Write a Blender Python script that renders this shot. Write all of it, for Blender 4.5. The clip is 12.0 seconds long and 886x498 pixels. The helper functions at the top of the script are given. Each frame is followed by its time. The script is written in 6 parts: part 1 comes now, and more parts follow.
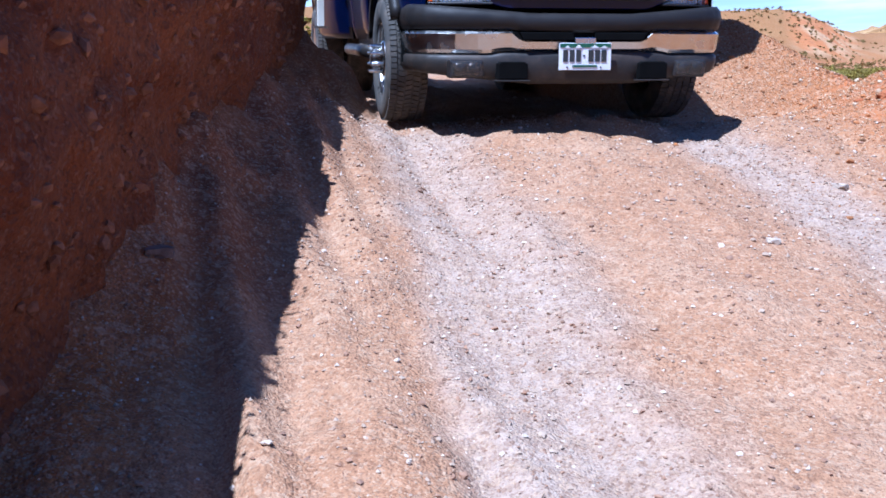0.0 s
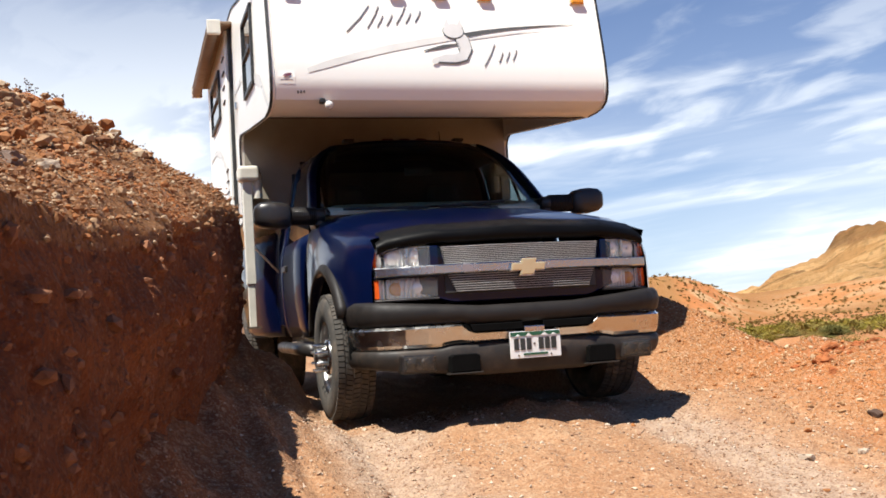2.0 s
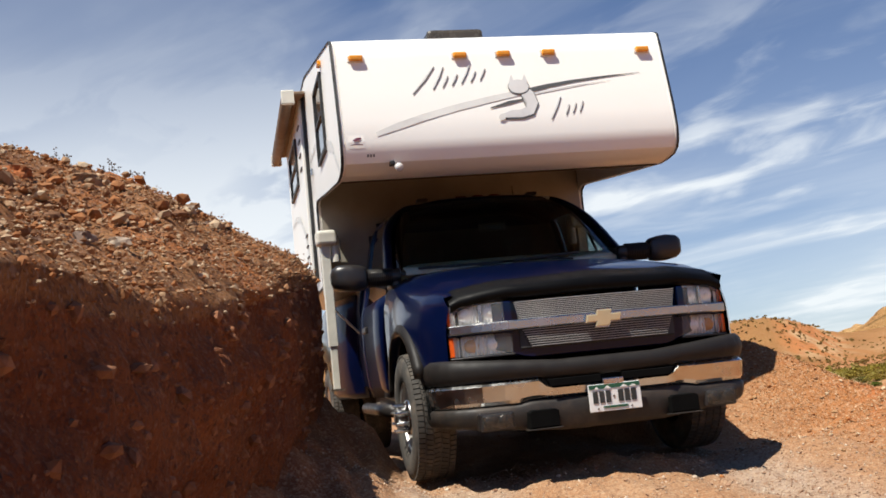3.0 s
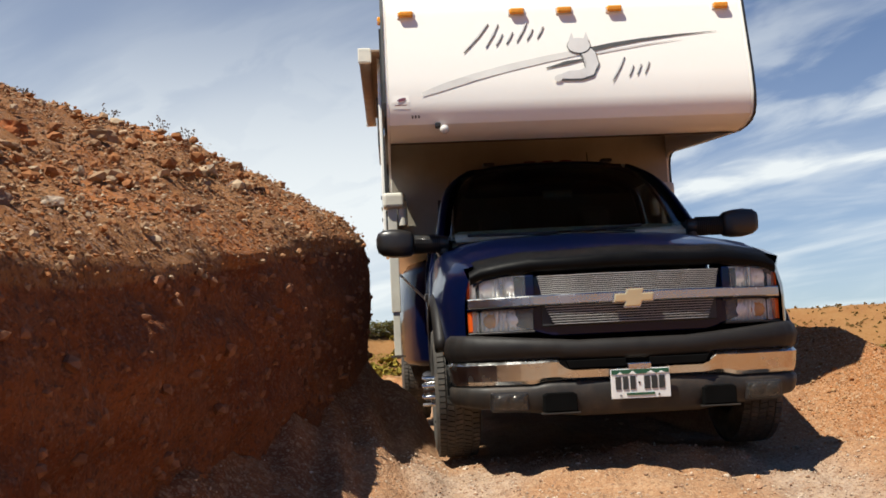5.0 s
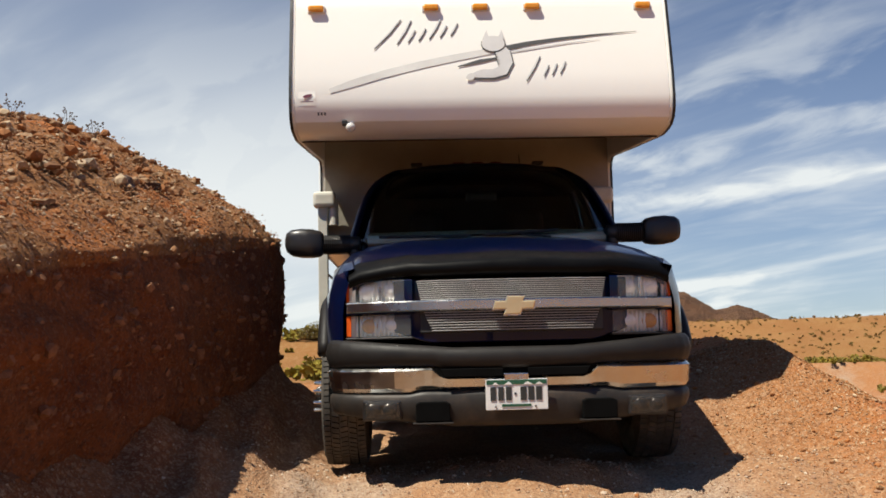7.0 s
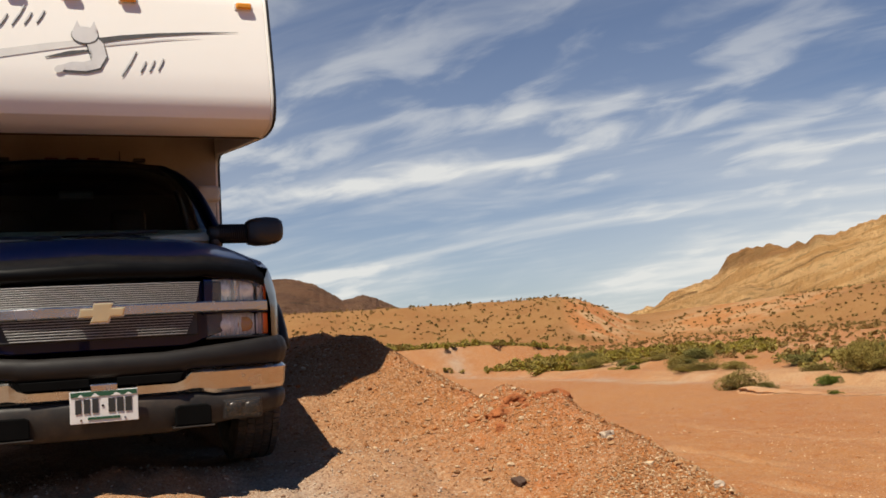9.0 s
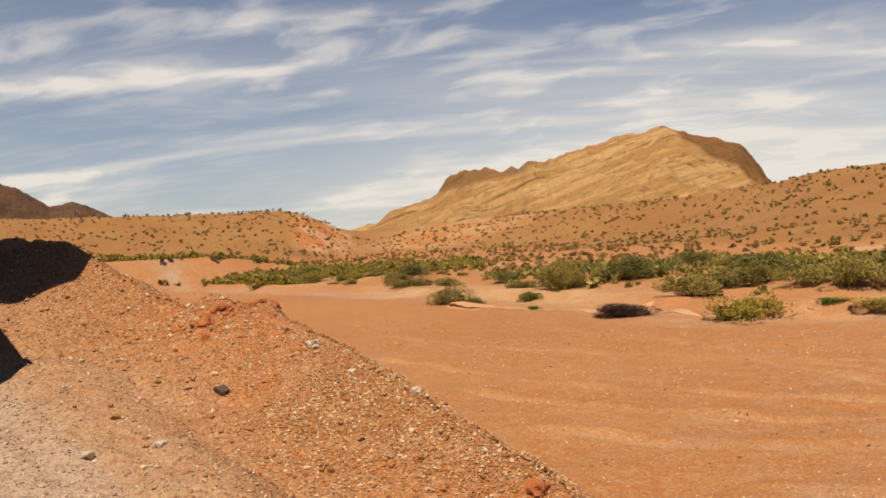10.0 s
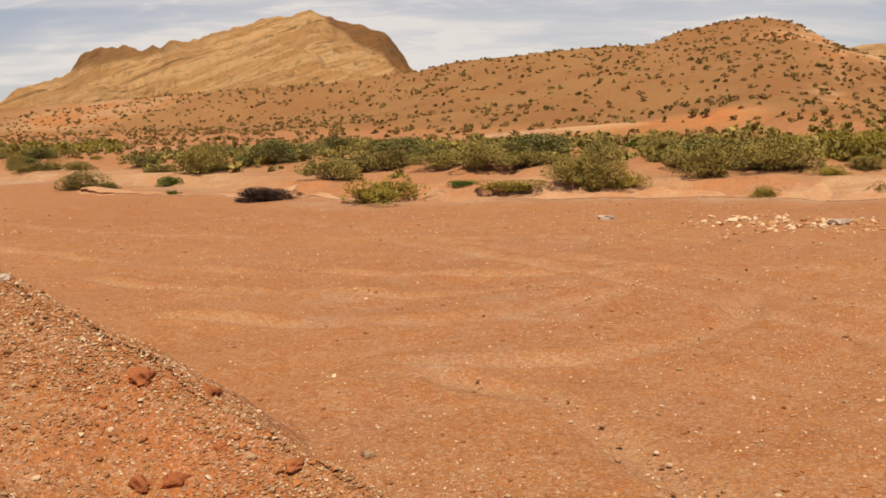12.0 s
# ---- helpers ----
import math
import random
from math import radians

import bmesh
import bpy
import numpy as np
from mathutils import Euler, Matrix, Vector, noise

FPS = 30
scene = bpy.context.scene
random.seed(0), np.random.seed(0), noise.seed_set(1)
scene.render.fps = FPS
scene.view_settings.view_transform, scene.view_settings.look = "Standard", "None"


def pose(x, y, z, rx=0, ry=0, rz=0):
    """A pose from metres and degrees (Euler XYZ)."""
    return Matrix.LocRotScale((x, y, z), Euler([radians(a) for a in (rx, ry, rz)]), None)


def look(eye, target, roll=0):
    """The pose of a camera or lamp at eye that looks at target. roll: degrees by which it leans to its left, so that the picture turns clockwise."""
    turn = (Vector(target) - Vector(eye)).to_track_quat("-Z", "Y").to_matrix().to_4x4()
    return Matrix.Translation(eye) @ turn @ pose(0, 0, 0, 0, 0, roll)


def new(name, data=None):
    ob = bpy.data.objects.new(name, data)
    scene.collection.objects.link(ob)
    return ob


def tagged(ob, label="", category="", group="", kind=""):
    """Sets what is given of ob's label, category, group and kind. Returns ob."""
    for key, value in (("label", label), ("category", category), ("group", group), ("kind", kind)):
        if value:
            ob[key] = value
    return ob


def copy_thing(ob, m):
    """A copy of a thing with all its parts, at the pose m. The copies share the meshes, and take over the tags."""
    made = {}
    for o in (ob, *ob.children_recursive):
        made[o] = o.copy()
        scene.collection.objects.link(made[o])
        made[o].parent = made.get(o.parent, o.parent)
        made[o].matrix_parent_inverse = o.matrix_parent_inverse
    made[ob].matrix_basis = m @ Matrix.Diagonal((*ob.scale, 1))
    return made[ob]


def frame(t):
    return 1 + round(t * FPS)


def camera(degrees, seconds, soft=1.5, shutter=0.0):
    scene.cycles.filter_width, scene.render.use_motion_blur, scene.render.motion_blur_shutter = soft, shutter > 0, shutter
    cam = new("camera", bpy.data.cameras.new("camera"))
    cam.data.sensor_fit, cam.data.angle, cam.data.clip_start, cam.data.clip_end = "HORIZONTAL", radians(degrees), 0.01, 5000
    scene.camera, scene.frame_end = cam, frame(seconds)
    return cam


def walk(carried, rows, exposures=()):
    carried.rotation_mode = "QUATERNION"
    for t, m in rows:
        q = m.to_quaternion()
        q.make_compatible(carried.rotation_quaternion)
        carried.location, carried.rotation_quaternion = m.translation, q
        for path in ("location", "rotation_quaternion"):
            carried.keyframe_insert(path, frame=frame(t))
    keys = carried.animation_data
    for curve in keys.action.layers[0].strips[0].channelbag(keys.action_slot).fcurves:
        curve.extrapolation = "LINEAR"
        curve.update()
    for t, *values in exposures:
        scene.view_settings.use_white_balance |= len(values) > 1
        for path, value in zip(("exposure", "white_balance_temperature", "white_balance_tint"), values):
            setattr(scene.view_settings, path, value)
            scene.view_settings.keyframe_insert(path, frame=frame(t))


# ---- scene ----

# ---------------------------------------------------------------- camera and path
cam = camera(47.5, 12.0, soft=1.7, shutter=0.0)
PATH = [
    (0, (-1.914, -5.5, 0.421), (-1.527, -3.573, 0.047), -0.11),
    (0.5, (-2.035, -5.417, 0.46), (-1.487, -3.516, 0.165), -1.04),
    (1, (-2.109, -5.323, 0.471), (-1.415, -3.45, 0.371), -2.17),
    (1.5, (-2.13, -5.322, 0.489), (-1.47, -3.435, 0.55), -2.95),
    (2, (-2.141, -5.319, 0.511), (-1.553, -3.415, 0.68), -3.8),
    (2.5, (-2.12, -5.345, 0.534), (-1.609, -3.432, 0.814), -4.46),
    (3, (-2.047, -5.353, 0.518), (-1.624, -3.42, 0.808), -6.07),
    (3.2, (-2.007, -5.342, 0.501), (-1.591, -3.404, 0.765), -5.57),
    (4.8, (-1.36, -5.144, 0.496), (-1.2, -3.17, 0.769), -2.66),
    (5, (-1.243, -5.161, 0.535), (-1.14, -3.178, 0.775), -2.8),
    (5.5, (-1.106, -5.06, 0.536), (-0.978, -3.081, 0.799), -4.41),
    (6, (-0.889, -5.002, 0.512), (-0.785, -3.025, 0.798), -2.36),
    (6.5, (-0.708, -4.984, 0.478), (-0.642, -3.005, 0.757), -3.19),
    (6.7, (-0.61, -5.017, 0.502), (-0.588, -3.032, 0.748), -1.49),
    (8.3, (-0.347, -4.969, 0.59), (0.12, -3.04, 0.832), -4.2),
    (8.5, (-0.343, -4.997, 0.582), (0.201, -3.092, 0.851), -4.58),
    (9, (-0.322, -5.066, 0.593), (0.443, -3.228, 0.787), -3.84),
    (9.5, (-0.298, -5.082, 0.585), (0.699, -3.352, 0.69), -2.42),
    (10, (-0.253, -5.074, 0.564), (0.977, -3.497, 0.56), -2.46),
    (10.5, (-0.118, -4.98, 0.538), (1.357, -3.632, 0.452), -2.5),
    (11, (-0.079, -4.966, 0.507), (1.516, -3.768, 0.364), -1.75),
    (11.5, (-0.067, -5.033, 0.53), (1.548, -3.873, 0.317), -1.81),
    (12, (0.008, -5.044, 0.502), (1.681, -3.979, 0.248), -1.56),
]
EXPOSURES = [
    (0.0, 1.01, 4430, 13), (0.6, 1.08, 4950, 4), (1.2, 0.94, 6000, 4), (1.6, 1.08, 6400, 6), (2.0, 0.90, 6400, 8),
    (3.0, 0.58, 6450, 7), (5.5, 0.56, 6600, 5), (8.5, 0.34, 6900, 7), (9.5, 0.26, 7300, 10),
    (10.5, 0.28, 8050, 13), (11.3, 0.22, 8050, 14), (12.0, 0.2, 7500, 15),
]
walk(cam, [(t, look(eye, target, roll)) for t, eye, target, roll in PATH], EXPOSURES)

# ---------------------------------------------------------------- sky and sun
SUN_WAY = Vector((-0.385, -0.28, 0.88)).normalized()  # towards the sun
SUN_EL = math.asin(SUN_WAY.z)
SUN_AZ = math.atan2(SUN_WAY.x, SUN_WAY.y)

world = bpy.data.worlds.new("desert_sky")
scene.world = world
world.use_nodes = True
wt = world.node_tree
wt.nodes.clear()


def wnode(kind, **values):
    n = wt.nodes.new(kind)
    for k, v in values.items():
        if k in n.inputs:
            n.inputs[k].default_value = v
    return n


w_out = wnode("ShaderNodeOutputWorld")
w_bg = wnode("ShaderNodeBackground", Strength=0.049)
w_sky = wnode("ShaderNodeTexSky")
w_sky.sky_type = "NISHITA"
w_sky.sun_disc = False
w_sky.sun_elevation = SUN_EL
w_sky.sun_rotation = SUN_AZ
w_sky.altitude = 500
w_sky.air_density = 1.0
w_sky.dust_density = 0.5
w_sky.ozone_density = 3.0
# thin streaked cirrus, laid on a plane high overhead
w_tc = wnode("ShaderNodeTexCoord")
w_sep = wnode("ShaderNodeSeparateXYZ")
wt.links.new(w_tc.outputs["Generated"], w_sep.inputs[0])
w_zz = wt.nodes.new("ShaderNodeMath"); w_zz.operation = "MAXIMUM"; w_zz.inputs[1].default_value = 0.0
wt.links.new(w_sep.outputs["Z"], w_zz.inputs[0])
w_up = wt.nodes.new("ShaderNodeMath"); w_up.operation = "ADD"; w_up.inputs[1].default_value = 0.16
wt.links.new(w_zz.outputs[0], w_up.inputs[0])
w_dx = wt.nodes.new("ShaderNodeMath"); w_dx.operation = "DIVIDE"
w_dy = wt.nodes.new("ShaderNodeMath"); w_dy.operation = "DIVIDE"
for d, axis in ((w_dx, "X"), (w_dy, "Y")):
    wt.links.new(w_sep.outputs[axis], d.inputs[0])
    wt.links.new(w_up.outputs[0], d.inputs[1])
w_com = wnode("ShaderNodeCombineXYZ")
wt.links.new(w_dx.outputs[0], w_com.inputs[0])
wt.links.new(w_dy.outputs[0], w_com.inputs[1])


def cloud_layer(turn, sx, sy, scale, detail, lo, hi, shift):
    m = wnode("ShaderNodeMapping")
    m.inputs["Scale"].default_value = (sx, sy, 1)
    m.inputs["Location"].default_value = shift
    way = wnode("ShaderNodeMapping")
    way.inputs["Rotation"].default_value = (0, 0, radians(turn))
    wt.links.new(w_com.outputs[0], way.inputs[0])
    wt.links.new(way.outputs[0], m.inputs[0])
    n = wnode("ShaderNodeTexNoise", Scale=scale, Detail=detail, Roughness=0.52, Distortion=0.5)
    wt.links.new(m.outputs[0], n.inputs["Vector"])
    r = wnode("ShaderNodeMapRange")
    r.interpolation_type = "SMOOTHSTEP"
    r.inputs["From Min"].default_value, r.inputs["From Max"].default_value = lo, hi
    wt.links.new(n.outputs["Fac"], r.inputs["Value"])
    return r.outputs["Result"]


def wmath(op, a, b):
    n = wt.nodes.new("ShaderNodeMath")
    n.operation = op
    for i, v in enumerate((a, b)):
        if isinstance(v, (int, float)):
            n.inputs[i].default_value = v
        else:
            wt.links.new(v, n.inputs[i])
    return n.outputs[0]


c_sheet = cloud_layer(-128, 0.45, 1.0, 0.75, 6.0, 0.44, 0.62, (3.3, 1.2, 0))
c_streak = cloud_layer(-134, 0.50, 1.9, 1.5, 6.0, 0.45, 0.76, (0.4, 5.1, 0))
c_puff = cloud_layer(-115, 0.8, 1.3, 3.6, 9.0, 0.44, 0.68, (1.7, 2.4, 0))


def wrange(v, a, b, lo, hi):
    r = wnode("ShaderNodeMapRange")
    r.interpolation_type = "SMOOTHSTEP"
    for k, x in (("From Min", a), ("From Max", b), ("To Min", lo), ("To Max", hi)):
        r.inputs[k].default_value = x
    wt.links.new(v, r.inputs["Value"])
    return r.outputs["Result"]


northern = wrange(w_sep.outputs["Y"], -0.25, 0.35, 0.0, 1.0)  # the cirrus lies to the north, the south is clear
veil = wmath("MINIMUM", wrange(w_sep.outputs["X"], -0.08, 0.25, 0.66, 0.0), wrange(w_sep.outputs["X"], -0.55, -0.18, 0.28, 0.66))
haze = wmath("MULTIPLY", wrange(w_sep.outputs["Z"], 0.02, 0.26, 0.36, 0.0), wrange(w_sep.outputs["X"], 0.35, 0.75, 1.0, 1.8))  # paler towards the horizon
clear_top = wrange(w_sep.outputs["Z"], 0.15, 0.40, 1.0, 0.30)  # the cirrus thins out overhead
c_body = wmath("ADD", wmath("MULTIPLY", c_streak, 0.36), wmath("MULTIPLY", wmath("MULTIPLY", c_sheet, wmath("ADD", wmath("MULTIPLY", c_puff, 0.7), 0.3)), 0.62))
c_sum = wmath("ADD", c_body, wmath("MAXIMUM", veil, haze))
c_all = wmath("MULTIPLY", wmath("MULTIPLY", wmath("MINIMUM", c_sum, 0.88), clear_top), northern)
w_mix = wnode("ShaderNodeMix")
w_mix.data_type = "RGBA"
wt.links.new(c_all, w_mix.inputs[0])
w_blue = wnode("ShaderNodeMix")
w_blue.data_type, w_blue.blend_type = "RGBA", "MULTIPLY"
w_blue.inputs[0].default_value = 1.0
w_blue.inputs[7].default_value = (0.62, 0.87, 1.22, 1)
wt.links.new(w_sky.outputs[0], w_blue.inputs[6])
wt.links.new(w_blue.outputs[2], w_mix.inputs[6])
w_mix.inputs[7].default_value = (13.6, 13.9, 14.2, 1)
wt.links.new(w_mix.outputs[2], w_bg.inputs["Color"])
wt.links.new(w_bg.outputs[0], w_out.inputs[0])

sun_data = bpy.data.lights.new("sun", "SUN")
sun_data.energy = 5.0
sun_data.angle = radians(0.53)
sun_data.color = (1.0, 0.94, 0.85)
sun = new("sun", sun_data)
sun.matrix_world = look(SUN_WAY * 50, (0, 0, 0))

# ---------------------------------------------------------------- materials
class Mat:
    """A node material, built up by short calls."""

    def __init__(self, name):
        self.m = bpy.data.materials.new(name)
        self.m.use_nodes = True
        self.t = self.m.node_tree
        self.b = self.t.nodes["Principled BSDF"]
        self.tc = None

    def node(self, kind, **v):
        n = self.t.nodes.new(kind)
        for k, x in v.items():
            n.inputs[k].default_value = x
        return n

    def link(self, a, b):
        self.t.links.new(a, b)

    def coords(self, scale=(1, 1, 1), turn=0.0, space="Object"):
        if self.tc is None:
            self.tc = self.node("ShaderNodeTexCoord")
        mp = self.node("ShaderNodeMapping")
        mp.inputs["Scale"].default_value = scale
        mp.inputs["Rotation"].default_value = (0, 0, radians(turn))
        self.link(self.tc.outputs[space], mp.inputs[0])
        return mp.outputs[0]

    def noise(self, scale, detail=4.0, rough=0.55, vec=None, dist=0.0):
        n = self.node("ShaderNodeTexNoise", Scale=scale, Detail=detail, Roughness=rough, Distortion=dist)
        self.link(vec or self.coords(), n.inputs["Vector"])
        return n.outputs["Fac"]

    def voro(self, scale, vec=None, out="Distance", rand=1.0):
        n = self.node("ShaderNodeTexVoronoi", Scale=scale, Randomness=rand)
        self.link(vec or self.coords(), n.inputs["Vector"])
        return n.outputs[out]

    def rng(self, v, a, b, lo=0.0, hi=1.0):
        n = self.node("ShaderNodeMapRange")
        n.interpolation_type = "SMOOTHSTEP"
        for k, x in (("From Min", a), ("From Max", b), ("To Min", lo), ("To Max", hi)):
            n.inputs[k].default_value = x
        self.link(v, n.inputs["Value"])
        return n.outputs["Result"]

    def math(self, op, a, b=0.0):
        n = self.node("ShaderNodeMath")
        n.operation = op
        for i, v in enumerate((a, b)):
            if isinstance(v, (int, float)):
                n.inputs[i].default_value = v
            else:
                self.link(v, n.inputs[i])
        return n.outputs[0]

    def mix(self, f, a, b, blend="MIX"):
        n = self.node("ShaderNodeMix")
        n.data_type, n.blend_type = "RGBA", blend
        for i, v in ((0, f), (6, a), (7, b)):
            if isinstance(v, (int, float)):
                n.inputs[i].default_value = v
            elif isinstance(v, tuple):
                n.inputs[i].default_value = (*v, 1)
            else:
                self.link(v, n.inputs[i])
        return n.outputs[2]

    def attr(self, name):
        n = self.node("ShaderNodeAttribute")
        n.attribute_name = name
        return n.outputs["Fac"]

    def rand(self):
        return self.node("ShaderNodeObjectInfo").outputs["Random"]

    def island(self):
        return self.node("ShaderNodeNewGeometry").outputs["Random Per Island"]

    def set(self, **v):
        for k, x in v.items():
            k = {"color": "Base Color", "rough": "Roughness", "metal": "Metallic", "spec": "Specular IOR Level",
                 "coat": "Coat Weight", "coat_rough": "Coat Roughness", "trans": "Transmission Weight", "ior": "IOR",
                 "emit": "Emission Color", "emit_power": "Emission Strength", "alpha": "Alpha"}[k]
            if isinstance(x, (int, float)):
                self.b.inputs[k].default_value = x
            elif isinstance(x, tuple):
                self.b.inputs[k].default_value = (*x, 1)
            else:
                self.link(x, self.b.inputs[k])
        return self

    def bump(self, h, strength=0.5, dist=0.02, prev=None):
        n = self.node("ShaderNodeBump", Strength=strength, Distance=dist)
        self.link(h, n.inputs["Height"])
        if prev is not None:
            self.link(prev, n.inputs["Normal"])
        self.link(n.outputs[0], self.b.inputs["Normal"])
        return n.outputs[0]


def earth_material(name, base, pale, red, gravel_scale, pebble=0.5, rubble=0.3):
    """Loose desert soil: broad colour drift, fine gravel, a few pale chips."""
    m = Mat(name)
    broad = m.noise(0.35, 5, 0.6)
    mid = m.noise(2.3, 6, 0.6)
    fine = m.noise(38, 4, 0.65)
    c = m.mix(m.rng(broad, 0.35, 0.68), base, red)
    c = m.mix(m.rng(mid, 0.45, 0.75, 0, 0.55), c, pale)
    cell = m.voro(gravel_scale, out="Color")
    bw = m.node("ShaderNodeSeparateColor")
    m.link(cell, bw.inputs[0])
    chips = m.rng(bw.outputs[0], 0.80, 0.86, 0, pebble)
    c = m.mix(chips, c, (0.52, 0.40, 0.32))
    dark = m.rng(bw.outputs[1], 0.82, 0.88, 0, pebble * 0.7)
    c = m.mix(dark, c, (0.17, 0.09, 0.065))
    c = m.mix(m.rng(fine, 0.3, 0.7, 0.0, 0.45), c, m.mix(1.0, c, (0.62, 0.58, 0.55), "MULTIPLY"))
    m.set(color=c, rough=0.95, spec=0.15)
    d = m.voro(gravel_scale)
    n1 = m.bump(m.math("SUBTRACT", 1.0, d), 0.55, 0.6 / gravel_scale)
    n2 = m.bump(m.noise(7, 6, 0.65), rubble, 0.06, n1)
    return m


def plain(name, color, rough=0.5, metal=0.0, wear=0.12, scale=6.0, bump=0.0, **more):
    """Paint, plastic, metal: one colour with a soft drift, dust and fine relief."""
    m = Mat(name)
    n = m.noise(scale, 5, 0.6)
    dark = tuple(v * (1 - 2 * wear) for v in color)
    m.set(color=m.mix(m.rng(n, 0.35, 0.7), color, dark), metal=metal,
          rough=m.rng(m.noise(scale * 2.7, 4), 0.3, 0.75, max(0.02, rough - 0.08), min(1, rough + 0.12)), **more)
    if bump:
        m.bump(m.noise(scale * 40, 3), bump, 0.002)
    return m.m


# ---------------------------------------------------------------- building helpers
def part(name, bm, material, parent=None, label="", smooth=False):
    """Links a bmesh as one mesh object, under a thing or a part."""
    me = bpy.data.meshes.new(name)
    bm.normal_update()
    bm.to_mesh(me)
    bm.free()
    if smooth:
        me.shade_smooth()
    if material is not None:
        me.materials.append(material)
    ob = new(name, me)
    if parent is not None:
        ob.parent = parent
    if label:
        ob["label"] = label
    return ob


def mesh_from(name, verts, faces, material, parent=None, smooth=True, label=""):
    me = bpy.data.meshes.new(name)
    me.from_pydata(verts if isinstance(verts, list) else verts.tolist(), [], faces if isinstance(faces, list) else faces.tolist())
    me.update()
    if smooth:
        me.shade_smooth()
    me.materials.append(material)
    ob = new(name, me)
    if parent is not None:
        ob.parent = parent
    if label:
        ob["label"] = label
    return ob


def empty(name, m=None):
    e = new(name)
    e.empty_display_size = 0.2
    if m is not None:
        e.matrix_world = m
    return e


def box(x0, x1, y0, y1, z0, z1, bevel=0.0, seg=2, bm=None):
    bm = bm or bmesh.new()
    r = bmesh.ops.create_cube(bm, size=1.0)
    vs = r["verts"]
    bmesh.ops.scale(bm, vec=(x1 - x0, y1 - y0, z1 - z0), verts=vs)
    bmesh.ops.translate(bm, vec=((x0 + x1) / 2, (y0 + y1) / 2, (z0 + z1) / 2), verts=vs)
    if bevel:
        es = list({e for v in vs for e in v.link_edges})
        bmesh.ops.bevel(bm, geom=es, offset=bevel, segments=seg, affect="EDGES", profile=0.5)
    return bm


def tube(p, q, r, r2=None, seg=16, caps=True, bm=None):
    """A round bar from p to q."""
    bm = bm or bmesh.new()
    p, q = Vector(p), Vector(q)
    d = q - p
    m = Matrix.Translation((p + q) / 2) @ d.to_track_quat("Z", "Y").to_matrix().to_4x4()
    bmesh.ops.create_cone(bm, cap_ends=caps, segments=seg, radius1=r, radius2=r if r2 is None else r2, depth=d.length, matrix=m)
    return bm


def turned(profile, axis_at, seg=32, bm=None):
    """A profile of (radius, along) turned about the x direction at axis_at."""
    bm = bm or bmesh.new()
    ax = Vector(axis_at)
    rings = []
    for r, a in profile:
        rings.append([bm.verts.new(ax + Vector((a, r * math.cos(2 * math.pi * i / seg), r * math.sin(2 * math.pi * i / seg)))) for i in range(seg)])
    for j in range(len(rings) - 1):
        for i in range(seg):
            bm.faces.new((rings[j][i], rings[j][(i + 1) % seg], rings[j + 1][(i + 1) % seg], rings[j + 1][i]))
    return bm


def prism(outline, a0, a1, axis="x", bevel=0.0, seg=2, bm=None):
    """A closed outline of pairs, drawn out along an axis; x: pairs are (y, z), y: (x, z), z: (x, y)."""
    bm = bm or bmesh.new()

    def at(p, a):
        return {"x": (a, p[0], p[1]), "y": (p[0], a, p[1]), "z": (p[0], p[1], a)}[axis]
    v0 = [bm.verts.new(at(p, a0)) for p in outline]
    v1 = [bm.verts.new(at(p, a1)) for p in outline]
    n = len(outline)
    fs = [bm.faces.new(v0), bm.faces.new(v1[::-1])]
    for i in range(n):
        fs.append(bm.faces.new((v0[i], v1[i], v1[(i + 1) % n], v0[(i + 1) % n])))
    bmesh.ops.recalc_face_normals(bm, faces=fs)
    if bevel:
        es = list({e for f in fs[:2] for e in f.edges})
        bmesh.ops.bevel(bm, geom=es, offset=bevel, segments=seg, affect="EDGES", profile=0.5)
    return bm


def lofted(sections, closed_ends=True, bm=None, ring=True):
    """Skins a row of sections with the same number of points."""
    bm = bm or bmesh.new()
    rows = [[bm.verts.new(p) for p in s] for s in sections]
    n = len(rows[0])
    for a, b in zip(rows, rows[1:]):
        for i in range(n if ring else n - 1):
            j = (i + 1) % n
            bm.faces.new((a[i], a[j], b[j], b[i]))
    if closed_ends and ring:
        bm.faces.new(rows[0][::-1])
        bm.faces.new(rows[-1])
    bmesh.ops.recalc_face_normals(bm, faces=bm.faces[:])
    return bm


def smooth_noise(x, y, scale, seed=0):
    """Vectorised value noise in about -1..1."""
    x, y = np.asarray(x, float) * scale + seed * 17.3, np.asarray(y, float) * scale + seed * 9.7
    xi, yi = np.floor(x), np.floor(y)
    fx, fy = x - xi, y - yi
    fx, fy = fx * fx * (3 - 2 * fx), fy * fy * (3 - 2 * fy)

    def h(i, j):
        v = np.sin(i * 127.1 + j * 311.7 + seed * 74.7) * 43758.5453
        return (v - np.floor(v)) * 2 - 1
    return (h(xi, yi) * (1 - fx) + h(xi + 1, yi) * fx) * (1 - fy) + (h(xi, yi + 1) * (1 - fx) + h(xi + 1, yi + 1) * fx) * fy


def fractal(x, y, scale, octaves=4, seed=0):
    out, amp = 0, 1.0
    for o in range(octaves):
        out = out + amp * smooth_noise(x, y, scale * 2**o, seed + o)
        amp *= 0.5
    return out


def step(v, a, b):
    u = np.clip((np.asarray(v, float) - a) / (b - a), 0, 1)
    return u * u * (3 - 2 * u)

# ---------------------------------------------------------------- the land
WASH = -1.15
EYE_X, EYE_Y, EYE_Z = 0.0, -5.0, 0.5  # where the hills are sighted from


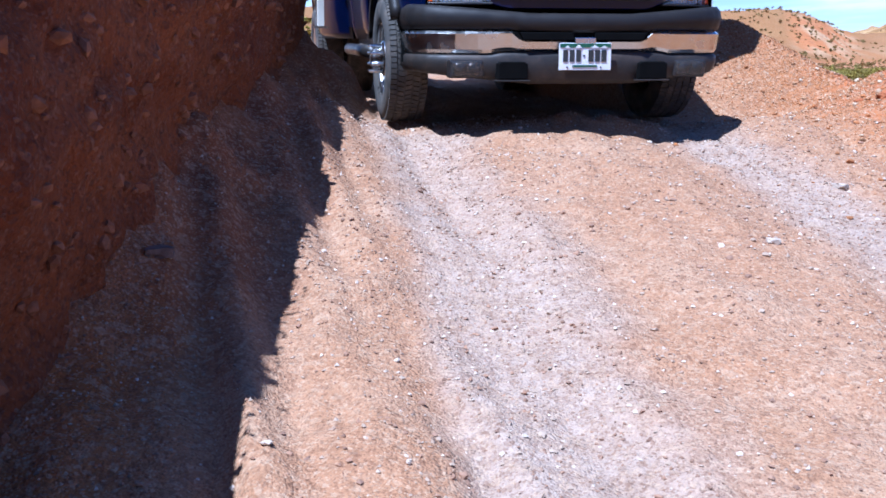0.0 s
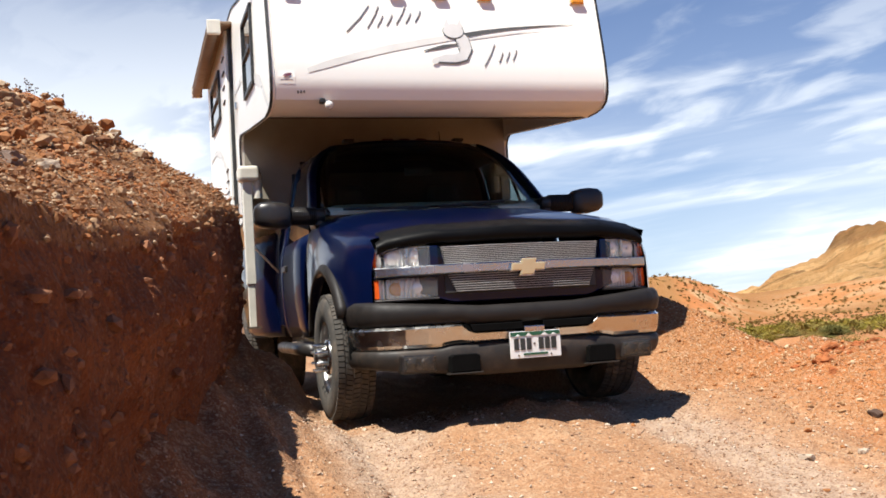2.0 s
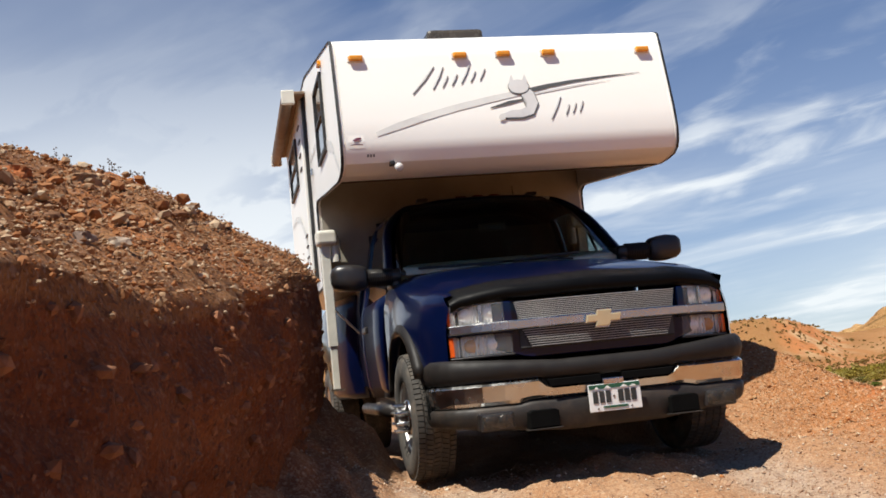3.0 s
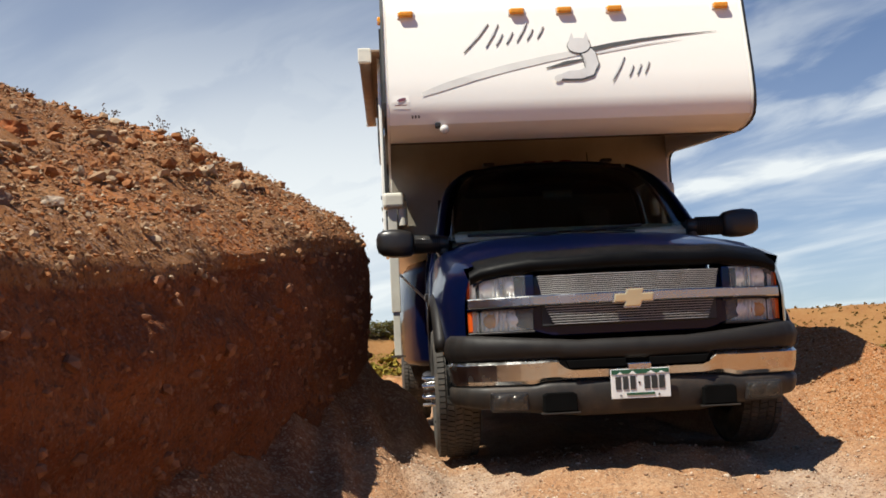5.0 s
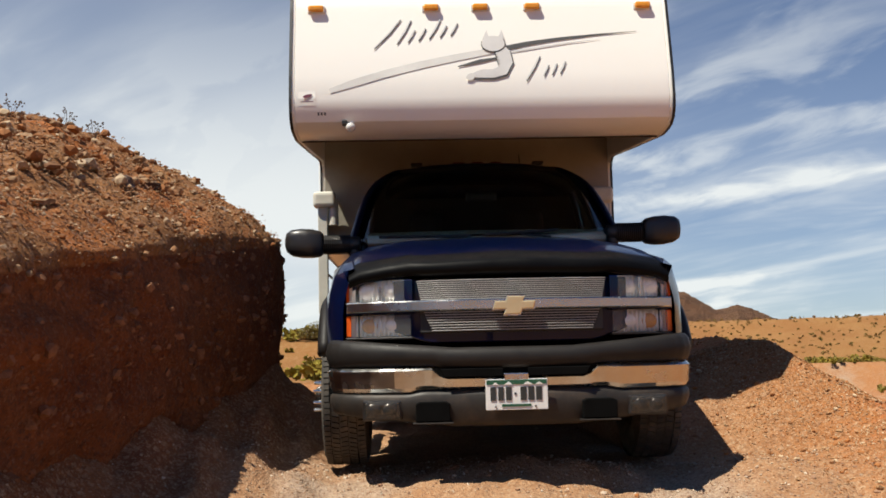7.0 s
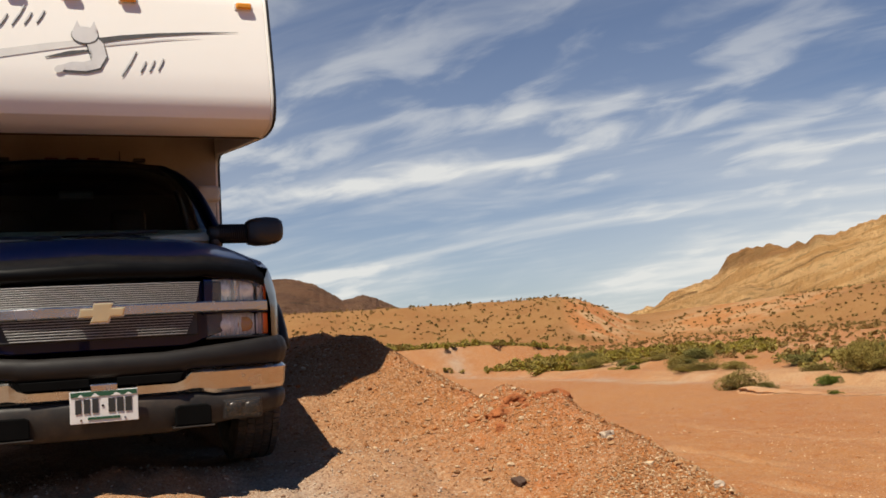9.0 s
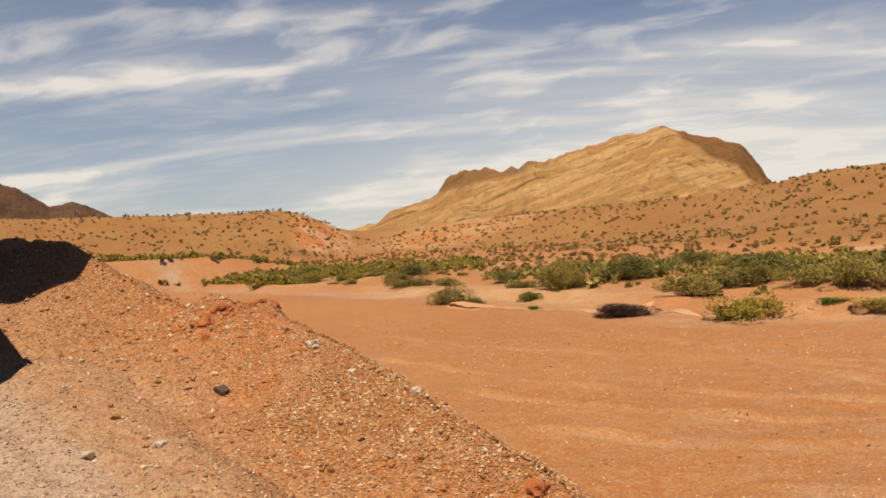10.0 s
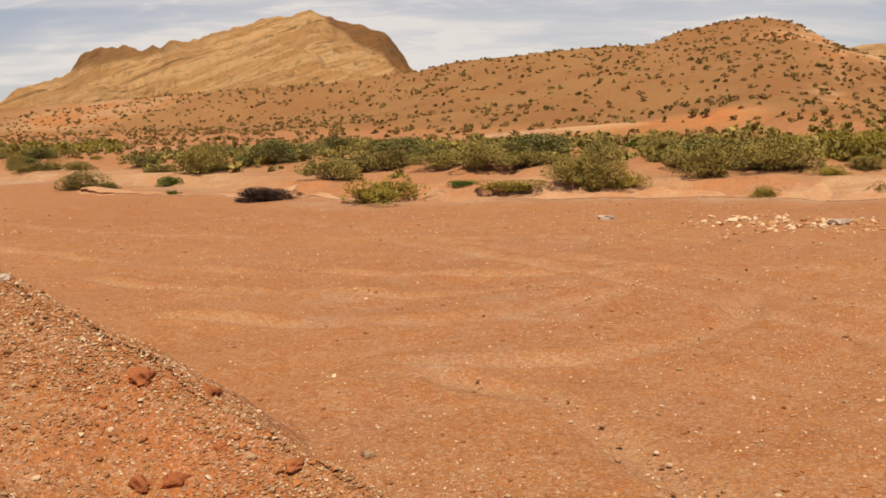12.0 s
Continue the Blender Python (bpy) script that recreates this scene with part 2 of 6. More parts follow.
def road_z(y):
    """The dirt track: flat under the truck, then a ramp down into the wash."""
    return np.interp(y, [-40, -7.5, -5.5, -2.5, -1.0, 0.0, 0.55, 1.0, 6.0, 14.0, 60.0],
                     [WASH, WASH, -1.02, -0.52, -0.26, -0.07, -0.015, 0.0, 0.12, 0.35, 0.6])


CREST_Y = [-4.2, -3.4, -2.9, -2.2, -1.65, -1.2, -0.2, 0.3, 0.9, 1.15, 1.35, 1.7, 2.0, 3.0, 4.0, 6.0, 12.0, 30.0]
CREST_X = [3.0, 2.95, 2.85, 2.75, 2.65, 2.6, 2.6, 2.6, 2.55, 2.45, 2.3, 2.12, 2.05, 2.0, 2.0, 2.2, 2.6, 3.0]
CREST_Z = [-1.30, -1.10, -0.86, -0.58, -0.27, -0.09, 0.14, 0.28, 0.35, 0.27, 0.38, 0.58, 0.67, 0.76, 0.80, 0.80, 0.70, 0.50]
EDGE_Y = [-200, -60, -12, -2, 0.3, 4, 7, 9, 16.5, 24, 42, 70, 120, 300]
EDGE_X = [70, 40, 24.5, 20.9, 19.9, 18.7, 16.9, 17.3, 20.0, 21.0, 22.0, 24, 26, 30]

# rim of the cut bank beside the track
RIM_Y = [-14.0, -9.0, -5.0, -3.0, -2.0, -1.0, 0.0, 1.0, 1.75]
RIM_X = [-5.0, -4.1, -2.97, -2.47, -2.25, -2.01, -1.79, -1.595, -1.44]
RIM_Z = [-1.6, 0.40, 0.82, 0.90, 0.90, 1.03, 1.20, 1.35, 1.46]

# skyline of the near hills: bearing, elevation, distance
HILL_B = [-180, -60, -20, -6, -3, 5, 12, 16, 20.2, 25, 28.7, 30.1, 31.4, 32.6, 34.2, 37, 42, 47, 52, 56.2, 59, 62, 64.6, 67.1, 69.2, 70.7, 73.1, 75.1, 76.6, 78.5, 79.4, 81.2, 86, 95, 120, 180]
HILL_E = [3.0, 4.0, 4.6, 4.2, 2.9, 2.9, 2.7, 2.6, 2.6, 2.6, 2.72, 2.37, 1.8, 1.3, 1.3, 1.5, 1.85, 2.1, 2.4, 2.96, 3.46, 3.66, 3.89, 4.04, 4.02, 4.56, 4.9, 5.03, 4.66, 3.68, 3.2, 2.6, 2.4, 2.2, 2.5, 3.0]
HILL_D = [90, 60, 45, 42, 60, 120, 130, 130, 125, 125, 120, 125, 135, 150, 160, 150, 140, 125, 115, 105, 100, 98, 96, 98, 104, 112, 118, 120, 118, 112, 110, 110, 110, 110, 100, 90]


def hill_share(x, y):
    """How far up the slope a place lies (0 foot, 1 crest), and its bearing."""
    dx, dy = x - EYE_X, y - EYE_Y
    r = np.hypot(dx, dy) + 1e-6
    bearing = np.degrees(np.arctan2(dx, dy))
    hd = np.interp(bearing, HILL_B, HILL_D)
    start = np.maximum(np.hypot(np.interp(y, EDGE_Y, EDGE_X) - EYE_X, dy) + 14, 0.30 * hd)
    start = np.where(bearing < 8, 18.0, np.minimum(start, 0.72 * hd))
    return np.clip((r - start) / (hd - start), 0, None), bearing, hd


def ledge_bearing(bearing):
    return step(bearing, 38, 52) * (1 - step(bearing, 73, 77))


def ledge_step(x, y):
    """0 in front of the cut ledge at the hill's foot, 1 behind it."""
    r = np.hypot(x - EYE_X, y - EYE_Y) + 1.6 * smooth_noise(x, y, 0.16, 29) + 0.5 * smooth_noise(x, y, 0.5, 30)
    return step(r, 45.2, 46.8)


def land_z(x, y):
    x, y = np.asarray(x, float), np.asarray(y, float)
    # wash floor, with faint braided runnels and wheel marks
    floor = WASH + 0.035 * fractal(x, y, 0.22, 3, 3) + 0.012 * smooth_noise(x * 0.35, y, 1.6, 8)
    floor = floor + 0.016 * np.sin((y + 0.28 * x + 0.5 * smooth_noise(x, y, 0.2, 4)) * 4.2) * step(x, 3.2, 5.0)
    # far side of the wash: a small cut bank and a shrub flat
    u = np.maximum(x - np.interp(y, EDGE_Y, EDGE_X), y - 44 - 0.1 * x) - 0.5 * smooth_noise(x, y, 0.55, 5) - 0.25 * smooth_noise(x, y, 1.9, 6)
    far = floor + 0.28 * step(u, 0.0, 0.7) + 0.26 * step(u, 2.0, 4.0) + 0.008 * np.clip(u, 0, 80)
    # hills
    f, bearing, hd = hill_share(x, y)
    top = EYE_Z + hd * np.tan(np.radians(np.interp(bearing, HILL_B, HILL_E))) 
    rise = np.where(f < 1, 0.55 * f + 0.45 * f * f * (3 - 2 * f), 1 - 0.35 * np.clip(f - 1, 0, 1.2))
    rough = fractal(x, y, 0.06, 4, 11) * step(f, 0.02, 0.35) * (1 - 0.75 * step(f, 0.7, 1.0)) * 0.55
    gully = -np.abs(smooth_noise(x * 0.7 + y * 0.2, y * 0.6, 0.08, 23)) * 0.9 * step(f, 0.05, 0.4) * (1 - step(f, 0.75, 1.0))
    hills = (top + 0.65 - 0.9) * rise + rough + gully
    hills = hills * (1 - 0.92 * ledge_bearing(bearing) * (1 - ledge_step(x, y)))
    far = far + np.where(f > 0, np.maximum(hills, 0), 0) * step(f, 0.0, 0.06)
    # near side: the track on its embankment, the berm beside it
    cx, cz = np.interp(y, CREST_Y, CREST_X), np.interp(y, CREST_Y, CREST_Z)
    lump = 0.05 * fractal(x, y, 1.3, 4, 31) + 0.02 * smooth_noise(x, y, 6, 35)
    side = x - cx
    berm = np.where(side < 0, cz + 0.46 * side + 0.10 * side * side, cz - 0.70 * side) 
    berm = np.minimum(berm, cz - 0.25 * np.abs(side) ** 1.2) + lump * 1.1
    berm = np.where(y < -4.4, -9, berm)
    rz = road_z(y)
    # ruts: two wheel tracks, a raised crown and loose shoulders
    sway = 0.10 * np.sin(y * 0.5)
    rut = -0.045 * np.exp(-(((x + 0.95 + sway + 0.10 * (y < 0) * np.abs(np.minimum(y, 0)) ) / 0.26) ** 2)) - 0.045 * np.exp(-(((x - 0.82 + sway) / 0.28) ** 2))
    crown = 0.04 * np.exp(-(((x + 0.05 + 0.04 * np.minimum(y, 0)) / 0.42) ** 2)) + 0.07 * np.exp(-(((x + 1.42 + 0.02 * y) / 0.2) ** 2)) * step(y, -2.5, -0.5)
    hump = (0.06 + 0.03 * smooth_noise(x, y, 2.2, 61)) * np.exp(-(((y - 0.28 - 0.12 * smooth_noise(x, 0 * y, 1.5, 63)) / 0.22) ** 2)) * (1 - 0.75 * np.exp(-(((np.abs(x + 0.03) - 0.87) / 0.24) ** 2)))
    near_rough = 0.020 * fractal(x, y, 3.5, 4, 41) + 0.009 * smooth_noise(x, y, 15, 47) + 0.045 * smooth_noise(x * 3.4 + 0.25 * y, y * 0.16, 2.6, 49) * (1 - step(x, -1.0, -0.7)) * step(x, -2.4, -2.0) + 0.014 * smooth_noise(x * 4.0, y * 0.2, 2.6, 50) * (1 - step(x, 1.2, 1.8))
    road = rz + (rut * (1 - step(y, 0.2, 0.7)) + crown) * step(y, -9, -5) + hump * (np.abs(x) < 2.2) + near_rough
    foot_x = np.interp(y, RIM_Y, RIM_X) - 0.10
    heap_h = np.interp(y, [-3.4, -2.7, -2.2, -1.5, -0.6, 0.0, 0.6, 1.1, 1.6, 1.95, 2.4, 3.2], [0.0, 0.08, 0.26, 0.38, 0.47, 0.42, 0.38, 0.42, 0.52, 0.55, 0.40, 0.0])
    heap_w = np.interp(y, [-3, 0, 1.0, 1.5, 1.9], [0.62, 0.62, 0.56, 0.75, 1.05])
    heap = heap_h * (1 - np.clip((x - foot_x) / heap_w, 0, 1)) ** 1.35 * (1 - step(x, -1.12, -0.88))
    road = road + heap * (1 + 0.12 * smooth_noise(x, y, 2.4, 67)) + 0.03 * fractal(x, y, 5.0, 3, 69) * np.minimum(1, heap * 5)
    on_road = 1 - step(x, 1.5 + 0.05 * y, 2.9 + 0.05 * np.clip(y, -8, 20))
    on_road = on_road * (1 - step(x, 24, 34)) 
    near = far * (1 - on_road) + np.where(y > -7.5, road, floor + near_rough) * on_road
    near = np.where(f > 0, np.maximum(near, far), near)
    return np.maximum(near, np.where((x > 0.9) & (x < 6), berm, -9))


def axis_grid(lo, hi, fine0, fine1, h, grow_lo, grow_hi):
    mid = list(np.arange(fine0, fine1, h))
    up, s = [fine1], h
    while up[-1] < hi:
        s *= grow_hi
        up.append(up[-1] + s)
    dn, s = [], h
    v = fine0
    while v > lo:
        s *= grow_lo
        v -= s
        dn.append(v)
    return np.array(dn[::-1] + mid + up)


gx = axis_grid(-1600, 2200, -3.0, 8.6, 0.045, 1.06, 1.028)
gy = axis_grid(-1600, 2200, -4.8, 3.2, 0.045, 1.06, 1.028)
GX, GY = np.meshgrid(gx, gy, indexing="ij")
GZ = land_z(GX, GY)


def near_line(points):
    """Distance of every ground point from a curved line through a few places."""
    p = np.array(points, float)
    k = np.linspace(0, len(p) - 1, 50)
    p = np.stack([np.interp(k, range(len(p)), p[:, i]) for i in (0, 1)], -1)
    best = np.full(GX.shape, 99.0)
    ok = (GX > 3) & (GX < 20) & (GY > -8) & (GY < 16)
    qx, qy = GX[ok], GY[ok]
    best[ok] = np.min([np.hypot(qx - a, qy - b) for a, b in p], axis=0)
    return best


# old wheel tracks that sweep over the wash floor
wheel = np.zeros(GX.shape)
for line in (((4.0, -3.8), (4.6, -3.15), (5.25, -2.4), (5.3, -1.7)), ((5.6, -1.2), (5.75, -1.6), (6.2, -2.1), (7.0, -2.6), (7.9, -2.78), (8.9, -2.6)),
             ((6.0, 1.6), (6.3, 0.0), (6.7, -0.6), (7.3, -1.0), (8.6, -1.5)), ((11.6, 3.6), (10.6, 1.2), (9.5, -0.8), (8.4, -2.6), (7.7, -3.9), (7.0, -5.2)),
             ((13.9, 9.5), (12.8, 5.5), (11.6, 2.2), (10.0, -1.6), (8.9, -3.7), (8.0, -5.3)), ((10.9, 11.2), (10.7, 7.2), (11.4, 4.4), (12.4, 1.0), (13.0, -3.0)),
             ((8.6, 8.0), (8.3, 4.0), (9.0, 0.5), (10.8, -2.8)), ((7.2, 4.5), (7.2, 2.4), (7.7, 0.3), (8.8, -0.9))):
    d = near_line(line)
    wear = 0.65 + 0.35 * smooth_noise(GX, GY, 0.9, 88)
    wheel = np.maximum(wheel, wear * np.exp(-((d / (0.10 + 0.006 * GX)) ** 2)))
    GZ = GZ + wear * (0.030 * np.exp(-(((d - 0.22) / 0.09) ** 2)) - 0.045 * np.exp(-((d / 0.14) ** 2)))
nx, ny = len(gx), len(gy)
ids = np.arange(nx * ny).reshape(nx, ny)
quads = np.stack([ids[:-1, :-1], ids[1:, :-1], ids[1:, 1:], ids[:-1, 1:]], -1).reshape(-1, 4)


def ground_material():
    m = Mat("desert_ground")
    broad = m.noise(0.16, 5, 0.6)
    mid = m.noise(1.7, 6, 0.62)
    fine = m.noise(34, 4, 0.7)
    c = m.mix(m.rng(broad, 0.35, 0.65), (0.41, 0.166, 0.050), (0.37, 0.130, 0.036))
    c = m.mix(m.rng(mid, 0.42, 0.75, 0, 0.5), c, (0.43, 0.215, 0.090))
    c = m.mix(m.math("MULTIPLY", m.attr("slope"), 0.85), c, m.mix(m.rng(broad, 0.35, 0.65), (0.250, 0.138, 0.050), (0.215, 0.105, 0.036)))
    mott = m.noise(5.5, 6, 0.7)
    c = m.mix(m.rng(mott, 0.50, 0.66, 0, 0.55), c, (0.31, 0.105, 0.030))
    c = m.mix(m.rng(mott, 0.50, 0.34, 0, 0.45), c, (0.42, 0.235, 0.115))
    c = m.mix(m.math("MULTIPLY", m.attr("wheel"), 0.85), c, (0.47, 0.270, 0.135))
    c = m.mix(m.math("MULTIPLY", m.attr("dust"), 0.8), c, m.mix(m.rng(mid, 0.4, 0.7), (0.365, 0.208, 0.114), (0.41, 0.260, 0.156)))
    c = m.mix(m.math("MULTIPLY", m.attr("rubble"), 0.75), c, (0.335, 0.142, 0.052))
    # fallen bank earth, also toned down to deepen the bank's shade
    c = m.mix(m.math("MULTIPLY", m.attr("fallen_shaded"), 0.9), c, m.mix(m.rng(m.noise(3.2, 6, 0.65), 0.4, 0.65), (0.215, 0.082, 0.036), (0.150, 0.058, 0.030)))
    clods = m.rng(m.noise(2.6, 5, 0.6), 0.52, 0.66)
    c = m.mix(m.math("MULTIPLY", m.attr("rubble"), m.math("MULTIPLY", clods, 0.7)), c, (0.42, 0.135, 0.045))
    c = m.mix(m.math("MULTIPLY", m.attr("red_top"), m.rng(m.noise(4.5, 5, 0.65), 0.38, 0.58, 0.25, 1.0)), c, (0.42, 0.125, 0.034))
    tr = m.rng(m.math("ADD", m.attr("track"), m.math("MULTIPLY", m.math("SUBTRACT", mid, 0.5), 1.3)), 0.15, 1.0)
    c = m.mix(m.math("MULTIPLY", tr, 0.95), c, m.mix(m.rng(m.noise(9, 5, 0.7), 0.35, 0.65), (0.35, 0.245, 0.172), (0.43, 0.325, 0.245)))
    c = m.mix(m.math("MULTIPLY", m.attr("cut"), 0.85), c, m.mix(m.rng(m.noise(0.16, 5, 0.65), 0.44, 0.56), (0.50, 0.19, 0.065), (0.56, 0.36, 0.19)))
    c = m.mix(m.math("MULTIPLY", m.attr("cut"), m.rng(m.noise(1.2, 5, 0.7, m.coords((0.4, 0.4, 4.0))), 0.52, 0.64, 0, 0.5)), c, (0.22, 0.09, 0.04))
    loose = m.rng(m.attr("slope"), 0.0, 0.5, 1.0, 0.15)
    dull = m.rng(m.noise(1.1, 6, 0.68), 0.46, 0.62, 0, 0.55)
    bare = m.math("MULTIPLY", m.rng(m.attr("slope"), 0.0, 0.3, 1.0, 0.0), m.rng(m.attr("dust"), 0.0, 0.6, 1.0, 0.0))
    c = m.mix(m.math("MULTIPLY", dull, bare), c, (0.36, 0.155, 0.066))
    for scale in (170, 90, 42):
        sep = m.node("ShaderNodeSeparateColor")
        m.link(m.voro(scale, out="Color"), sep.inputs[0])
        c = m.mix(m.math("MULTIPLY", m.rng(sep.outputs[0], 0.80, 0.95, 0, 0.45 if scale > 50 else 0.3), loose), c, (0.50, 0.35, 0.22))
        c = m.mix(m.math("MULTIPLY", m.rng(sep.outputs[1], 0.77, 0.94, 0, 0.45 if scale > 50 else 0.25), loose), c, (0.17, 0.080, 0.044))
    c = m.mix(m.rng(fine, 0.3, 0.7, 0, 0.4), c, m.mix(1.0, c, (0.6, 0.56, 0.53), "MULTIPLY"))
    m.set(color=c, rough=0.96, spec=0.12)
    n1 = m.bump(m.math("SUBTRACT", 1.0, m.voro(100)), 0.6, 0.009)
    n2 = m.bump(m.noise(11, 7, 0.7), 0.45, 0.035, n1)
    m.bump(m.noise(0.8, 6, 0.65), 0.35, 0.3, n2)
    return m.m


M_GROUND = ground_material()
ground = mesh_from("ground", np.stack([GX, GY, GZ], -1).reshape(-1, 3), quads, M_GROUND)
tagged(ground, "orange desert ground with a gravel track, wash and hills", "ground", kind="structure")
sway_g = 0.10 * np.sin(GY * 0.5)
off_l = GX + 0.92 + sway_g + 0.10 * np.abs(np.minimum(GY, 0))
t_left = np.where(off_l < 0, np.exp(-((off_l / 0.30) ** 4)), np.exp(-((off_l / (0.34 + 0.07 * np.abs(np.minimum(GY, 0)))) ** 2)))
t_right = np.exp(-(((GX - 0.85 + 0.02 * GY) / 0.36) ** 2))
track = np.maximum(t_left, t_right) * step(GY, -12, -6) * (1 - step(GY, 0.35, 0.6) * 0.6)
track = np.maximum(track, 0.30 * step(smooth_noise(GX * 0.5 - GY * 0.3, GY * 1.4, 0.8, 71), 0.3, 0.9) * step(GX, 3.5, 6) * (1 - step(GX, 15, 18)))
track = np.maximum(track, (0.60 + 0.30 * smooth_noise(GX, GY, 0.5, 73)) * np.exp(-((GX - np.interp(GY, EDGE_Y, EDGE_X) + 0.6) / 1.0) ** 2) * (np.abs(GY) < 60))
rubble = np.exp(-(((GX - np.interp(GY, CREST_Y, CREST_X)) / 0.8) ** 2)) * step(GY, -4.6, -3) * (1 - step(GY, 20, 30))
slope_g = np.hypot(np.gradient(GZ, gx, axis=0), np.gradient(GZ, gy, axis=1))
f_g, b_g, _ = hill_share(GX, GY)
cut = step(slope_g, 0.33, 0.6) * step(np.hypot(GX, GY), 14, 22) * (1 - 0.85 * step(GY, 26, 36) * (1 - step(GY, 60, 70)))
nz = 0.03 * smooth_noise(GX, GY, 0.15, 75)
ls = ledge_step(GX, GY)
r_g = np.hypot(GX - EYE_X, GY - EYE_Y)
cut = np.maximum(cut, ls * (1 - step(r_g + 30 * nz, 47.5, 49.5)) * ledge_bearing(b_g))
cut = np.maximum(cut, 0.75 * step(smooth_noise(GX, GY, 0.2, 76), -0.1, 0.4) * step(r_g, 40, 46) * (1 - step(r_g, 52, 60)) * step(b_g, 20, 34) * (1 - step(b_g, 50, 60)))
slope = step(f_g, 0.06, 0.16)
# dusty track soil, left out near the bank to darken the shaded ground
dust = step(GX - 0.22 * np.clip(GY, -4, 0), -1.75, -1.25) * (1 - step(GX - 0.05 * GY, 1.5, 2.3)) * step(GY, -7, -4.5) * (1 - step(np.hypot(GX, GY), 8, 16))
cut = np.maximum(cut, 0.9 * step(smooth_noise(GX, GY, 0.07, 77), -0.35, 0.2) * step(f_g, 0.58, 0.68) * (1 - step(f_g, 0.86, 0.95)) * step(b_g, 68, 72) * (1 - step(b_g, 84, 88)))
cut = np.maximum(cut, 0.55 * step(smooth_noise(GX, GY, 0.05, 79), 0.2, 0.7) * step(f_g, 0.1, 0.3) * step(b_g, 18, 30) * (1 - step(b_g, 40, 50)))
# fallen earth at the bank's foot, with shade put into its colour
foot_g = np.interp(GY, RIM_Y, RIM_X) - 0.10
fallen_shaded = (1 - step(GX + 0.08 * smooth_noise(GX, GY, 3.0, 78) - foot_g, 0.25, 0.75)) * step(GY, -2.9, -1.6) * (1 - step(GY, 2.6, 3.4))
edge_g = GX - np.interp(GY, EDGE_Y, EDGE_X)
cut = np.maximum(cut, (0.75 + 0.25 * smooth_noise(GX, GY, 0.6, 80)) * np.exp(-((edge_g - 0.6) / 1.9) ** 2) * (1 - step(np.abs(GY), 24, 32)))
red_top = np.exp(-(((GY - 0.45) / 0.55) ** 2) - (((GX - np.interp(GY, CREST_Y, CREST_X) + 0.1) / 0.5) ** 2)) + 0.8 * np.exp(-(((GY + 2.25) / 0.5) ** 2) - (((GX - 2.55) / 0.35) ** 2))
for name_a, values in (("red_top", red_top), ("fallen_shaded", fallen_shaded), ("track", track), ("rubble", rubble), ("cut", cut), ("slope", slope), ("wheel", wheel), ("dust", dust)):
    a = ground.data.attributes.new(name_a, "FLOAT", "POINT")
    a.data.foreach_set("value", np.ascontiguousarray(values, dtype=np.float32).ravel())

# ---------------------------------------------------------------- the cut bank beside the track

def bank_lines():
    """Rim points with the outward way, the inland point they run back to, and the rim's height."""
    out = []
    for y in np.r_[np.arange(-14.0, -4.6, 0.2), np.arange(-4.6, 1.751, 0.035)]:
        x = np.interp(y, RIM_Y, RIM_X)
        out.append(((x, y), Vector((1, -0.22)).normalized(), (-9.5, y * 0.6 - 1.0), np.interp(y, RIM_Y, RIM_Z)))
    cx, cy, rr = -1.84, 2.02, 0.40
    a0 = math.atan2(-0.22, 1)
    for i in range(1, 26):
        a = a0 + (math.radians(118) - a0) * i / 25
        out.append(((cx + rr * math.cos(a), cy + rr * math.sin(a)), Vector((math.cos(a), math.sin(a))), (-9.5, 0.05 + 1.2 * i / 25), 1.46 + 0.03 * math.sin(i / 4)))
    (lx, ly), w, _, _ = out[-1]
    for i in range(1, 60):
        d = i * 0.10
        out.append(((lx - d * 0.93, ly + d * 0.42), w, (-9.5, 1.25 + i * 0.08), 1.46 + 0.22 * d - 0.16 * max(0.0, d - 2.5) ** 2))
    return out


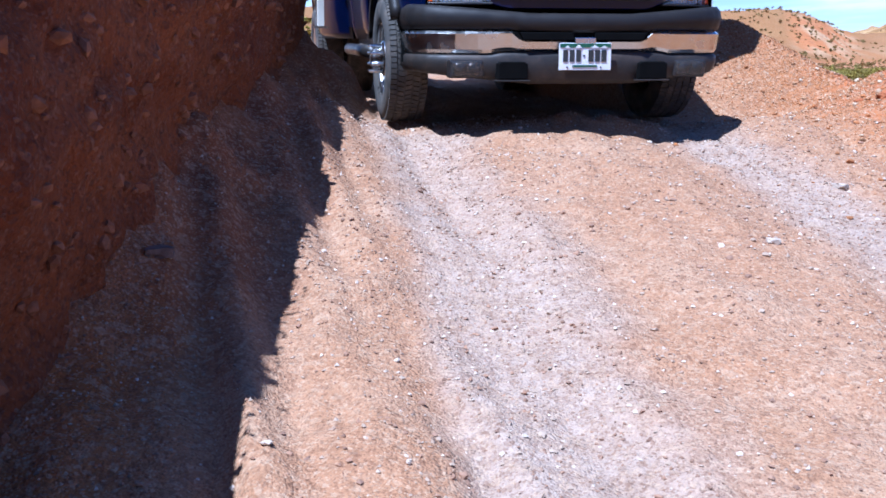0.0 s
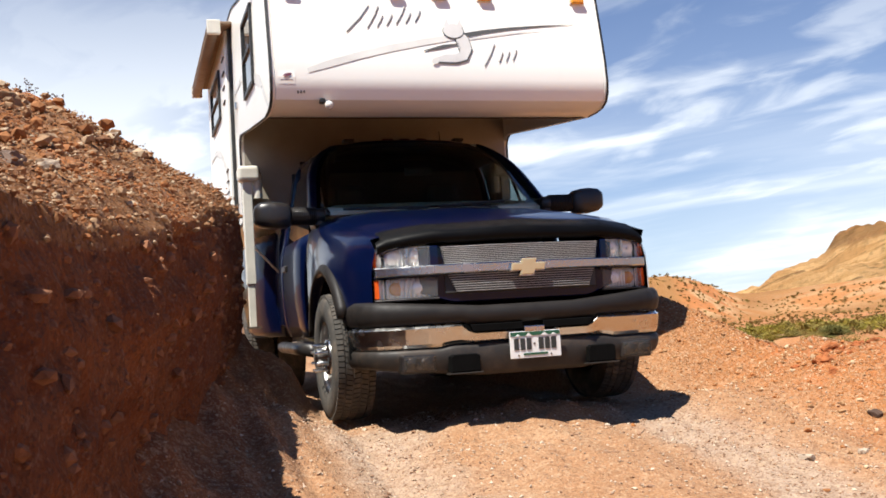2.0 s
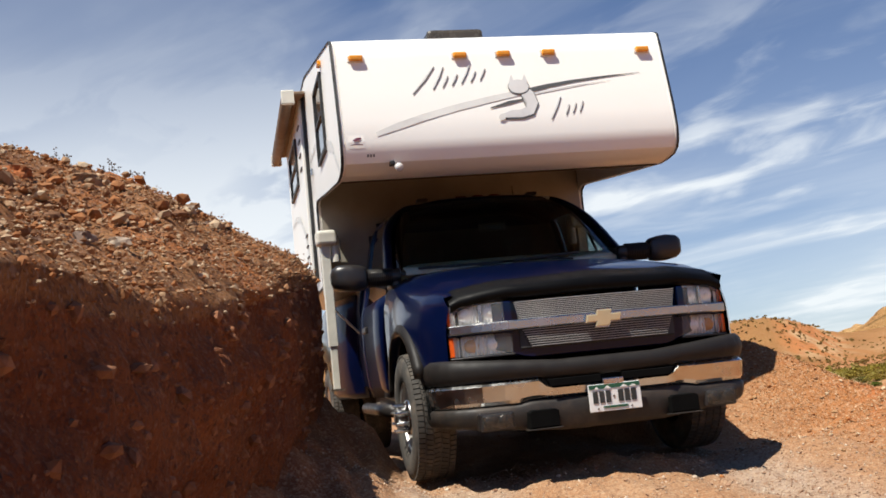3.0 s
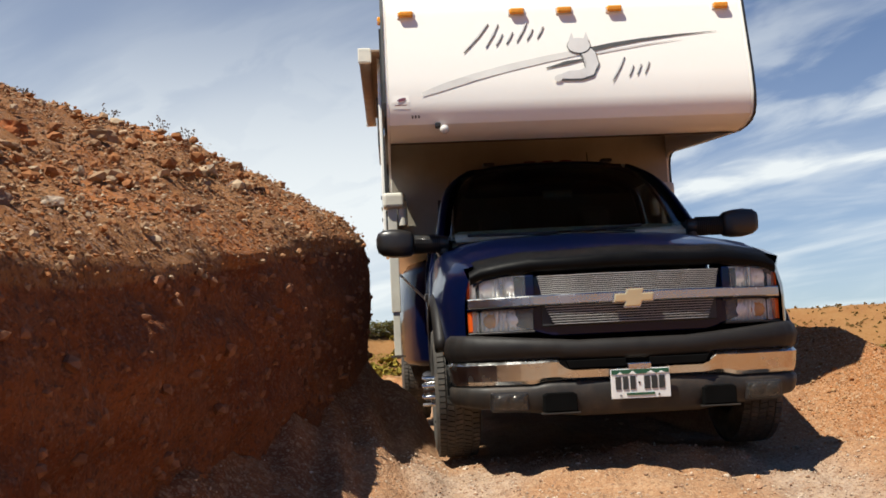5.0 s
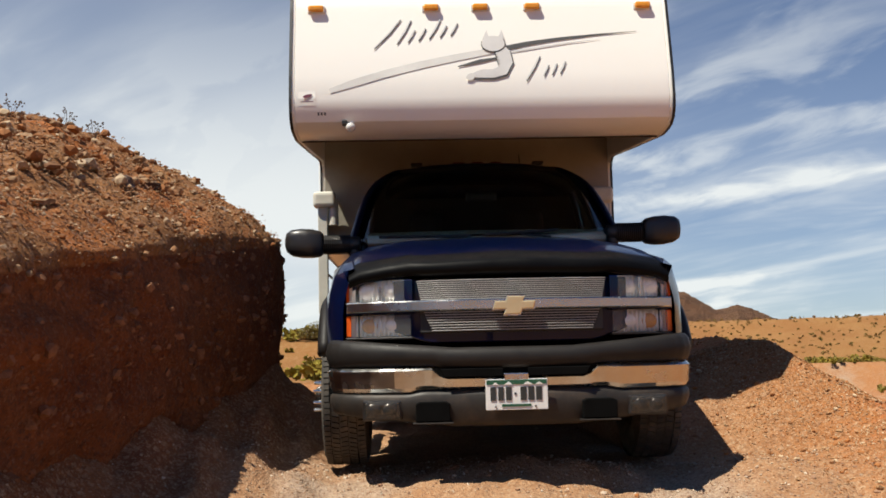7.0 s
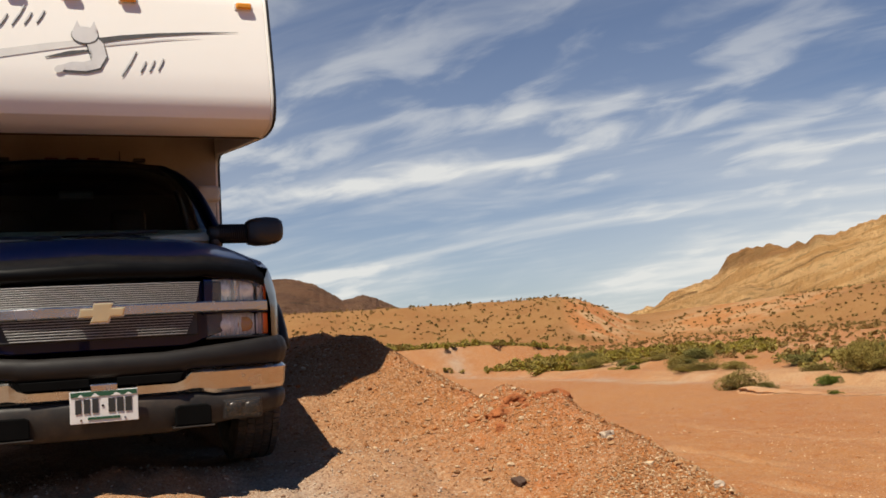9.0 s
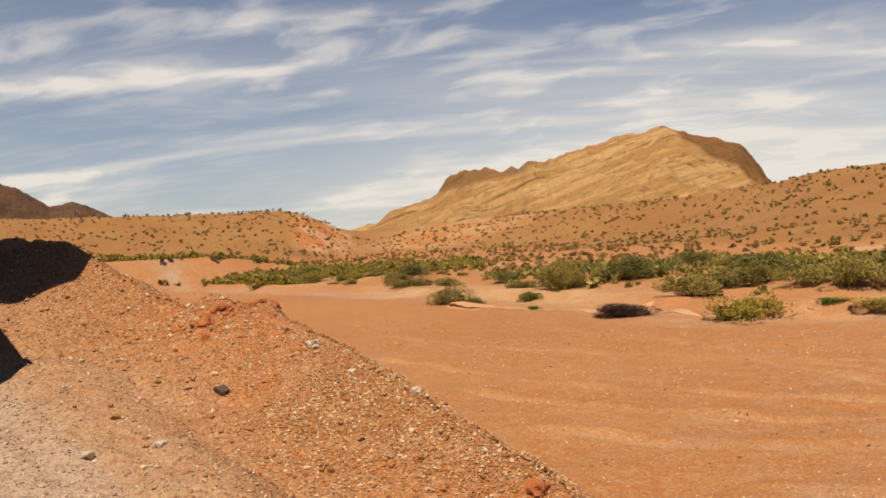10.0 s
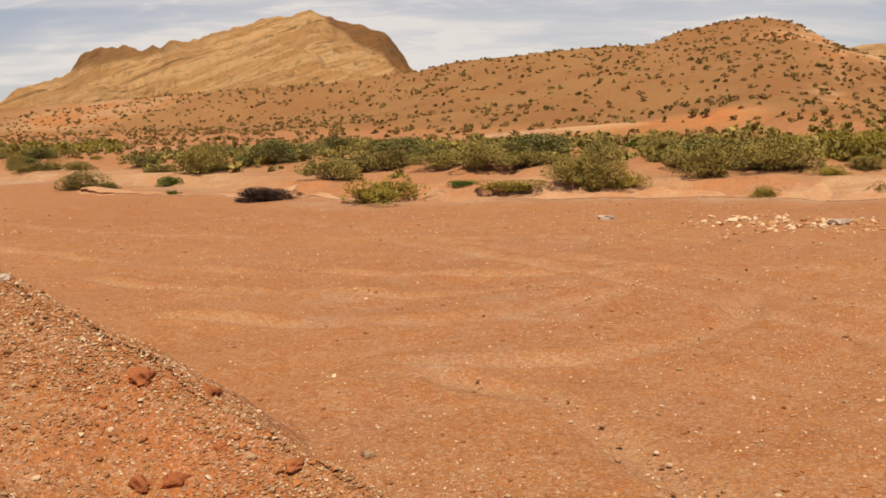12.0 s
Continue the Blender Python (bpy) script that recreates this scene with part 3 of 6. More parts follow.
def build_bank():
    lines = bank_lines()
    wall_n = 46
    back = np.r_[np.linspace(0.03, 0.9, 26), np.linspace(0.98, 2.4, 20), np.linspace(2.6, 8.0, 18), np.linspace(8.6, 16.0, 8)]
    verts, s_run, prev = [], 0.0, None
    top_rows = []
    for (px, py), w, (qx, qy), rz in lines:
        s_run += 0 if prev is None else math.hypot(px - prev[0], py - prev[1])
        prev = (px, py)
        foot = float(land_z(px, py)) - 0.35
        row = []
        for k in range(wall_n):
            v = k / (wall_n - 1)
            z = foot + (rz - foot) * v
            out_by = 0.03 * math.sin(v * 3.1) - (0.18 - 0.13 * float(step(py, 0.6, 1.8))) * max(0.0, 0.75 - v)
            d = (0.060 * fractal(s_run, z * 1.4, 1.4, 3, 81) + 0.036 * fractal(s_run, z, 7.0, 3, 83)
                 + 0.012 * np.abs(smooth_noise(s_run * 3.2, z * 0.8, 3.0, 85)))
            d = float(d) * (1 if v < 0.93 else 0.7) * (1 - 0.65 * float(step(py, 0.8, 1.5))) + out_by
            row.append((px + w.x * d, py + w.y * d, z))
        qd = Vector((qx - px, qy - py))
        ql = qd.length
        qd.normalize()
        steep = 1.0 - 0.62 * float(step(py, 0.9, 1.9))
        for d in back:
            dd = min(d, ql)
            x, y = px + qd.x * dd, py + qd.y * dd
            rise = 0.33 * steep * (1 - math.exp(-dd / 0.50)) + 0.335 * dd / (1 + 0.04 * dd) + 0.20 * (1 - steep) * min(dd, 1.5)
            n = 0.06 * fractal(x, y, 1.6, 4, 91) + 0.03 * smooth_noise(x, y, 8, 95) + 0.008 * smooth_noise(x, y, 19, 97)
            rise -= 0.75 * max(0.0, d - 8.0)
            row.append((x - max(0.0, d - ql), y, rz + rise + float(n) * min(1.0, dd / 0.12)))
        verts.append(row)
    V = np.array(verts)
    n0, n1 = V.shape[:2]
    idx = np.arange(n0 * n1).reshape(n0, n1)
    q = np.stack([idx[:-1, :-1], idx[1:, :-1], idx[1:, 1:], idx[:-1, 1:]], -1).reshape(-1, 4)
    return V, q, wall_n


M_BANK = Mat("bank_earth")


def bank_material(m):
    band = m.noise(1.0, 5, 0.6, m.coords((0.5, 0.5, 2.6)))
    c = m.mix(m.rng(band, 0.35, 0.65), (0.255, 0.088, 0.034), (0.155, 0.048, 0.021))
    c = m.mix(m.rng(m.noise(3.5, 6, 0.65), 0.45, 0.7, 0, 0.7), c, (0.21, 0.085, 0.042))
    top = m.attr("top")
    loose = m.mix(m.rng(m.noise(1.2, 5), 0.4, 0.65), (0.33, 0.160, 0.070), (0.25, 0.11, 0.046))
    loose = m.mix(m.rng(m.noise(0.9, 4, 0.5), 0.50, 0.64, 0, 0.8), loose, (0.42, 0.135, 0.038))
    c = m.mix(m.rng(m.math("ADD", top, m.math("MULTIPLY", m.math("SUBTRACT", m.noise(4, 4), 0.5), 0.5)), 0.4, 0.6), c, loose)
    warp = m.node("ShaderNodeVectorMath")
    warp.operation = "ADD"
    wob = m.node("ShaderNodeTexNoise", Scale=14.0, Detail=3.0)
    m.link(m.coords(), warp.inputs[0])
    wsc = m.node("ShaderNodeVectorMath")
    wsc.operation = "SCALE"
    wsc.inputs["Scale"].default_value = 0.05
    m.link(wob.outputs["Color"], wsc.inputs[0])
    m.link(wsc.outputs[0], warp.inputs[1])
    share = m.rng(top, 0.3, 0.8, 0.35, 1.0)
    for scale, lo in ((48, 0.90), (105, 0.84)):
        sep = m.node("ShaderNodeSeparateColor")
        m.link(m.voro(scale, warp.outputs[0], out="Color"), sep.inputs[0])
        c = m.mix(m.math("MULTIPLY", m.rng(sep.outputs[0], lo, lo + 0.07, 0, 0.6), share), c, (0.32, 0.21, 0.15))
        c = m.mix(m.rng(sep.outputs[1], lo - 0.04, lo + 0.05, 0, 0.5), c, (0.11, 0.055, 0.04))
    c = m.mix(m.rng(m.noise(26, 5, 0.7), 0.42, 0.7, 0, 0.5), c, m.mix(1.0, c, (0.55, 0.5, 0.47), "MULTIPLY"))
    m.set(color=c, rough=0.97, spec=0.1)
    n1 = m.bump(m.math("SUBTRACT", 1.0, m.voro(70, warp.outputs[0])), 0.5, 0.012)
    n2 = m.bump(m.noise(9, 8, 0.72), 0.8, 0.06, n1)
    m.bump(m.noise(2.6, 5, 0.6, m.coords((1, 1, 0.6))), 0.6, 0.12, n2)
    return m.m


bank_v, bank_q, WALL_N = build_bank()
cut_bank = mesh_from("cut_bank", bank_v.reshape(-1, 3), bank_q, bank_material(M_BANK))
tagged(cut_bank, "steep red earth bank with a rubble slope above", "earth bank", kind="structure")
ba = cut_bank.data.attributes.new("top", "FLOAT", "POINT")
ba.data.foreach_set("value", np.tile(np.r_[np.zeros(WALL_N - 4), np.linspace(0.2, 1, 4), np.ones(bank_v.shape[1] - WALL_N)], bank_v.shape[0]).astype(np.float32))


# ---------------------------------------------------------------- the crumbled edge along the far side of the wash
def build_edge():
    rows = []
    for y in np.arange(-9.0, 18.0, 0.07):
        x = float(np.interp(y, [-12, -1, 0.6, 2.1, 3.6, 4.9, 7.1, 9.9, 13.6, 17.5, 20], [23.5, 19.5, 19.4, 18.75, 18.3, 17.95, 17.2, 17.8, 16.9, 17.5, 18.6]))
        x += 0.30 * float(smooth_noise(y, 0.0, 1.1, 51)) + 0.10 * float(smooth_noise(y, 0.0, 4.3, 52))
        h = 0.17 * float(step(smooth_noise(y, 3.0, 0.42, 53), 0.0, 0.7)) * (0.75 + 0.35 * float(smooth_noise(y, 0.0, 2.9, 54)))
        z0 = float(land_z(x - 0.15, y))
        under = 0.06 * float(step(h, 0.06, 0.14))
        rows.append([(x - 0.30, y, z0 - 0.06), (x + under, y, z0 + 0.02 + 0.25 * h), (x + under, y, z0 + 0.6 * h), (x - 0.03, y, z0 + 0.85 * h),
                     (x - 0.01, y, z0 + h), (x + 0.25, y, z0 + h + 0.02), (x + 1.3, y, float(land_z(x + 1.3, y)) - 0.05 + 0.3 * h)])
    return lofted(rows, False, ring=False)


M_EDGE = earth_material("crumbled_pale_earth", (0.52, 0.300, 0.150), (0.58, 0.38, 0.22), (0.46, 0.215, 0.090), 30, 0.4, 0.5)
wash_edge = part("wash_edge", build_edge(), M_EDGE.m, smooth=True)
tagged(wash_edge, "low crumbled earth edge along the wash", "earth bank", kind="structure")


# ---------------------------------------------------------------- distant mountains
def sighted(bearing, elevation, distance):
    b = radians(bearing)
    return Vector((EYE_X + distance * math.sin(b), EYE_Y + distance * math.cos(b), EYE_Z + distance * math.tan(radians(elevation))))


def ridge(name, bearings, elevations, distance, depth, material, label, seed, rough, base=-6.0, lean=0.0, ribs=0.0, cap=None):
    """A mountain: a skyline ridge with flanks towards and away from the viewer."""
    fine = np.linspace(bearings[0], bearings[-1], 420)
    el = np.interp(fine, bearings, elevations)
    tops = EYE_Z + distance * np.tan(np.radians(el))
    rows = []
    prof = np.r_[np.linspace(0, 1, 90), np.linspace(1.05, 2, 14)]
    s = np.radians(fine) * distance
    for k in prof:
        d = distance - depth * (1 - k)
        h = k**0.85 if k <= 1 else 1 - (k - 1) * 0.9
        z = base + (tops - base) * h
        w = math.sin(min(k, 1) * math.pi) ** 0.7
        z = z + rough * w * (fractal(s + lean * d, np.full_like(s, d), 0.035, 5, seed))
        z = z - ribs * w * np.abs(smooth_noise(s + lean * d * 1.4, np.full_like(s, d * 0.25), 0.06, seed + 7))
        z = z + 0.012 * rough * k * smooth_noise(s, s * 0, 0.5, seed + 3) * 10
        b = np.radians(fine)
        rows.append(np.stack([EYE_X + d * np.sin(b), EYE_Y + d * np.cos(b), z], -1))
    V = np.stack(rows)
    n0, n1 = V.shape[:2]
    idx = np.arange(n0 * n1).reshape(n0, n1)
    q = np.stack([idx[:-1, :-1], idx[:-1, 1:], idx[1:, 1:], idx[1:, :-1]], -1).reshape(-1, 4)
    ob = mesh_from(name, V.reshape(-1, 3), q, material)
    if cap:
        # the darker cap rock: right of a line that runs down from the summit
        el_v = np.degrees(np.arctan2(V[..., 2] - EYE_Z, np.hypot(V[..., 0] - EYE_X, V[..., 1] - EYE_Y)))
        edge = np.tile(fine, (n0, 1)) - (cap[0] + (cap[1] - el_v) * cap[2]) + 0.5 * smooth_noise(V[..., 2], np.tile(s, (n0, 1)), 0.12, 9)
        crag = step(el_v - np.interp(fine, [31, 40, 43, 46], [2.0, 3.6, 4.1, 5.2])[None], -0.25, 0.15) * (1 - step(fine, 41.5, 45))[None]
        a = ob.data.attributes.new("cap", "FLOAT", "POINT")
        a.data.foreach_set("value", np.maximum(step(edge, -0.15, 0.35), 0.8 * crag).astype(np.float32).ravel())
    return tagged(ob, label, "mountain", kind="structure")


def rock_material(name, a, b, crevice, red, dip, thick):
    """Bedded rock: layers that climb to the right as seen from the track."""
    m = Mat(name)
    tc = m.node("ShaderNodeTexCoord")

    def along(v, k):
        n = m.node("ShaderNodeVectorMath")
        n.operation = "DOT_PRODUCT"
        n.inputs[1].default_value = v
        m.link(tc.outputs["Object"], n.inputs[0])
        return m.math("MULTIPLY", n.outputs["Value"], k)
    com = m.node("ShaderNodeCombineXYZ")
    m.link(along((0.67, -0.74, 0), 0.022), com.inputs[0])
    m.link(along((0.74, 0.67, 0), 0.02), com.inputs[1])
    m.link(along((-0.67 * dip, 0.74 * dip, 1.0), 1.0 / thick), com.inputs[2])
    beds = m.noise(1.0, 6, 0.68, com.outputs[0], 0.5)
    c = m.mix(m.rng(beds, 0.44, 0.56), a, b)
    c = m.mix(m.rng(m.noise(0.022, 5, 0.6), 0.48, 0.64, 0, 0.6), c, m.mix(0.5, red, a))
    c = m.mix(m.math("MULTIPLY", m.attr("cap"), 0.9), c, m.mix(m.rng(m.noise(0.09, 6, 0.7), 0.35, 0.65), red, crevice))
    c = m.mix(m.rng(m.noise(2.1, 5, 0.7, com.outputs[0]), 0.56, 0.66, 0, 0.75), c, crevice)
    c = m.mix(m.rng(m.noise(0.30, 7, 0.75), 0.50, 0.68, 0, 0.65), c, m.mix(0.35, crevice, c))
    m.set(color=c, rough=0.95, spec=0.1)
    n = m.bump(beds, 1.0, 5.0)
    n = m.bump(m.noise(0.10, 6, 0.65), 1.0, 7.0, n)
    m.bump(m.noise(0.5, 7, 0.75), 1.0, 3.4, n)
    return m.m


M_MTN = rock_material("banded_rock", (0.84, 0.520, 0.235), (0.68, 0.365, 0.140), (0.22, 0.115, 0.045), (0.42, 0.185, 0.062), 0.32, 3.2)
M_DARK = rock_material("dark_rock", (0.20, 0.11, 0.065), (0.15, 0.08, 0.05), (0.08, 0.05, 0.035), (0.22, 0.10, 0.055), 0.1, 14.0)
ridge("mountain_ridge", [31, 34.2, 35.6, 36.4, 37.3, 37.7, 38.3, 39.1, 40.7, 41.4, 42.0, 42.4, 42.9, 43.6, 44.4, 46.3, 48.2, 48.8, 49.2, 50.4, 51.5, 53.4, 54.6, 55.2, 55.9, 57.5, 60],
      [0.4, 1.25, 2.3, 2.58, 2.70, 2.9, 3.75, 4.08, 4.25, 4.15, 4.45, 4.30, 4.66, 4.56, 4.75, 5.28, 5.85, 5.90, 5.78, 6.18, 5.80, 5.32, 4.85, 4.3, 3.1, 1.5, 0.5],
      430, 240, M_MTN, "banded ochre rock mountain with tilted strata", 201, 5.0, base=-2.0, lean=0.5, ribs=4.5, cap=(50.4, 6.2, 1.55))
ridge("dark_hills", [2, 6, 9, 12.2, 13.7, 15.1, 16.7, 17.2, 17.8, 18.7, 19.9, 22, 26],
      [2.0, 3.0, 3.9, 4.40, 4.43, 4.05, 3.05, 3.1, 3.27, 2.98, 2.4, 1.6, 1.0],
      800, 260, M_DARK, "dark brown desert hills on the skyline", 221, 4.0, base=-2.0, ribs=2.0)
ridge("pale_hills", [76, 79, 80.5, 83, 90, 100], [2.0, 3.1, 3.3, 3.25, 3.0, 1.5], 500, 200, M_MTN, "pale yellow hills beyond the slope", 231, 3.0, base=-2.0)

# ---------------------------------------------------------------- vehicle materials
def paint_material():
    m = Mat("navy_metallic_paint")
    flake = m.noise(900, 2, 0.5)
    c = m.mix(m.rng(flake, 0.4, 0.7, 0, 0.5), (0.0008, 0.0036, 0.023), (0.0015, 0.0072, 0.046))
    dust = m.rng(m.noise(3.0, 6, 0.65), 0.5, 0.8, 0.0, 0.02)
    c = m.mix(dust, c, (0.32, 0.22, 0.15))
    m.set(color=c, rough=0.30, metal=0.0, spec=0.08, coat=0.55, coat_rough=0.03)
    m.bump(m.noise(2.2, 3), 0.02, 0.02)
    return m.m


def gelcoat_material():
    m = Mat("white_gelcoat")
    c = m.mix(m.rng(m.noise(1.4, 5, 0.6), 0.4, 0.75, 0, 0.35), (0.90, 0.88, 0.82), (0.86, 0.83, 0.75))
    c = m.mix(m.rng(m.noise(2.0, 6, 0.7, m.coords((6, 6, 0.5))), 0.6, 0.85, 0, 0.12), c, (0.55, 0.46, 0.36))
    m.set(color=c, rough=0.28, spec=0.5)
    m.bump(m.noise(5, 3), 0.03, 0.01)
    return m.m


def dusty(name, color, rough, dust=0.35, scale=7.0, metal=0.0, dust_color=(0.34, 0.22, 0.14), **more):
    m = Mat(name)
    d = m.rng(m.noise(scale, 6, 0.65), 0.42, 0.78, 0.02, dust)
    m.set(color=m.mix(d, color, dust_color), rough=m.rng(m.noise(scale * 1.7, 5), 0.3, 0.75, rough, min(1.0, rough + 0.2)), metal=metal, **more)
    m.bump(m.noise(scale * 30, 3), 0.12, 0.003)
    return m.m


def glass_material(name, tint, rough=0.0):
    m = Mat(name)
    m.set(color=tint, rough=rough, trans=1.0, ior=1.45)
    return m.m


M_PAINT = paint_material()
M_GEL = gelcoat_material()
M_CHROME = dusty("chrome", (0.56, 0.56, 0.55), 0.14, 0.12, 5.0, metal=1.0)
M_ALU = plain("brushed_aluminium", (0.40, 0.39, 0.38), 0.45, 0.5, 0.03, 3.0)
M_PAD = dusty("charcoal_bumper_plastic", (0.008, 0.0084, 0.009), 0.45, 0.035, 6.0, spec=0.25)
M_VAL = dusty("grey_bumper_plastic", (0.017, 0.016, 0.015), 0.45, 0.14, 6.0, spec=0.3)
M_VINYL = dusty("black_vinyl", (0.002, 0.002, 0.0024), 0.36, 0.01, 5.0, dust_color=(0.05, 0.045, 0.04), spec=0.09)
M_BLACK = dusty("black_plastic", (0.012, 0.012, 0.013), 0.30, 0.04, 8.0)
# near black that stands for the shade inside hollows
M_DARK_IN = plain("dark_cavity", (0.006, 0.006, 0.006), 0.9, spec=0.02)
M_RUBBER = dusty("tyre_rubber", (0.045, 0.042, 0.038), 0.8, 0.55, 9.0, dust_color=(0.20, 0.155, 0.115))
M_STEEL = dusty("greasy_steel", (0.05, 0.045, 0.04), 0.55, 0.5, 8.0, metal=0.3)
M_RIM = dusty("painted_wheel_steel", (0.55, 0.54, 0.52), 0.3, 0.25, 9.0, metal=0.8)
M_GOLD = dusty("pale_gold_badge", (0.72, 0.58, 0.34), 0.28, 0.1, 12.0, metal=0.6)
M_PLATE = plain("white_plate_enamel", (0.78, 0.78, 0.76), 0.35, 0, 0.05)
M_PLATE_G = plain("dark_green_enamel", (0.02, 0.10, 0.055), 0.35)
M_PLATE_D = plain("dark_plate_bar", (0.03, 0.035, 0.035), 0.4)
M_AMBER = plain("amber_lens", (0.85, 0.33, 0.02), 0.15, 0, 0.1, 30, coat=0.6)
M_ORANGE = plain("orange_side_lens", (0.75, 0.11, 0.015), 0.15, 0, 0.1, 30, coat=0.6)
M_BULB = plain("amber_bulb", (0.62, 0.27, 0.06), 0.2, 0, 0.1, 40)
M_REFL = plain("lamp_reflector", (0.90, 0.88, 0.83), 0.20, 0.12, 0.05, 12)
M_FOG = plain("dim_fog_reflector", (0.12, 0.11, 0.10), 0.25, 0.7, 0.1, 12, spec=0.3)
_fl = Mat("smoked_fog_lens")
_fl.set(color=(0.03, 0.028, 0.025), rough=0.08, alpha=0.30, spec=0.4)
M_FOGLENS = _fl.m
_lens = Mat("clear_lens")
_lens.set(color=(0.75, 0.76, 0.76), rough=0.04, alpha=0.05, spec=0.7, coat=0.3)
M_LENS = _lens.m
M_SHIELD = glass_material("tinted_windshield_glass", (0.62, 0.68, 0.62))
M_SLOT = plain("dark_grille_slot", (0.035, 0.035, 0.036), 0.7)
M_CABIN = plain("grey_cabin_trim", (0.10, 0.105, 0.085), 0.75)
M_DASH = plain("grey_green_dash", (0.50, 0.53, 0.42), 0.75)
M_SEAT = plain("dark_seat_cloth", (0.05, 0.05, 0.055), 0.9)
M_SMOKED_RED = plain("smoked_red_lens", (0.10, 0.015, 0.012), 0.25)
M_TRIM = plain("black_edge_moulding", (0.02, 0.02, 0.02), 0.5)
M_DECAL = plain("grey_decal", (0.66, 0.65, 0.63), 0.35, 0, 0.05)
M_DECAL_D = plain("dark_grey_decal", (0.10, 0.10, 0.095), 0.35, 0, 0.05)
M_DECAL_P = plain("pale_grey_decal", (0.71, 0.70, 0.66), 0.35, 0, 0.05)
M_DECAL_R = plain("red_decal", (0.16, 0.05, 0.075), 0.35)
M_CREAM = plain("cream_jack_enamel", (0.70, 0.67, 0.58), 0.4, 0, 0.08)
M_AWN = dusty("brown_awning_vinyl", (0.20, 0.135, 0.085), 0.6, 0.3)
M_WIN = plain("dark_window_glass", (0.03, 0.035, 0.035), 0.06, 0, 0.1, 2.0, coat=0.5)
M_SMOKE = plain("smoked_vent_plastic", (0.075, 0.062, 0.045), 0.25, 0, 0.1)
M_WHITE_P = plain("white_plastic", (0.72, 0.70, 0.66), 0.3)

TRUCK_POSE = pose(0, -0.005, 0, 1.4)
truck = empty("pickup_truck", TRUCK_POSE)
tagged(truck, "dark navy pickup truck with chrome bumper on a dirt track", "pickup truck")


# ------------------------------ hood and fenders
def hood_z(y):
    return np.interp(y, [0.08, 0.12, 0.2, 0.5, 1.0, 1.4, 1.78], [1.055, 1.085, 1.12, 1.19, 1.27, 1.33, 1.375])


def arch_z(y, mid=1.0, z=0.385, r=0.53, low=0.52):
    d = r * r - (y - mid) ** 2
    return max(low, z + math.sqrt(d)) if d > 0 else low


def build_hood():
    ys = [0.10, 0.13, 0.2, 0.35, 0.55, 0.8, 1.05, 1.3, 1.55, 1.80]
    secs = []
    for y in ys:
        hz = float(hood_z(y))
        w = float(np.interp(y, [0.1, 0.3, 0.9, 1.8], [0.815, 0.835, 0.84, 0.84]))
        row = []
        for f, dz in ((-1, -0.055), (-0.93, -0.022), (-0.78, -0.002), (-0.62, 0.014), (-0.5, 0.010), (0, 0.026), (0.5, 0.010), (0.62, 0.014), (0.78, -0.002), (0.93, -0.022), (1, -0.055)):
            row.append((f * w, y + 0.13 * abs(f) ** 2.2 * float(np.interp(y, [0.1, 0.6], [1, 0])), hz + dz))
        secs.append(row)
    bm = lofted(secs, False, ring=False)
    lip = [(x, y + 0.012, z - 0.055) for x, y, z in secs[0]]
    lofted([secs[0], lip], False, bm=bm, ring=False)
    return bm


hood = part("hood", build_hood(), M_PAINT, truck, smooth=True)


def build_bra():
    """The vinyl cover over the hood's front edge."""
    secs = []
    for y, lift in ((0.095, 0.006), (0.11, 0.008), (0.14, 0.008), (0.18, 0.007), (0.21, 0.006), (0.25, 0.005)):
        hz = float(hood_z(y))
        w = float(np.interp(y, [0.1, 0.3, 0.9], [0.832, 0.848, 0.85]))
        secs.append([(f * w, y + 0.13 * abs(f) ** 2.2 * float(np.interp(y, [0.1, 0.6], [1, 0])) - (0.006 if y < 0.12 else 0), hz + dz + lift)
                     for f, dz in ((-1, -0.05), (-0.93, -0.022), (-0.78, -0.002), (-0.62, 0.014), (-0.5, 0.010), (0, 0.026), (0.5, 0.010), (0.62, 0.014), (0.78, -0.002), (0.93, -0.022), (1, -0.05))])
    low = [(x, y - 0.012, z - 0.030 - 0.02 * (1 - abs(x) / 0.8)) for x, y, z in secs[0]]
    low2 = [(x, y + 0.03, z - 0.02) for x, y, z in low]
    return lofted([low2, low] + secs, False, ring=False)


part("hood_cover", build_bra(), M_VINYL, truck, "black vinyl hood-front cover", smooth=True)


def build_fender(side):
    """Front wing with its wheel arch, from the lamps to the door."""
    ys = np.r_[0.24, 0.30, np.linspace(0.40, 0.52, 4), np.linspace(0.56, 1.44, 16), np.linspace(1.48, 1.6, 4), 1.72, 1.78]
    secs = []
    for y in ys:
        hz = float(hood_z(y)) - 0.05
        zb = arch_z(float(y), low=0.60 if y < 1 else 0.50)
        flare = 0.035 * math.exp(-(((y - 1.0) / 0.5) ** 4))
        xt = float(np.interp(y, [0.24, 0.5, 1.78], [0.825, 0.845, 0.855]))
        xm = float(np.interp(y, [0.24, 0.32, 0.5, 0.9, 1.78], [0.860, 0.91, 0.950, 0.968, 0.968])) + flare * 0.4
        row = [(xt - 0.02, hz), (xt + 0.035, hz - 0.015), (xm - 0.025, hz - 0.08), (xm, hz - 0.18)]
        for k in range(1, 6):
            f = k / 5
            z = (hz - 0.18) + (zb - hz + 0.18) * f
            row.append((xm + 0.005 + flare * f, z))
        row.append((xm - 0.05 + flare, zb - 0.002))
        secs.append([(side * x, float(y), z) for x, z in row])
    return lofted(secs, False, ring=False)


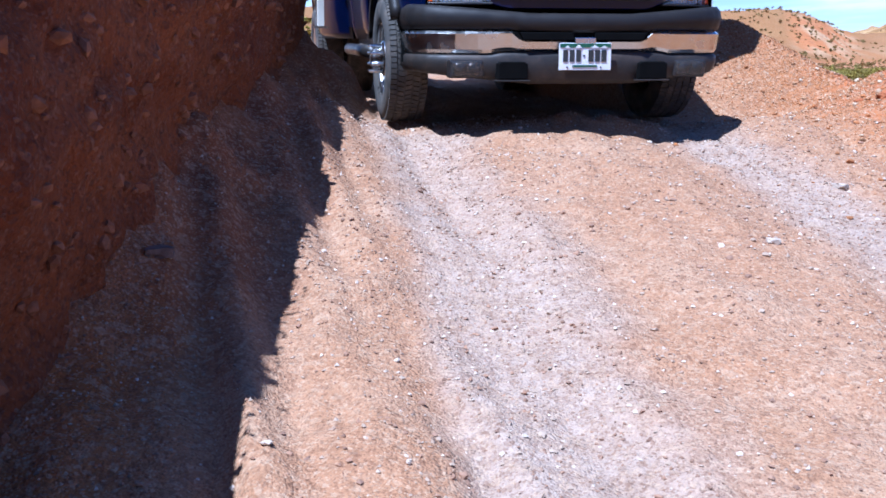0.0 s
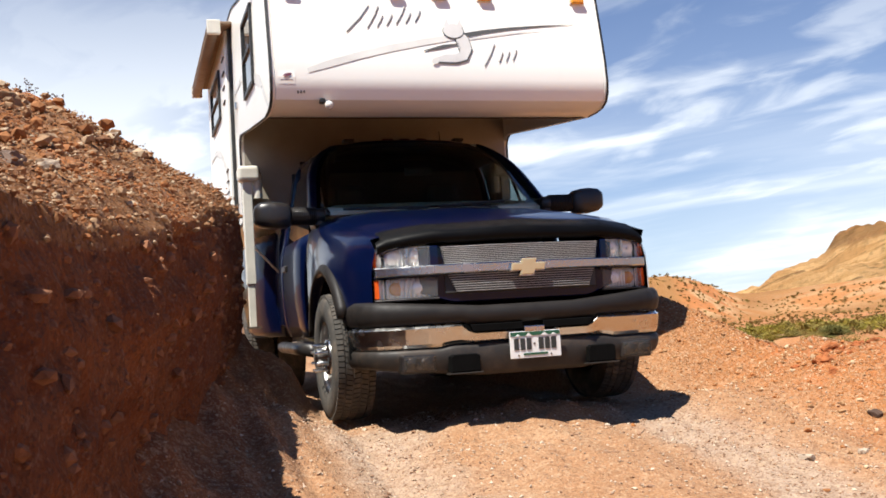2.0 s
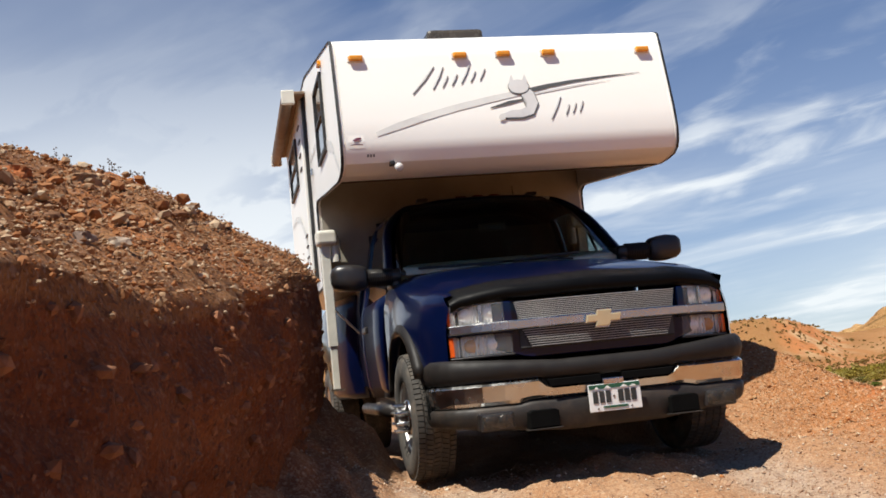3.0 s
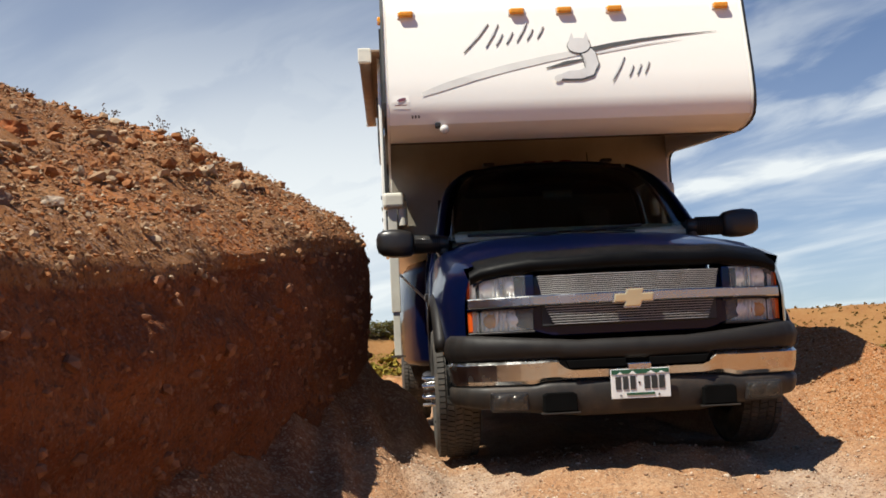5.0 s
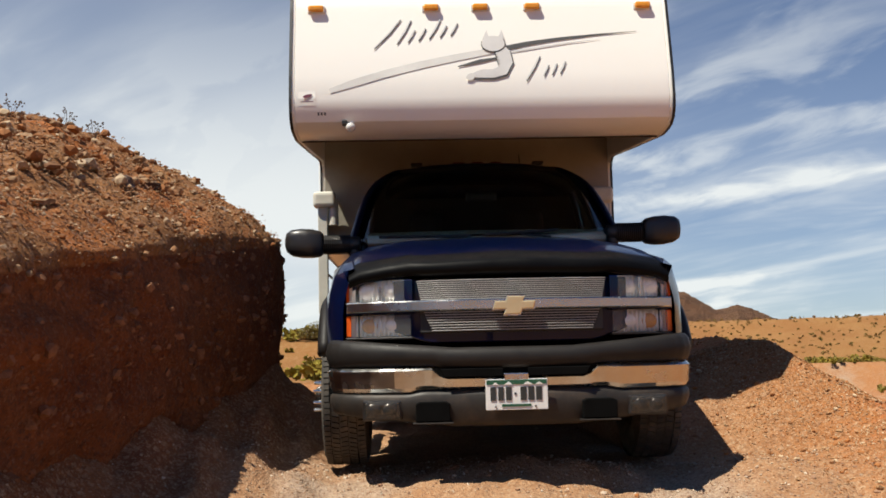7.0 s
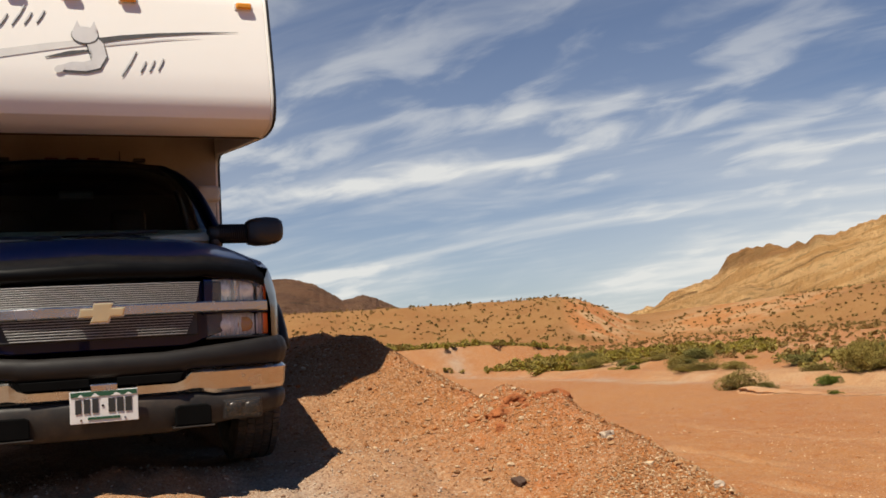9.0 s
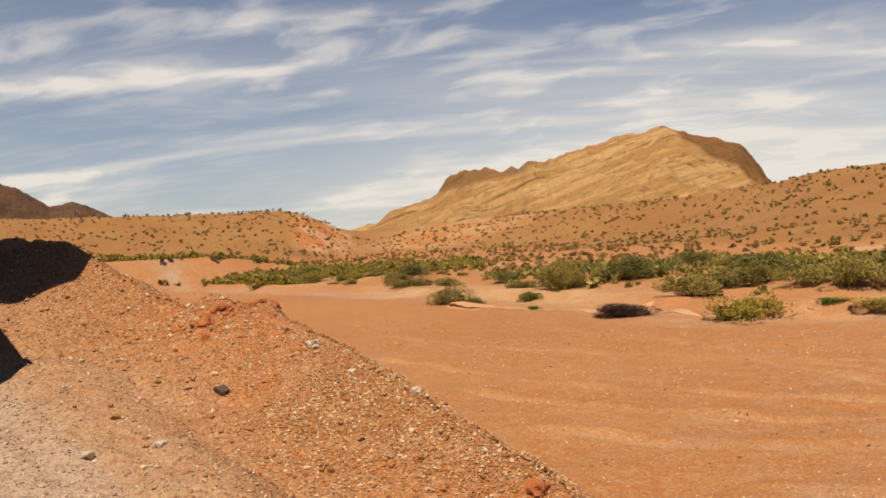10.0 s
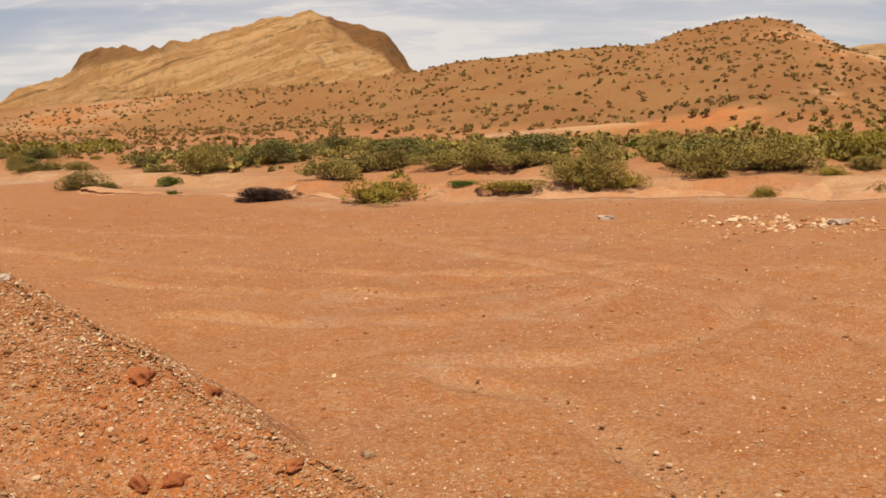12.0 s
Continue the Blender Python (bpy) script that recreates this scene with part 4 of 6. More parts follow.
for side in (-1, 1):
    part("front_fender", build_fender(side), M_PAINT, truck, smooth=True)
    arch = []
    for i in range(25):
        a = math.pi * (0.15 + 0.77 * i / 24)
        cy, cz = 1.0 - 0.53 * math.cos(a), 0.385 + 0.53 * math.sin(a)
        oy, oz = -math.cos(a), math.sin(a)
        bx = 0.985 + 0.012 * math.sin(a)
        arch.append([(side * (bx - 0.03), cy, cz), (side * (bx + 0.028), cy, cz), (side * (bx + 0.034), cy + oy * 0.03, cz + oz * 0.03), (side * (bx + 0.012), cy + oy * 0.062, cz + oz * 0.062), (side * (bx - 0.03), cy + oy * 0.067, cz + oz * 0.067)])
    part("wheel_arch_trim", lofted(arch), M_PAD, truck, "charcoal plastic arch flare", smooth=True)
    liner = [[(side * 0.50, 1.0 - 0.52 * math.cos(a), 0.385 + 0.52 * math.sin(a)), (side * 0.965, 1.0 - 0.52 * math.cos(a), 0.385 + 0.52 * math.sin(a))] for a in np.linspace(0, math.pi, 18)]
    part("wheel_liner", lofted(liner, False, ring=False), M_DARK_IN, truck)
part("engine_block", box(-0.50, 0.50, 0.30, 1.75, 0.42, 0.98), M_DARK_IN, truck)
part("radiator_panel", box(-0.80, 0.80, 0.26, 0.30, 0.50, 1.00), M_DARK_IN, truck)


# ------------------------------ grille and lamps
def nose_y(x):
    return 0.07 + 0.17 * (abs(x) / 0.84) ** 2.4


def strip_x(x0, x1, z_lo, z_hi, depth, out=0.0, n=24, bm=None):
    """A band that follows the curved nose; z_lo and z_hi may be functions of x."""
    lo = z_lo if callable(z_lo) else (lambda x: z_lo)
    hi = z_hi if callable(z_hi) else (lambda x: z_hi)
    secs = []
    for i in range(n + 1):
        x = x0 + (x1 - x0) * i / n
        y = nose_y(x) - out
        b = min(0.006, (hi(x) - lo(x)) * 0.25)
        secs.append([(x, y + depth, lo(x)), (x, y + b, lo(x)), (x, y, lo(x) + b), (x, y, hi(x) - b), (x, y + b, hi(x)), (x, y + depth, hi(x))])
    return lofted(secs, bm=bm)


grille = empty("grille")
grille.parent = truck
part("grille_shell", strip_x(-0.60, 0.60, lambda x: 0.685 + 0.06 * max(0, (abs(x) - 0.42) / 0.18), 1.005, 0.10, -0.035), M_PAINT, grille, "navy painted grille surround", smooth=False)
part("grille_backing", strip_x(-0.465, 0.465, 0.735, 1.005, 0.03, -0.022), M_SLOT, grille)
for n_bar, z_lo, z_hi, half0, half1 in ((10, 0.900, 1.004, 0.462, 0.484), (8, 0.740, 0.846, 0.405, 0.450)):
    for k in range(n_bar):
        f = (k + 0.5) / n_bar
        z = z_lo + (z_hi - z_lo) * f
        h = half0 + (half1 - half0) * f
        part("grille_bar", strip_x(-h, h, z - 0.0022, z + 0.0022, 0.022, 0.0, 10), M_ALU, grille)
part("nose_bar", strip_x(-0.845, 0.845, 0.847, 0.900, 0.08, 0.018, 30), M_CHROME, truck, "polished chrome cross bar")
bow = [(-0.108, 0.842), (-0.042, 0.842), (-0.052, 0.812), (0.036, 0.812), (0.048, 0.842), (0.108, 0.842), (0.118, 0.890), (0.052, 0.890), (0.062, 0.918), (-0.032, 0.918), (-0.040, 0.890), (-0.098, 0.890)]
part("badge", prism([(x * 0.94, 0.865 + (z - 0.865) * 0.86) for x, z in bow], 0.028, 0.055, "y", 0.006), M_GOLD, truck, "pale gold cross-shaped badge")
part("badge_rim", prism([(x * 0.99, 0.865 + (z - 0.865) * 0.97) for x, z in bow], 0.036, 0.062, "y"), M_CHROME, truck)


def lamp_band(s, x0, x1, z_lo, z_hi, depth, out, n=10):
    a, b = sorted((s * x0, s * x1))
    return strip_x(a, b, z_lo, z_hi, depth, out, n)


for s in (-1, 1):
    head = empty("headlight")
    head.parent = truck
    part("housing", lamp_band(s, 0.545, 0.848, 0.897, 1.014, 0.10, -0.055), M_REFL, head)
    bm = bmesh.new()
    for k in range(13):
        fx = 0.556 + 0.0215 * k
        tube((s * fx, nose_y(fx) + 0.052, 0.902), (s * fx, nose_y(fx) + 0.052, 1.008), 0.009, seg=10, bm=bm)
    part("reflector_flutes", bm, M_REFL, head, smooth=True)
    part("lens", lamp_band(s, 0.545, 0.830, 0.900, 1.010, 0.012, 0.0), M_LENS, head, "clear headlight lens").visible_shadow = False
    part("side_marker", lamp_band(s, 0.834, 0.848, 0.902, 1.000, 0.06, -0.012, 4), M_ORANGE, head, "orange side marker lens")
    part("lamp_surround", lamp_band(s, 0.538, 0.850, 0.890, 0.899, 0.08, 0.004), M_BLACK, head)
    part("lamp_divider", lamp_band(s, 0.664, 0.678, 0.90, 1.01, 0.05, -0.010, 2), M_CHROME, head)
    for bx, br in ((0.615, 0.040), (0.735, 0.046)):
        bm = bmesh.new()
        bmesh.ops.create_uvsphere(bm, u_segments=20, v_segments=12, radius=br, matrix=pose(s * bx, nose_y(bx) + 0.052, 0.955) @ Matrix.Diagonal((1, 0.45, 1, 1)))
        bowl = part("reflector_bowl", bm, M_REFL, head, smooth=True)
        part("bulb", tube((s * bx, nose_y(bx) + 0.022, 0.955), (s * bx, nose_y(bx) + 0.05, 0.955), 0.010, seg=10), M_WHITE_P, head)
    turn = empty("turn_signal")
    turn.parent = truck
    part("housing", lamp_band(s, 0.515, 0.848, 0.718, 0.838, 0.10, -0.050), M_REFL, turn)
    bm = bmesh.new()
    for k in range(12):
        fx = 0.530 + 0.024 * k
        tube((s * fx, nose_y(fx) + 0.050, 0.724), (s * fx, nose_y(fx) + 0.050, 0.832), 0.010, seg=10, bm=bm)
    part("reflector_flutes", bm, M_REFL, turn, smooth=True)
    part("lens", lamp_band(s, 0.515, 0.822, 0.722, 0.834, 0.012, 0.0), M_LENS, turn, "clear turn-signal lens").visible_shadow = False
    part("side_marker", lamp_band(s, 0.824, 0.850, 0.722, 0.834, 0.06, -0.010, 4), M_ORANGE, turn, "orange side marker lens")
    part("lamp_surround", lamp_band(s, 0.508, 0.850, 0.708, 0.719, 0.08, 0.004), M_BLACK, turn)
    for bx, mt in ((0.60, M_REFL), (0.72, M_BULB)):
        bm = bmesh.new()
        bmesh.ops.create_uvsphere(bm, u_segments=20, v_segments=12, radius=0.048, matrix=pose(s * bx, nose_y(bx) + 0.050, 0.778) @ Matrix.Diagonal((1, 0.4, 0.85, 1)))
        part("reflector_bowl", bm, mt, turn, smooth=True)
part("lamp_bezel", strip_x(-0.85, -0.50, 0.838, 0.850, 0.1, 0.0), M_PAINT, truck)
part("lamp_bezel", strip_x(0.50, 0.85, 0.838, 0.850, 0.1, 0.0), M_PAINT, truck)
for s in (-1, 1):
    part("lamp_panel", lamp_band(s, 0.505, 0.546, 0.835, 1.010, 0.06, 0.001, 3), M_PAINT, truck)

# ------------------------------ front bumper
B_X = [0, 0.15, 0.30, 0.45, 0.60, 0.72, 0.81, 0.87, 0.91, 0.935, 0.945, 0.95, 0.955]
B_Y = [0.02, 0.022, 0.030, 0.045, 0.07, 0.10, 0.14, 0.185, 0.24, 0.30, 0.37, 0.46, 0.58]


def bumper_band(z_lo, z_hi, depth, out, crown=0.0, lean=0.0):
    """A bumper piece along the swept front; z as functions of the run from the middle."""
    pts = [(-x, y) for x, y in zip(B_X[:0:-1], B_Y[:0:-1])] + list(zip(B_X, B_Y))
    fine = []
    for (x0, y0), (x1, y1) in zip(pts, pts[1:]):
        for k in range(4):
            fine.append((x0 + (x1 - x0) * k / 4, y0 + (y1 - y0) * k / 4))
    fine.append(pts[-1])
    secs = []
    for i, (x, y) in enumerate(fine):
        a, b = fine[max(0, i - 1)], fine[min(len(fine) - 1, i + 1)]
        t = Vector((b[0] - a[0], b[1] - a[1])).normalized()
        n = Vector((t.y, -t.x))
        lo, hi = z_lo(x), z_hi(x)
        e = (hi - lo) * 0.16
        row = []
        for o, z in ((-depth, lo), (out - 0.012 - lean, lo), (out - lean, lo + e), (out + crown, (lo + hi) / 2), (out + lean, hi - e), (out - 0.02 + lean, hi), (-depth, hi)):
            row.append((x + n.x * o, y + n.y * o, z))
        secs.append(row)
    return lofted(secs)


def ramp(x, a, b, va, vb):
    f = min(1.0, max(0.0, (abs(x) - a) / (b - a)))
    return va + (vb - va) * f


bumper = empty("front_bumper")
bumper.parent = truck
part("bumper_pad", bumper_band(lambda x: ramp(x, 0.37, 0.41, 0.556, 0.572), lambda x: ramp(x, 0.3, 0.95, 0.660, 0.712), 0.10, 0.012, 0.012), M_PAD, bumper, "charcoal rubber-faced bumper top", smooth=True)
part("chrome_face", bumper_band(lambda x: ramp(x, 0.47, 0.53, 0.457, 0.442), lambda x: ramp(x, 0.36, 0.41, 0.514, 0.568), 0.08, 0.006, 0.0, 0.006), M_CHROME, bumper, "chrome bumper face reflecting red earth")
part("valance", bumper_band(lambda x: ramp(x, 0.3, 0.95, 0.272, 0.335), lambda x: ramp(x, 0.47, 0.53, 0.453, 0.438), 0.10, -0.004, 0.006, 0.006), M_VAL, bumper, "dusty grey lower valance", smooth=True)
part("slot_channel", box(-0.40, 0.40, 0.035, 0.09, 0.505, 0.562), M_DARK_IN, bumper)
for x0, x1 in ((-0.355, -0.062), (0.062, 0.352)):
    part("air_slot", prism([(x0, 0.514), (x1, 0.514), (x1 + (0.02 if x1 > 0.2 else 0), 0.556), (x0 - (0.02 if x0 < -0.2 else 0), 0.556)], 0.006, 0.06, "y", 0.004), M_DARK_IN, bumper)
part("plate_bracket", box(-0.062, 0.062, -0.012, 0.03, 0.49, 0.530, 0.006), M_CHROME, bumper)
for s in (-1, 1):
    fog = empty("fog_lamp")
    fog.parent = bumper
    a, b = sorted((s * 0.575, s * 0.75))
    part("bezel", box(a - 0.012, b + 0.012, 0.060, 0.16, 0.305, 0.408, 0.012), M_BLACK, fog)
    part("reflector", box(a, b, 0.045, 0.10, 0.318, 0.398, 0.015), M_FOG, fog)
    for fx in (0.625, 0.705):
        bm = bmesh.new()
        bmesh.ops.create_uvsphere(bm, u_segments=16, v_segments=10, radius=0.036, matrix=pose(s * fx, 0.050, 0.358) @ Matrix.Diagonal((1.1, 0.35, 0.95, 1)))
        part("fog_bowl", bm, M_FOG, fog, smooth=True)
    part("lens", box(a, b, 0.022, 0.032, 0.318, 0.398, 0.006), M_FOGLENS, fog).visible_shadow = False
    a, b = sorted((s * 0.328, s * 0.498))
    # solid dark block drawn in place of the shaded hollow
    bm = prism([(a, 0.300), (b, 0.300), (b, 0.385), (b - 0.02, 0.396), (a + 0.02, 0.396), (a, 0.385)], -0.004, 0.12, "y", 0.005)
    part("tow_opening", bm, M_DARK_IN, bumper)
    part("opening_frame", prism([(a - 0.014, 0.288), (b + 0.014, 0.288), (b + 0.014, 0.296), (a - 0.014, 0.296)], -0.008, 0.06, "y", 0.003), M_VAL, bumper)

# number plate: enamel with plain dark bars in place of its characters
plate = empty("number_plate")
plate.parent = truck
part("plate_sheet", box(-0.153, 0.153, -0.012, -0.006, 0.350, 0.500, 0.002), M_PLATE, plate, "white number plate with green band")
part("plate_band", box(-0.148, 0.148, -0.0150, -0.011, 0.474, 0.496), M_PLATE_G, plate)
for k, (pa, pb, pc) in enumerate(((-0.12, -0.09, 0.486), (-0.06, -0.02, 0.490), (0.03, 0.08, 0.488), (0.09, 0.13, 0.485))):
    part("plate_peak", prism([(pa, 0.473), (pb, 0.473), ((pa + pb) / 2, pc)], -0.0170, -0.0145, "y"), M_PLATE, plate)
for x0 in (-0.130, -0.092, -0.054):
    part("plate_bar", box(x0, x0 + 0.028, -0.0155, -0.011, 0.396, 0.462), M_PLATE_D, plate)
for x0 in (0.018, 0.056, 0.094):
    part("plate_bar", box(x0, x0 + 0.030, -0.0155, -0.011, 0.396, 0.462), M_PLATE_D, plate)
part("plate_dot", box(-0.012, -0.002, -0.0155, -0.011, 0.424, 0.434), M_PLATE_D, plate)
part("plate_bar", box(-0.075, 0.070, -0.0155, -0.011, 0.366, 0.378), M_PLATE_G, plate)
for x0 in (-0.105, 0.092):
    part("plate_screw", tube((x0, -0.016, 0.366), (x0, -0.010, 0.366), 0.005, seg=8), M_STEEL, plate)

# ------------------------------ cab
def side_x(z):
    return float(np.interp(z, [0.45, 0.6, 0.8, 1.0, 1.18, 1.25, 1.6, 1.8, 1.92, 2.0], [0.90, 0.955, 0.975, 0.975, 0.965, 0.945, 0.875, 0.835, 0.785, 0.70]))


def cab_side(s, y0, y1, z0, z1, n=10, thick=0.04):
    zs = np.linspace(z0, z1, n)
    a = [[(s * side_x(z), y, z) for y in (y0, y1)] + [(s * (side_x(z) - thick), y, z) for y in (y1, y0)] for z in zs]
    return lofted(a)


for s in (-1, 1):
    door = part("door", cab_side(s, 1.80, 2.98, 0.50, 1.24), M_PAINT, truck, "navy cab door with black handle", smooth=True)
    part("door_handle", box(*sorted((s * 0.955, s * 0.995)), 2.72, 2.92, 1.02, 1.075, 0.012), M_BLACK, door)
    part("rear_pillar", cab_side(s, 2.985, 3.16, 0.50, 1.95, 16), M_PAINT, truck, smooth=True)
    part("rocker_panel", box(*sorted((s * 0.80, s * 0.90)), 1.6, 3.16, 0.42, 0.52, 0.02), M_PAINT, truck)
    sec = []
    for f in np.linspace(0, 1, 14):
        y, z = 1.76 + 0.70 * f, 1.36 + 0.625 * f
        x = 0.935 - 0.13 * f - 0.17 * f ** 6
        sec.append([(s * (x - 0.05), y - 0.02, z + 0.005), (s * x, y - 0.005, z), (s * (x + 0.012), y + 0.05, z - 0.01), (s * (x - 0.03), y + 0.06, z - 0.01)])
    part("windshield_pillar", lofted(sec), M_PAINT, truck, smooth=True)
    part("window_sill_trim", box(*sorted((s * 0.86, s * 0.90)), 1.80, 2.98, 1.235, 1.252), M_TRIM, truck)
    glass = [[(s * (side_x(z) - 0.012), y, z) for y in (float(np.interp(z, [1.25, 1.93], [1.86, 2.50])), 2.97)] for z in np.linspace(1.25, 1.92, 5)]
    g = part("side_window", lofted(glass, False, ring=False), M_SHIELD, truck)
    g.visible_shadow = False
    mo = g.modifiers.new("thick", "SOLIDIFY")
    mo.thickness = 0.005
    part("quarter_vent_bar", tube((s * 0.865, 2.08, 1.26), (s * 0.775, 2.22, 1.70), 0.012, seg=8), M_TRIM, truck)
    # towing mirror: ribbed arm and rounded head
    mirror = empty("wing_mirror")
    mirror.parent = truck
    mirror.matrix_basis = pose(-0.05, 0, -0.045) if s < 0 else pose(0, 0, 0)
    head = []
    for u, hh, dd in ((0.0, 0.068, 0.056), (0.02, 0.084, 0.074), (0.07, 0.094, 0.088), (0.14, 0.096, 0.092), (0.205, 0.086, 0.084), (0.238, 0.064, 0.062), (0.250, 0.030, 0.030)):
        head.append([(s * (1.04 + u), 1.665 + dd * abs(math.cos(a)) ** 0.6 * math.copysign(1, math.cos(a)), 1.405 + 0.012 * u / 0.25 + hh * abs(math.sin(a)) ** 0.6 * math.copysign(1, math.sin(a))) for a in np.linspace(0.1, 0.1 + 2 * math.pi, 20, endpoint=False)])
    part("mirror_head", lofted(head), M_BLACK, mirror, "glossy black mirror shell", smooth=True)
    part("mirror_glass", box(*sorted((s * 1.07, s * 1.25)), 1.758, 1.764, 1.345, 1.470, 0.0), M_REFL, mirror)
    arm = [[(s * xa, 1.675 + 0.05 * math.cos(a), 1.400 + hh * math.sin(a)) for a in np.linspace(0, 2 * math.pi, 14, endpoint=False)] for xa, hh in ((0.80, 0.052), (0.86, 0.056), (0.92, 0.060), (1.06, 0.064))]
    part("mirror_arm", lofted(arm), M_BLACK, mirror, smooth=True)
    for k in range(13):
        xk = 0.862 + k * 0.0135
        rib = [[(s * xr, 1.675 + 0.062 * math.cos(a), 1.400 + 0.066 * math.sin(a)) for a in np.linspace(0, 2 * math.pi, 14, endpoint=False)] for xr in (xk, xk + 0.007)]
        part("arm_rib", lofted(rib), M_PAD, mirror)
    part("mirror_foot", box(*sorted((s * 0.80, s * 0.875)), 1.64, 1.86, 1.31, 1.45, 0.025), M_BLACK, mirror)
    part("step_tube", tube((s * 0.99, 1.55, 0.42), (s * 0.99, 3.05, 0.42), 0.045, seg=16), M_BLACK, truck, "black tubular side step", smooth=True)
    for yb in (1.65, 2.9):
        part("step_bracket", tube((s * 0.99, yb, 0.43), (s * 0.70, yb, 0.48), 0.02, seg=8), M_STEEL, truck)


def roof_bm():
    secs = []
    for y, z, w in ((2.44, 1.990, 0.78), (2.50, 2.022, 0.79), (2.62, 2.045, 0.795), (2.9, 2.055, 0.795), (3.1, 2.040, 0.79), (3.18, 1.99, 0.78)):
        secs.append([(f * w, y - 0.09 * (1 - f * f) * (1 if y < 2.6 else 0), z - (0.16 * abs(f) ** 4.0)) for f in np.linspace(-1, 1, 19)])
    return lofted(secs, False, ring=False)


roof = part("roof", roof_bm(), M_PAINT, truck, smooth=True)
mo = roof.modifiers.new("thick", "SOLIDIFY")
mo.thickness = 0.03
for k in range(5):
    x = (-0.46, -0.14, 0.0, 0.14, 0.46)[k]
    part("roof_marker_lamp", box(x - 0.045, x + 0.045, 2.52, 2.60, 2.030, 2.055, 0.010), M_SMOKED_RED if k in (1, 2, 3) else M_BLACK, truck)
part("rear_cab_wall", box(-0.76, 0.76, 3.14, 3.17, 0.5, 1.97), M_PAINT, truck)
# added dark panel that keeps the cabin dark behind the windshield
part("rear_trim", box(-0.84, 0.84, 3.10, 3.125, 0.56, 1.86), M_SEAT, truck)
part("antenna", tube((0.33, 2.62, 2.04), (0.33, 2.64, 2.13), 0.006, 0.003, 8), M_BLACK, truck)


def windshield_rows(inset=0.0):
    secs = []
    for f in np.linspace(0, 1, 14):
        w = 0.895 - 0.13 * f - 0.16 * f ** 6 - inset
        secs.append([(u * w, 1.755 + 0.70 * f - (0.17 - 0.05 * f) * (1 - u * u), 1.362 + 0.628 * f) for u in np.linspace(-1, 1, 13)])
    return secs


ws = part("windshield", lofted(windshield_rows(), False, ring=False), M_SHIELD, truck, "dark tinted windshield", smooth=True)
ws.visible_shadow = False
mo = ws.modifiers.new("thick", "SOLIDIFY")
mo.thickness = 0.006
cowl = [[(u * 0.82, 1.60 - 0.10 * (1 - u * u) + d, 1.352 + dz) for u in np.linspace(-1, 1, 13)] for d, dz in ((0.0, -0.005), (0.08, 0.004), (0.14, 0.012))]
part("cowl", lofted(cowl, False, ring=False), M_BLACK, truck, smooth=True)
for x0, x1 in ((-0.72, -0.12), (-0.02, 0.46)):
    part("wiper_blade", tube((x0, 1.60 + 0.05 * abs(x0), 1.395), (x1, 1.545 + 0.05 * abs(x1), 1.385 + 0.03 * (x1 > 0)), 0.010, seg=8), M_TRIM, truck)
    part("wiper_arm", tube((x1 - 0.05, 1.56, 1.372), ((x0 + x1) / 2, 1.575, 1.392), 0.007, seg=8), M_TRIM, truck)
# cabin
dash = []
for y, z in ((1.70, 1.385), (1.80, 1.425), (1.95, 1.455), (2.08, 1.440), (2.10, 1.05), (1.70, 1.05)):
    dash.append([(u * 0.80, y - 0.08 * (1 - u * u) * (y < 2.0), z) for u in np.linspace(-1, 1, 13)])
part("dashboard", lofted(dash + dash[:1], False, ring=False), M_DASH, truck, "grey-green dashboard top", smooth=False)
part("cab_floor", box(-0.88, 0.88, 1.70, 3.14, 0.50, 0.55), M_CABIN, truck)
ring = part("steering_wheel", turned([(0.19 + 0.015 * math.cos(a), 0.015 * math.sin(a)) for a in np.linspace(0, 2 * math.pi, 9)], (0, 0, 0), 28), M_BLACK, truck)
ring.matrix_basis = pose(0.40, 2.14, 1.33, 0, 62, 90)
for x in (-0.40, 0.40):
    seat = part("seat", box(x - 0.27, x + 0.27, 2.35, 2.85, 0.75, 0.98, 0.06), M_SEAT, truck)
    part("seat_back", box(x - 0.26, x + 0.26, 2.78, 2.98, 0.95, 1.50, 0.07), M_SEAT, seat)
    part("head_rest", box(x - 0.13, x + 0.13, 2.83, 2.95, 1.52, 1.72, 0.05), M_SEAT, seat)
part("rear_view_mirror", box(-0.11, 0.11, 2.17, 2.20, 1.70, 1.76, 0.012), M_BLACK, truck)

# ------------------------------ bed and rear fenders
for s in (-1, 1):
    part("bed_side", lofted([[(s * x, y, z) for x, z in ((0.80, 0.55), (0.955, 0.60), (0.975, 0.95), (0.965, 1.25), (0.94, 1.43), (0.91, 1.45), (0.80, 1.45))] for y in (3.20, 3.6, 4.4, 5.2, 5.85)]), M_PAINT, truck, smooth=False)
    secs = []
    for y in np.r_[3.42, 3.50, 3.60, 3.70, np.linspace(3.8, 5.0, 13), 5.10, 5.18]:
        bulge = 0.24 * math.sin(min(1, max(0, (y - 3.42) / 1.76)) * math.pi) ** 0.45
        zb = arch_z(float(y), 4.40, 0.40, 0.50, 0.50)
        zt = 1.36 + 0.04 * bulge / 0.24
        secs.append([(s * x, float(y), z) for x, z in ((0.95, zt + 0.03), (0.96 + bulge * 0.6, zt), (0.96 + bulge * 0.9, zt - 0.10), (0.96 + bulge, zt - 0.32), (0.96 + bulge, max(zb, 0.55)), (0.92 + bulge, zb), (0.90, zb))])
    part("rear_fender", lofted(secs), M_PAINT, truck, "bulging navy dual-wheel fender", smooth=True)
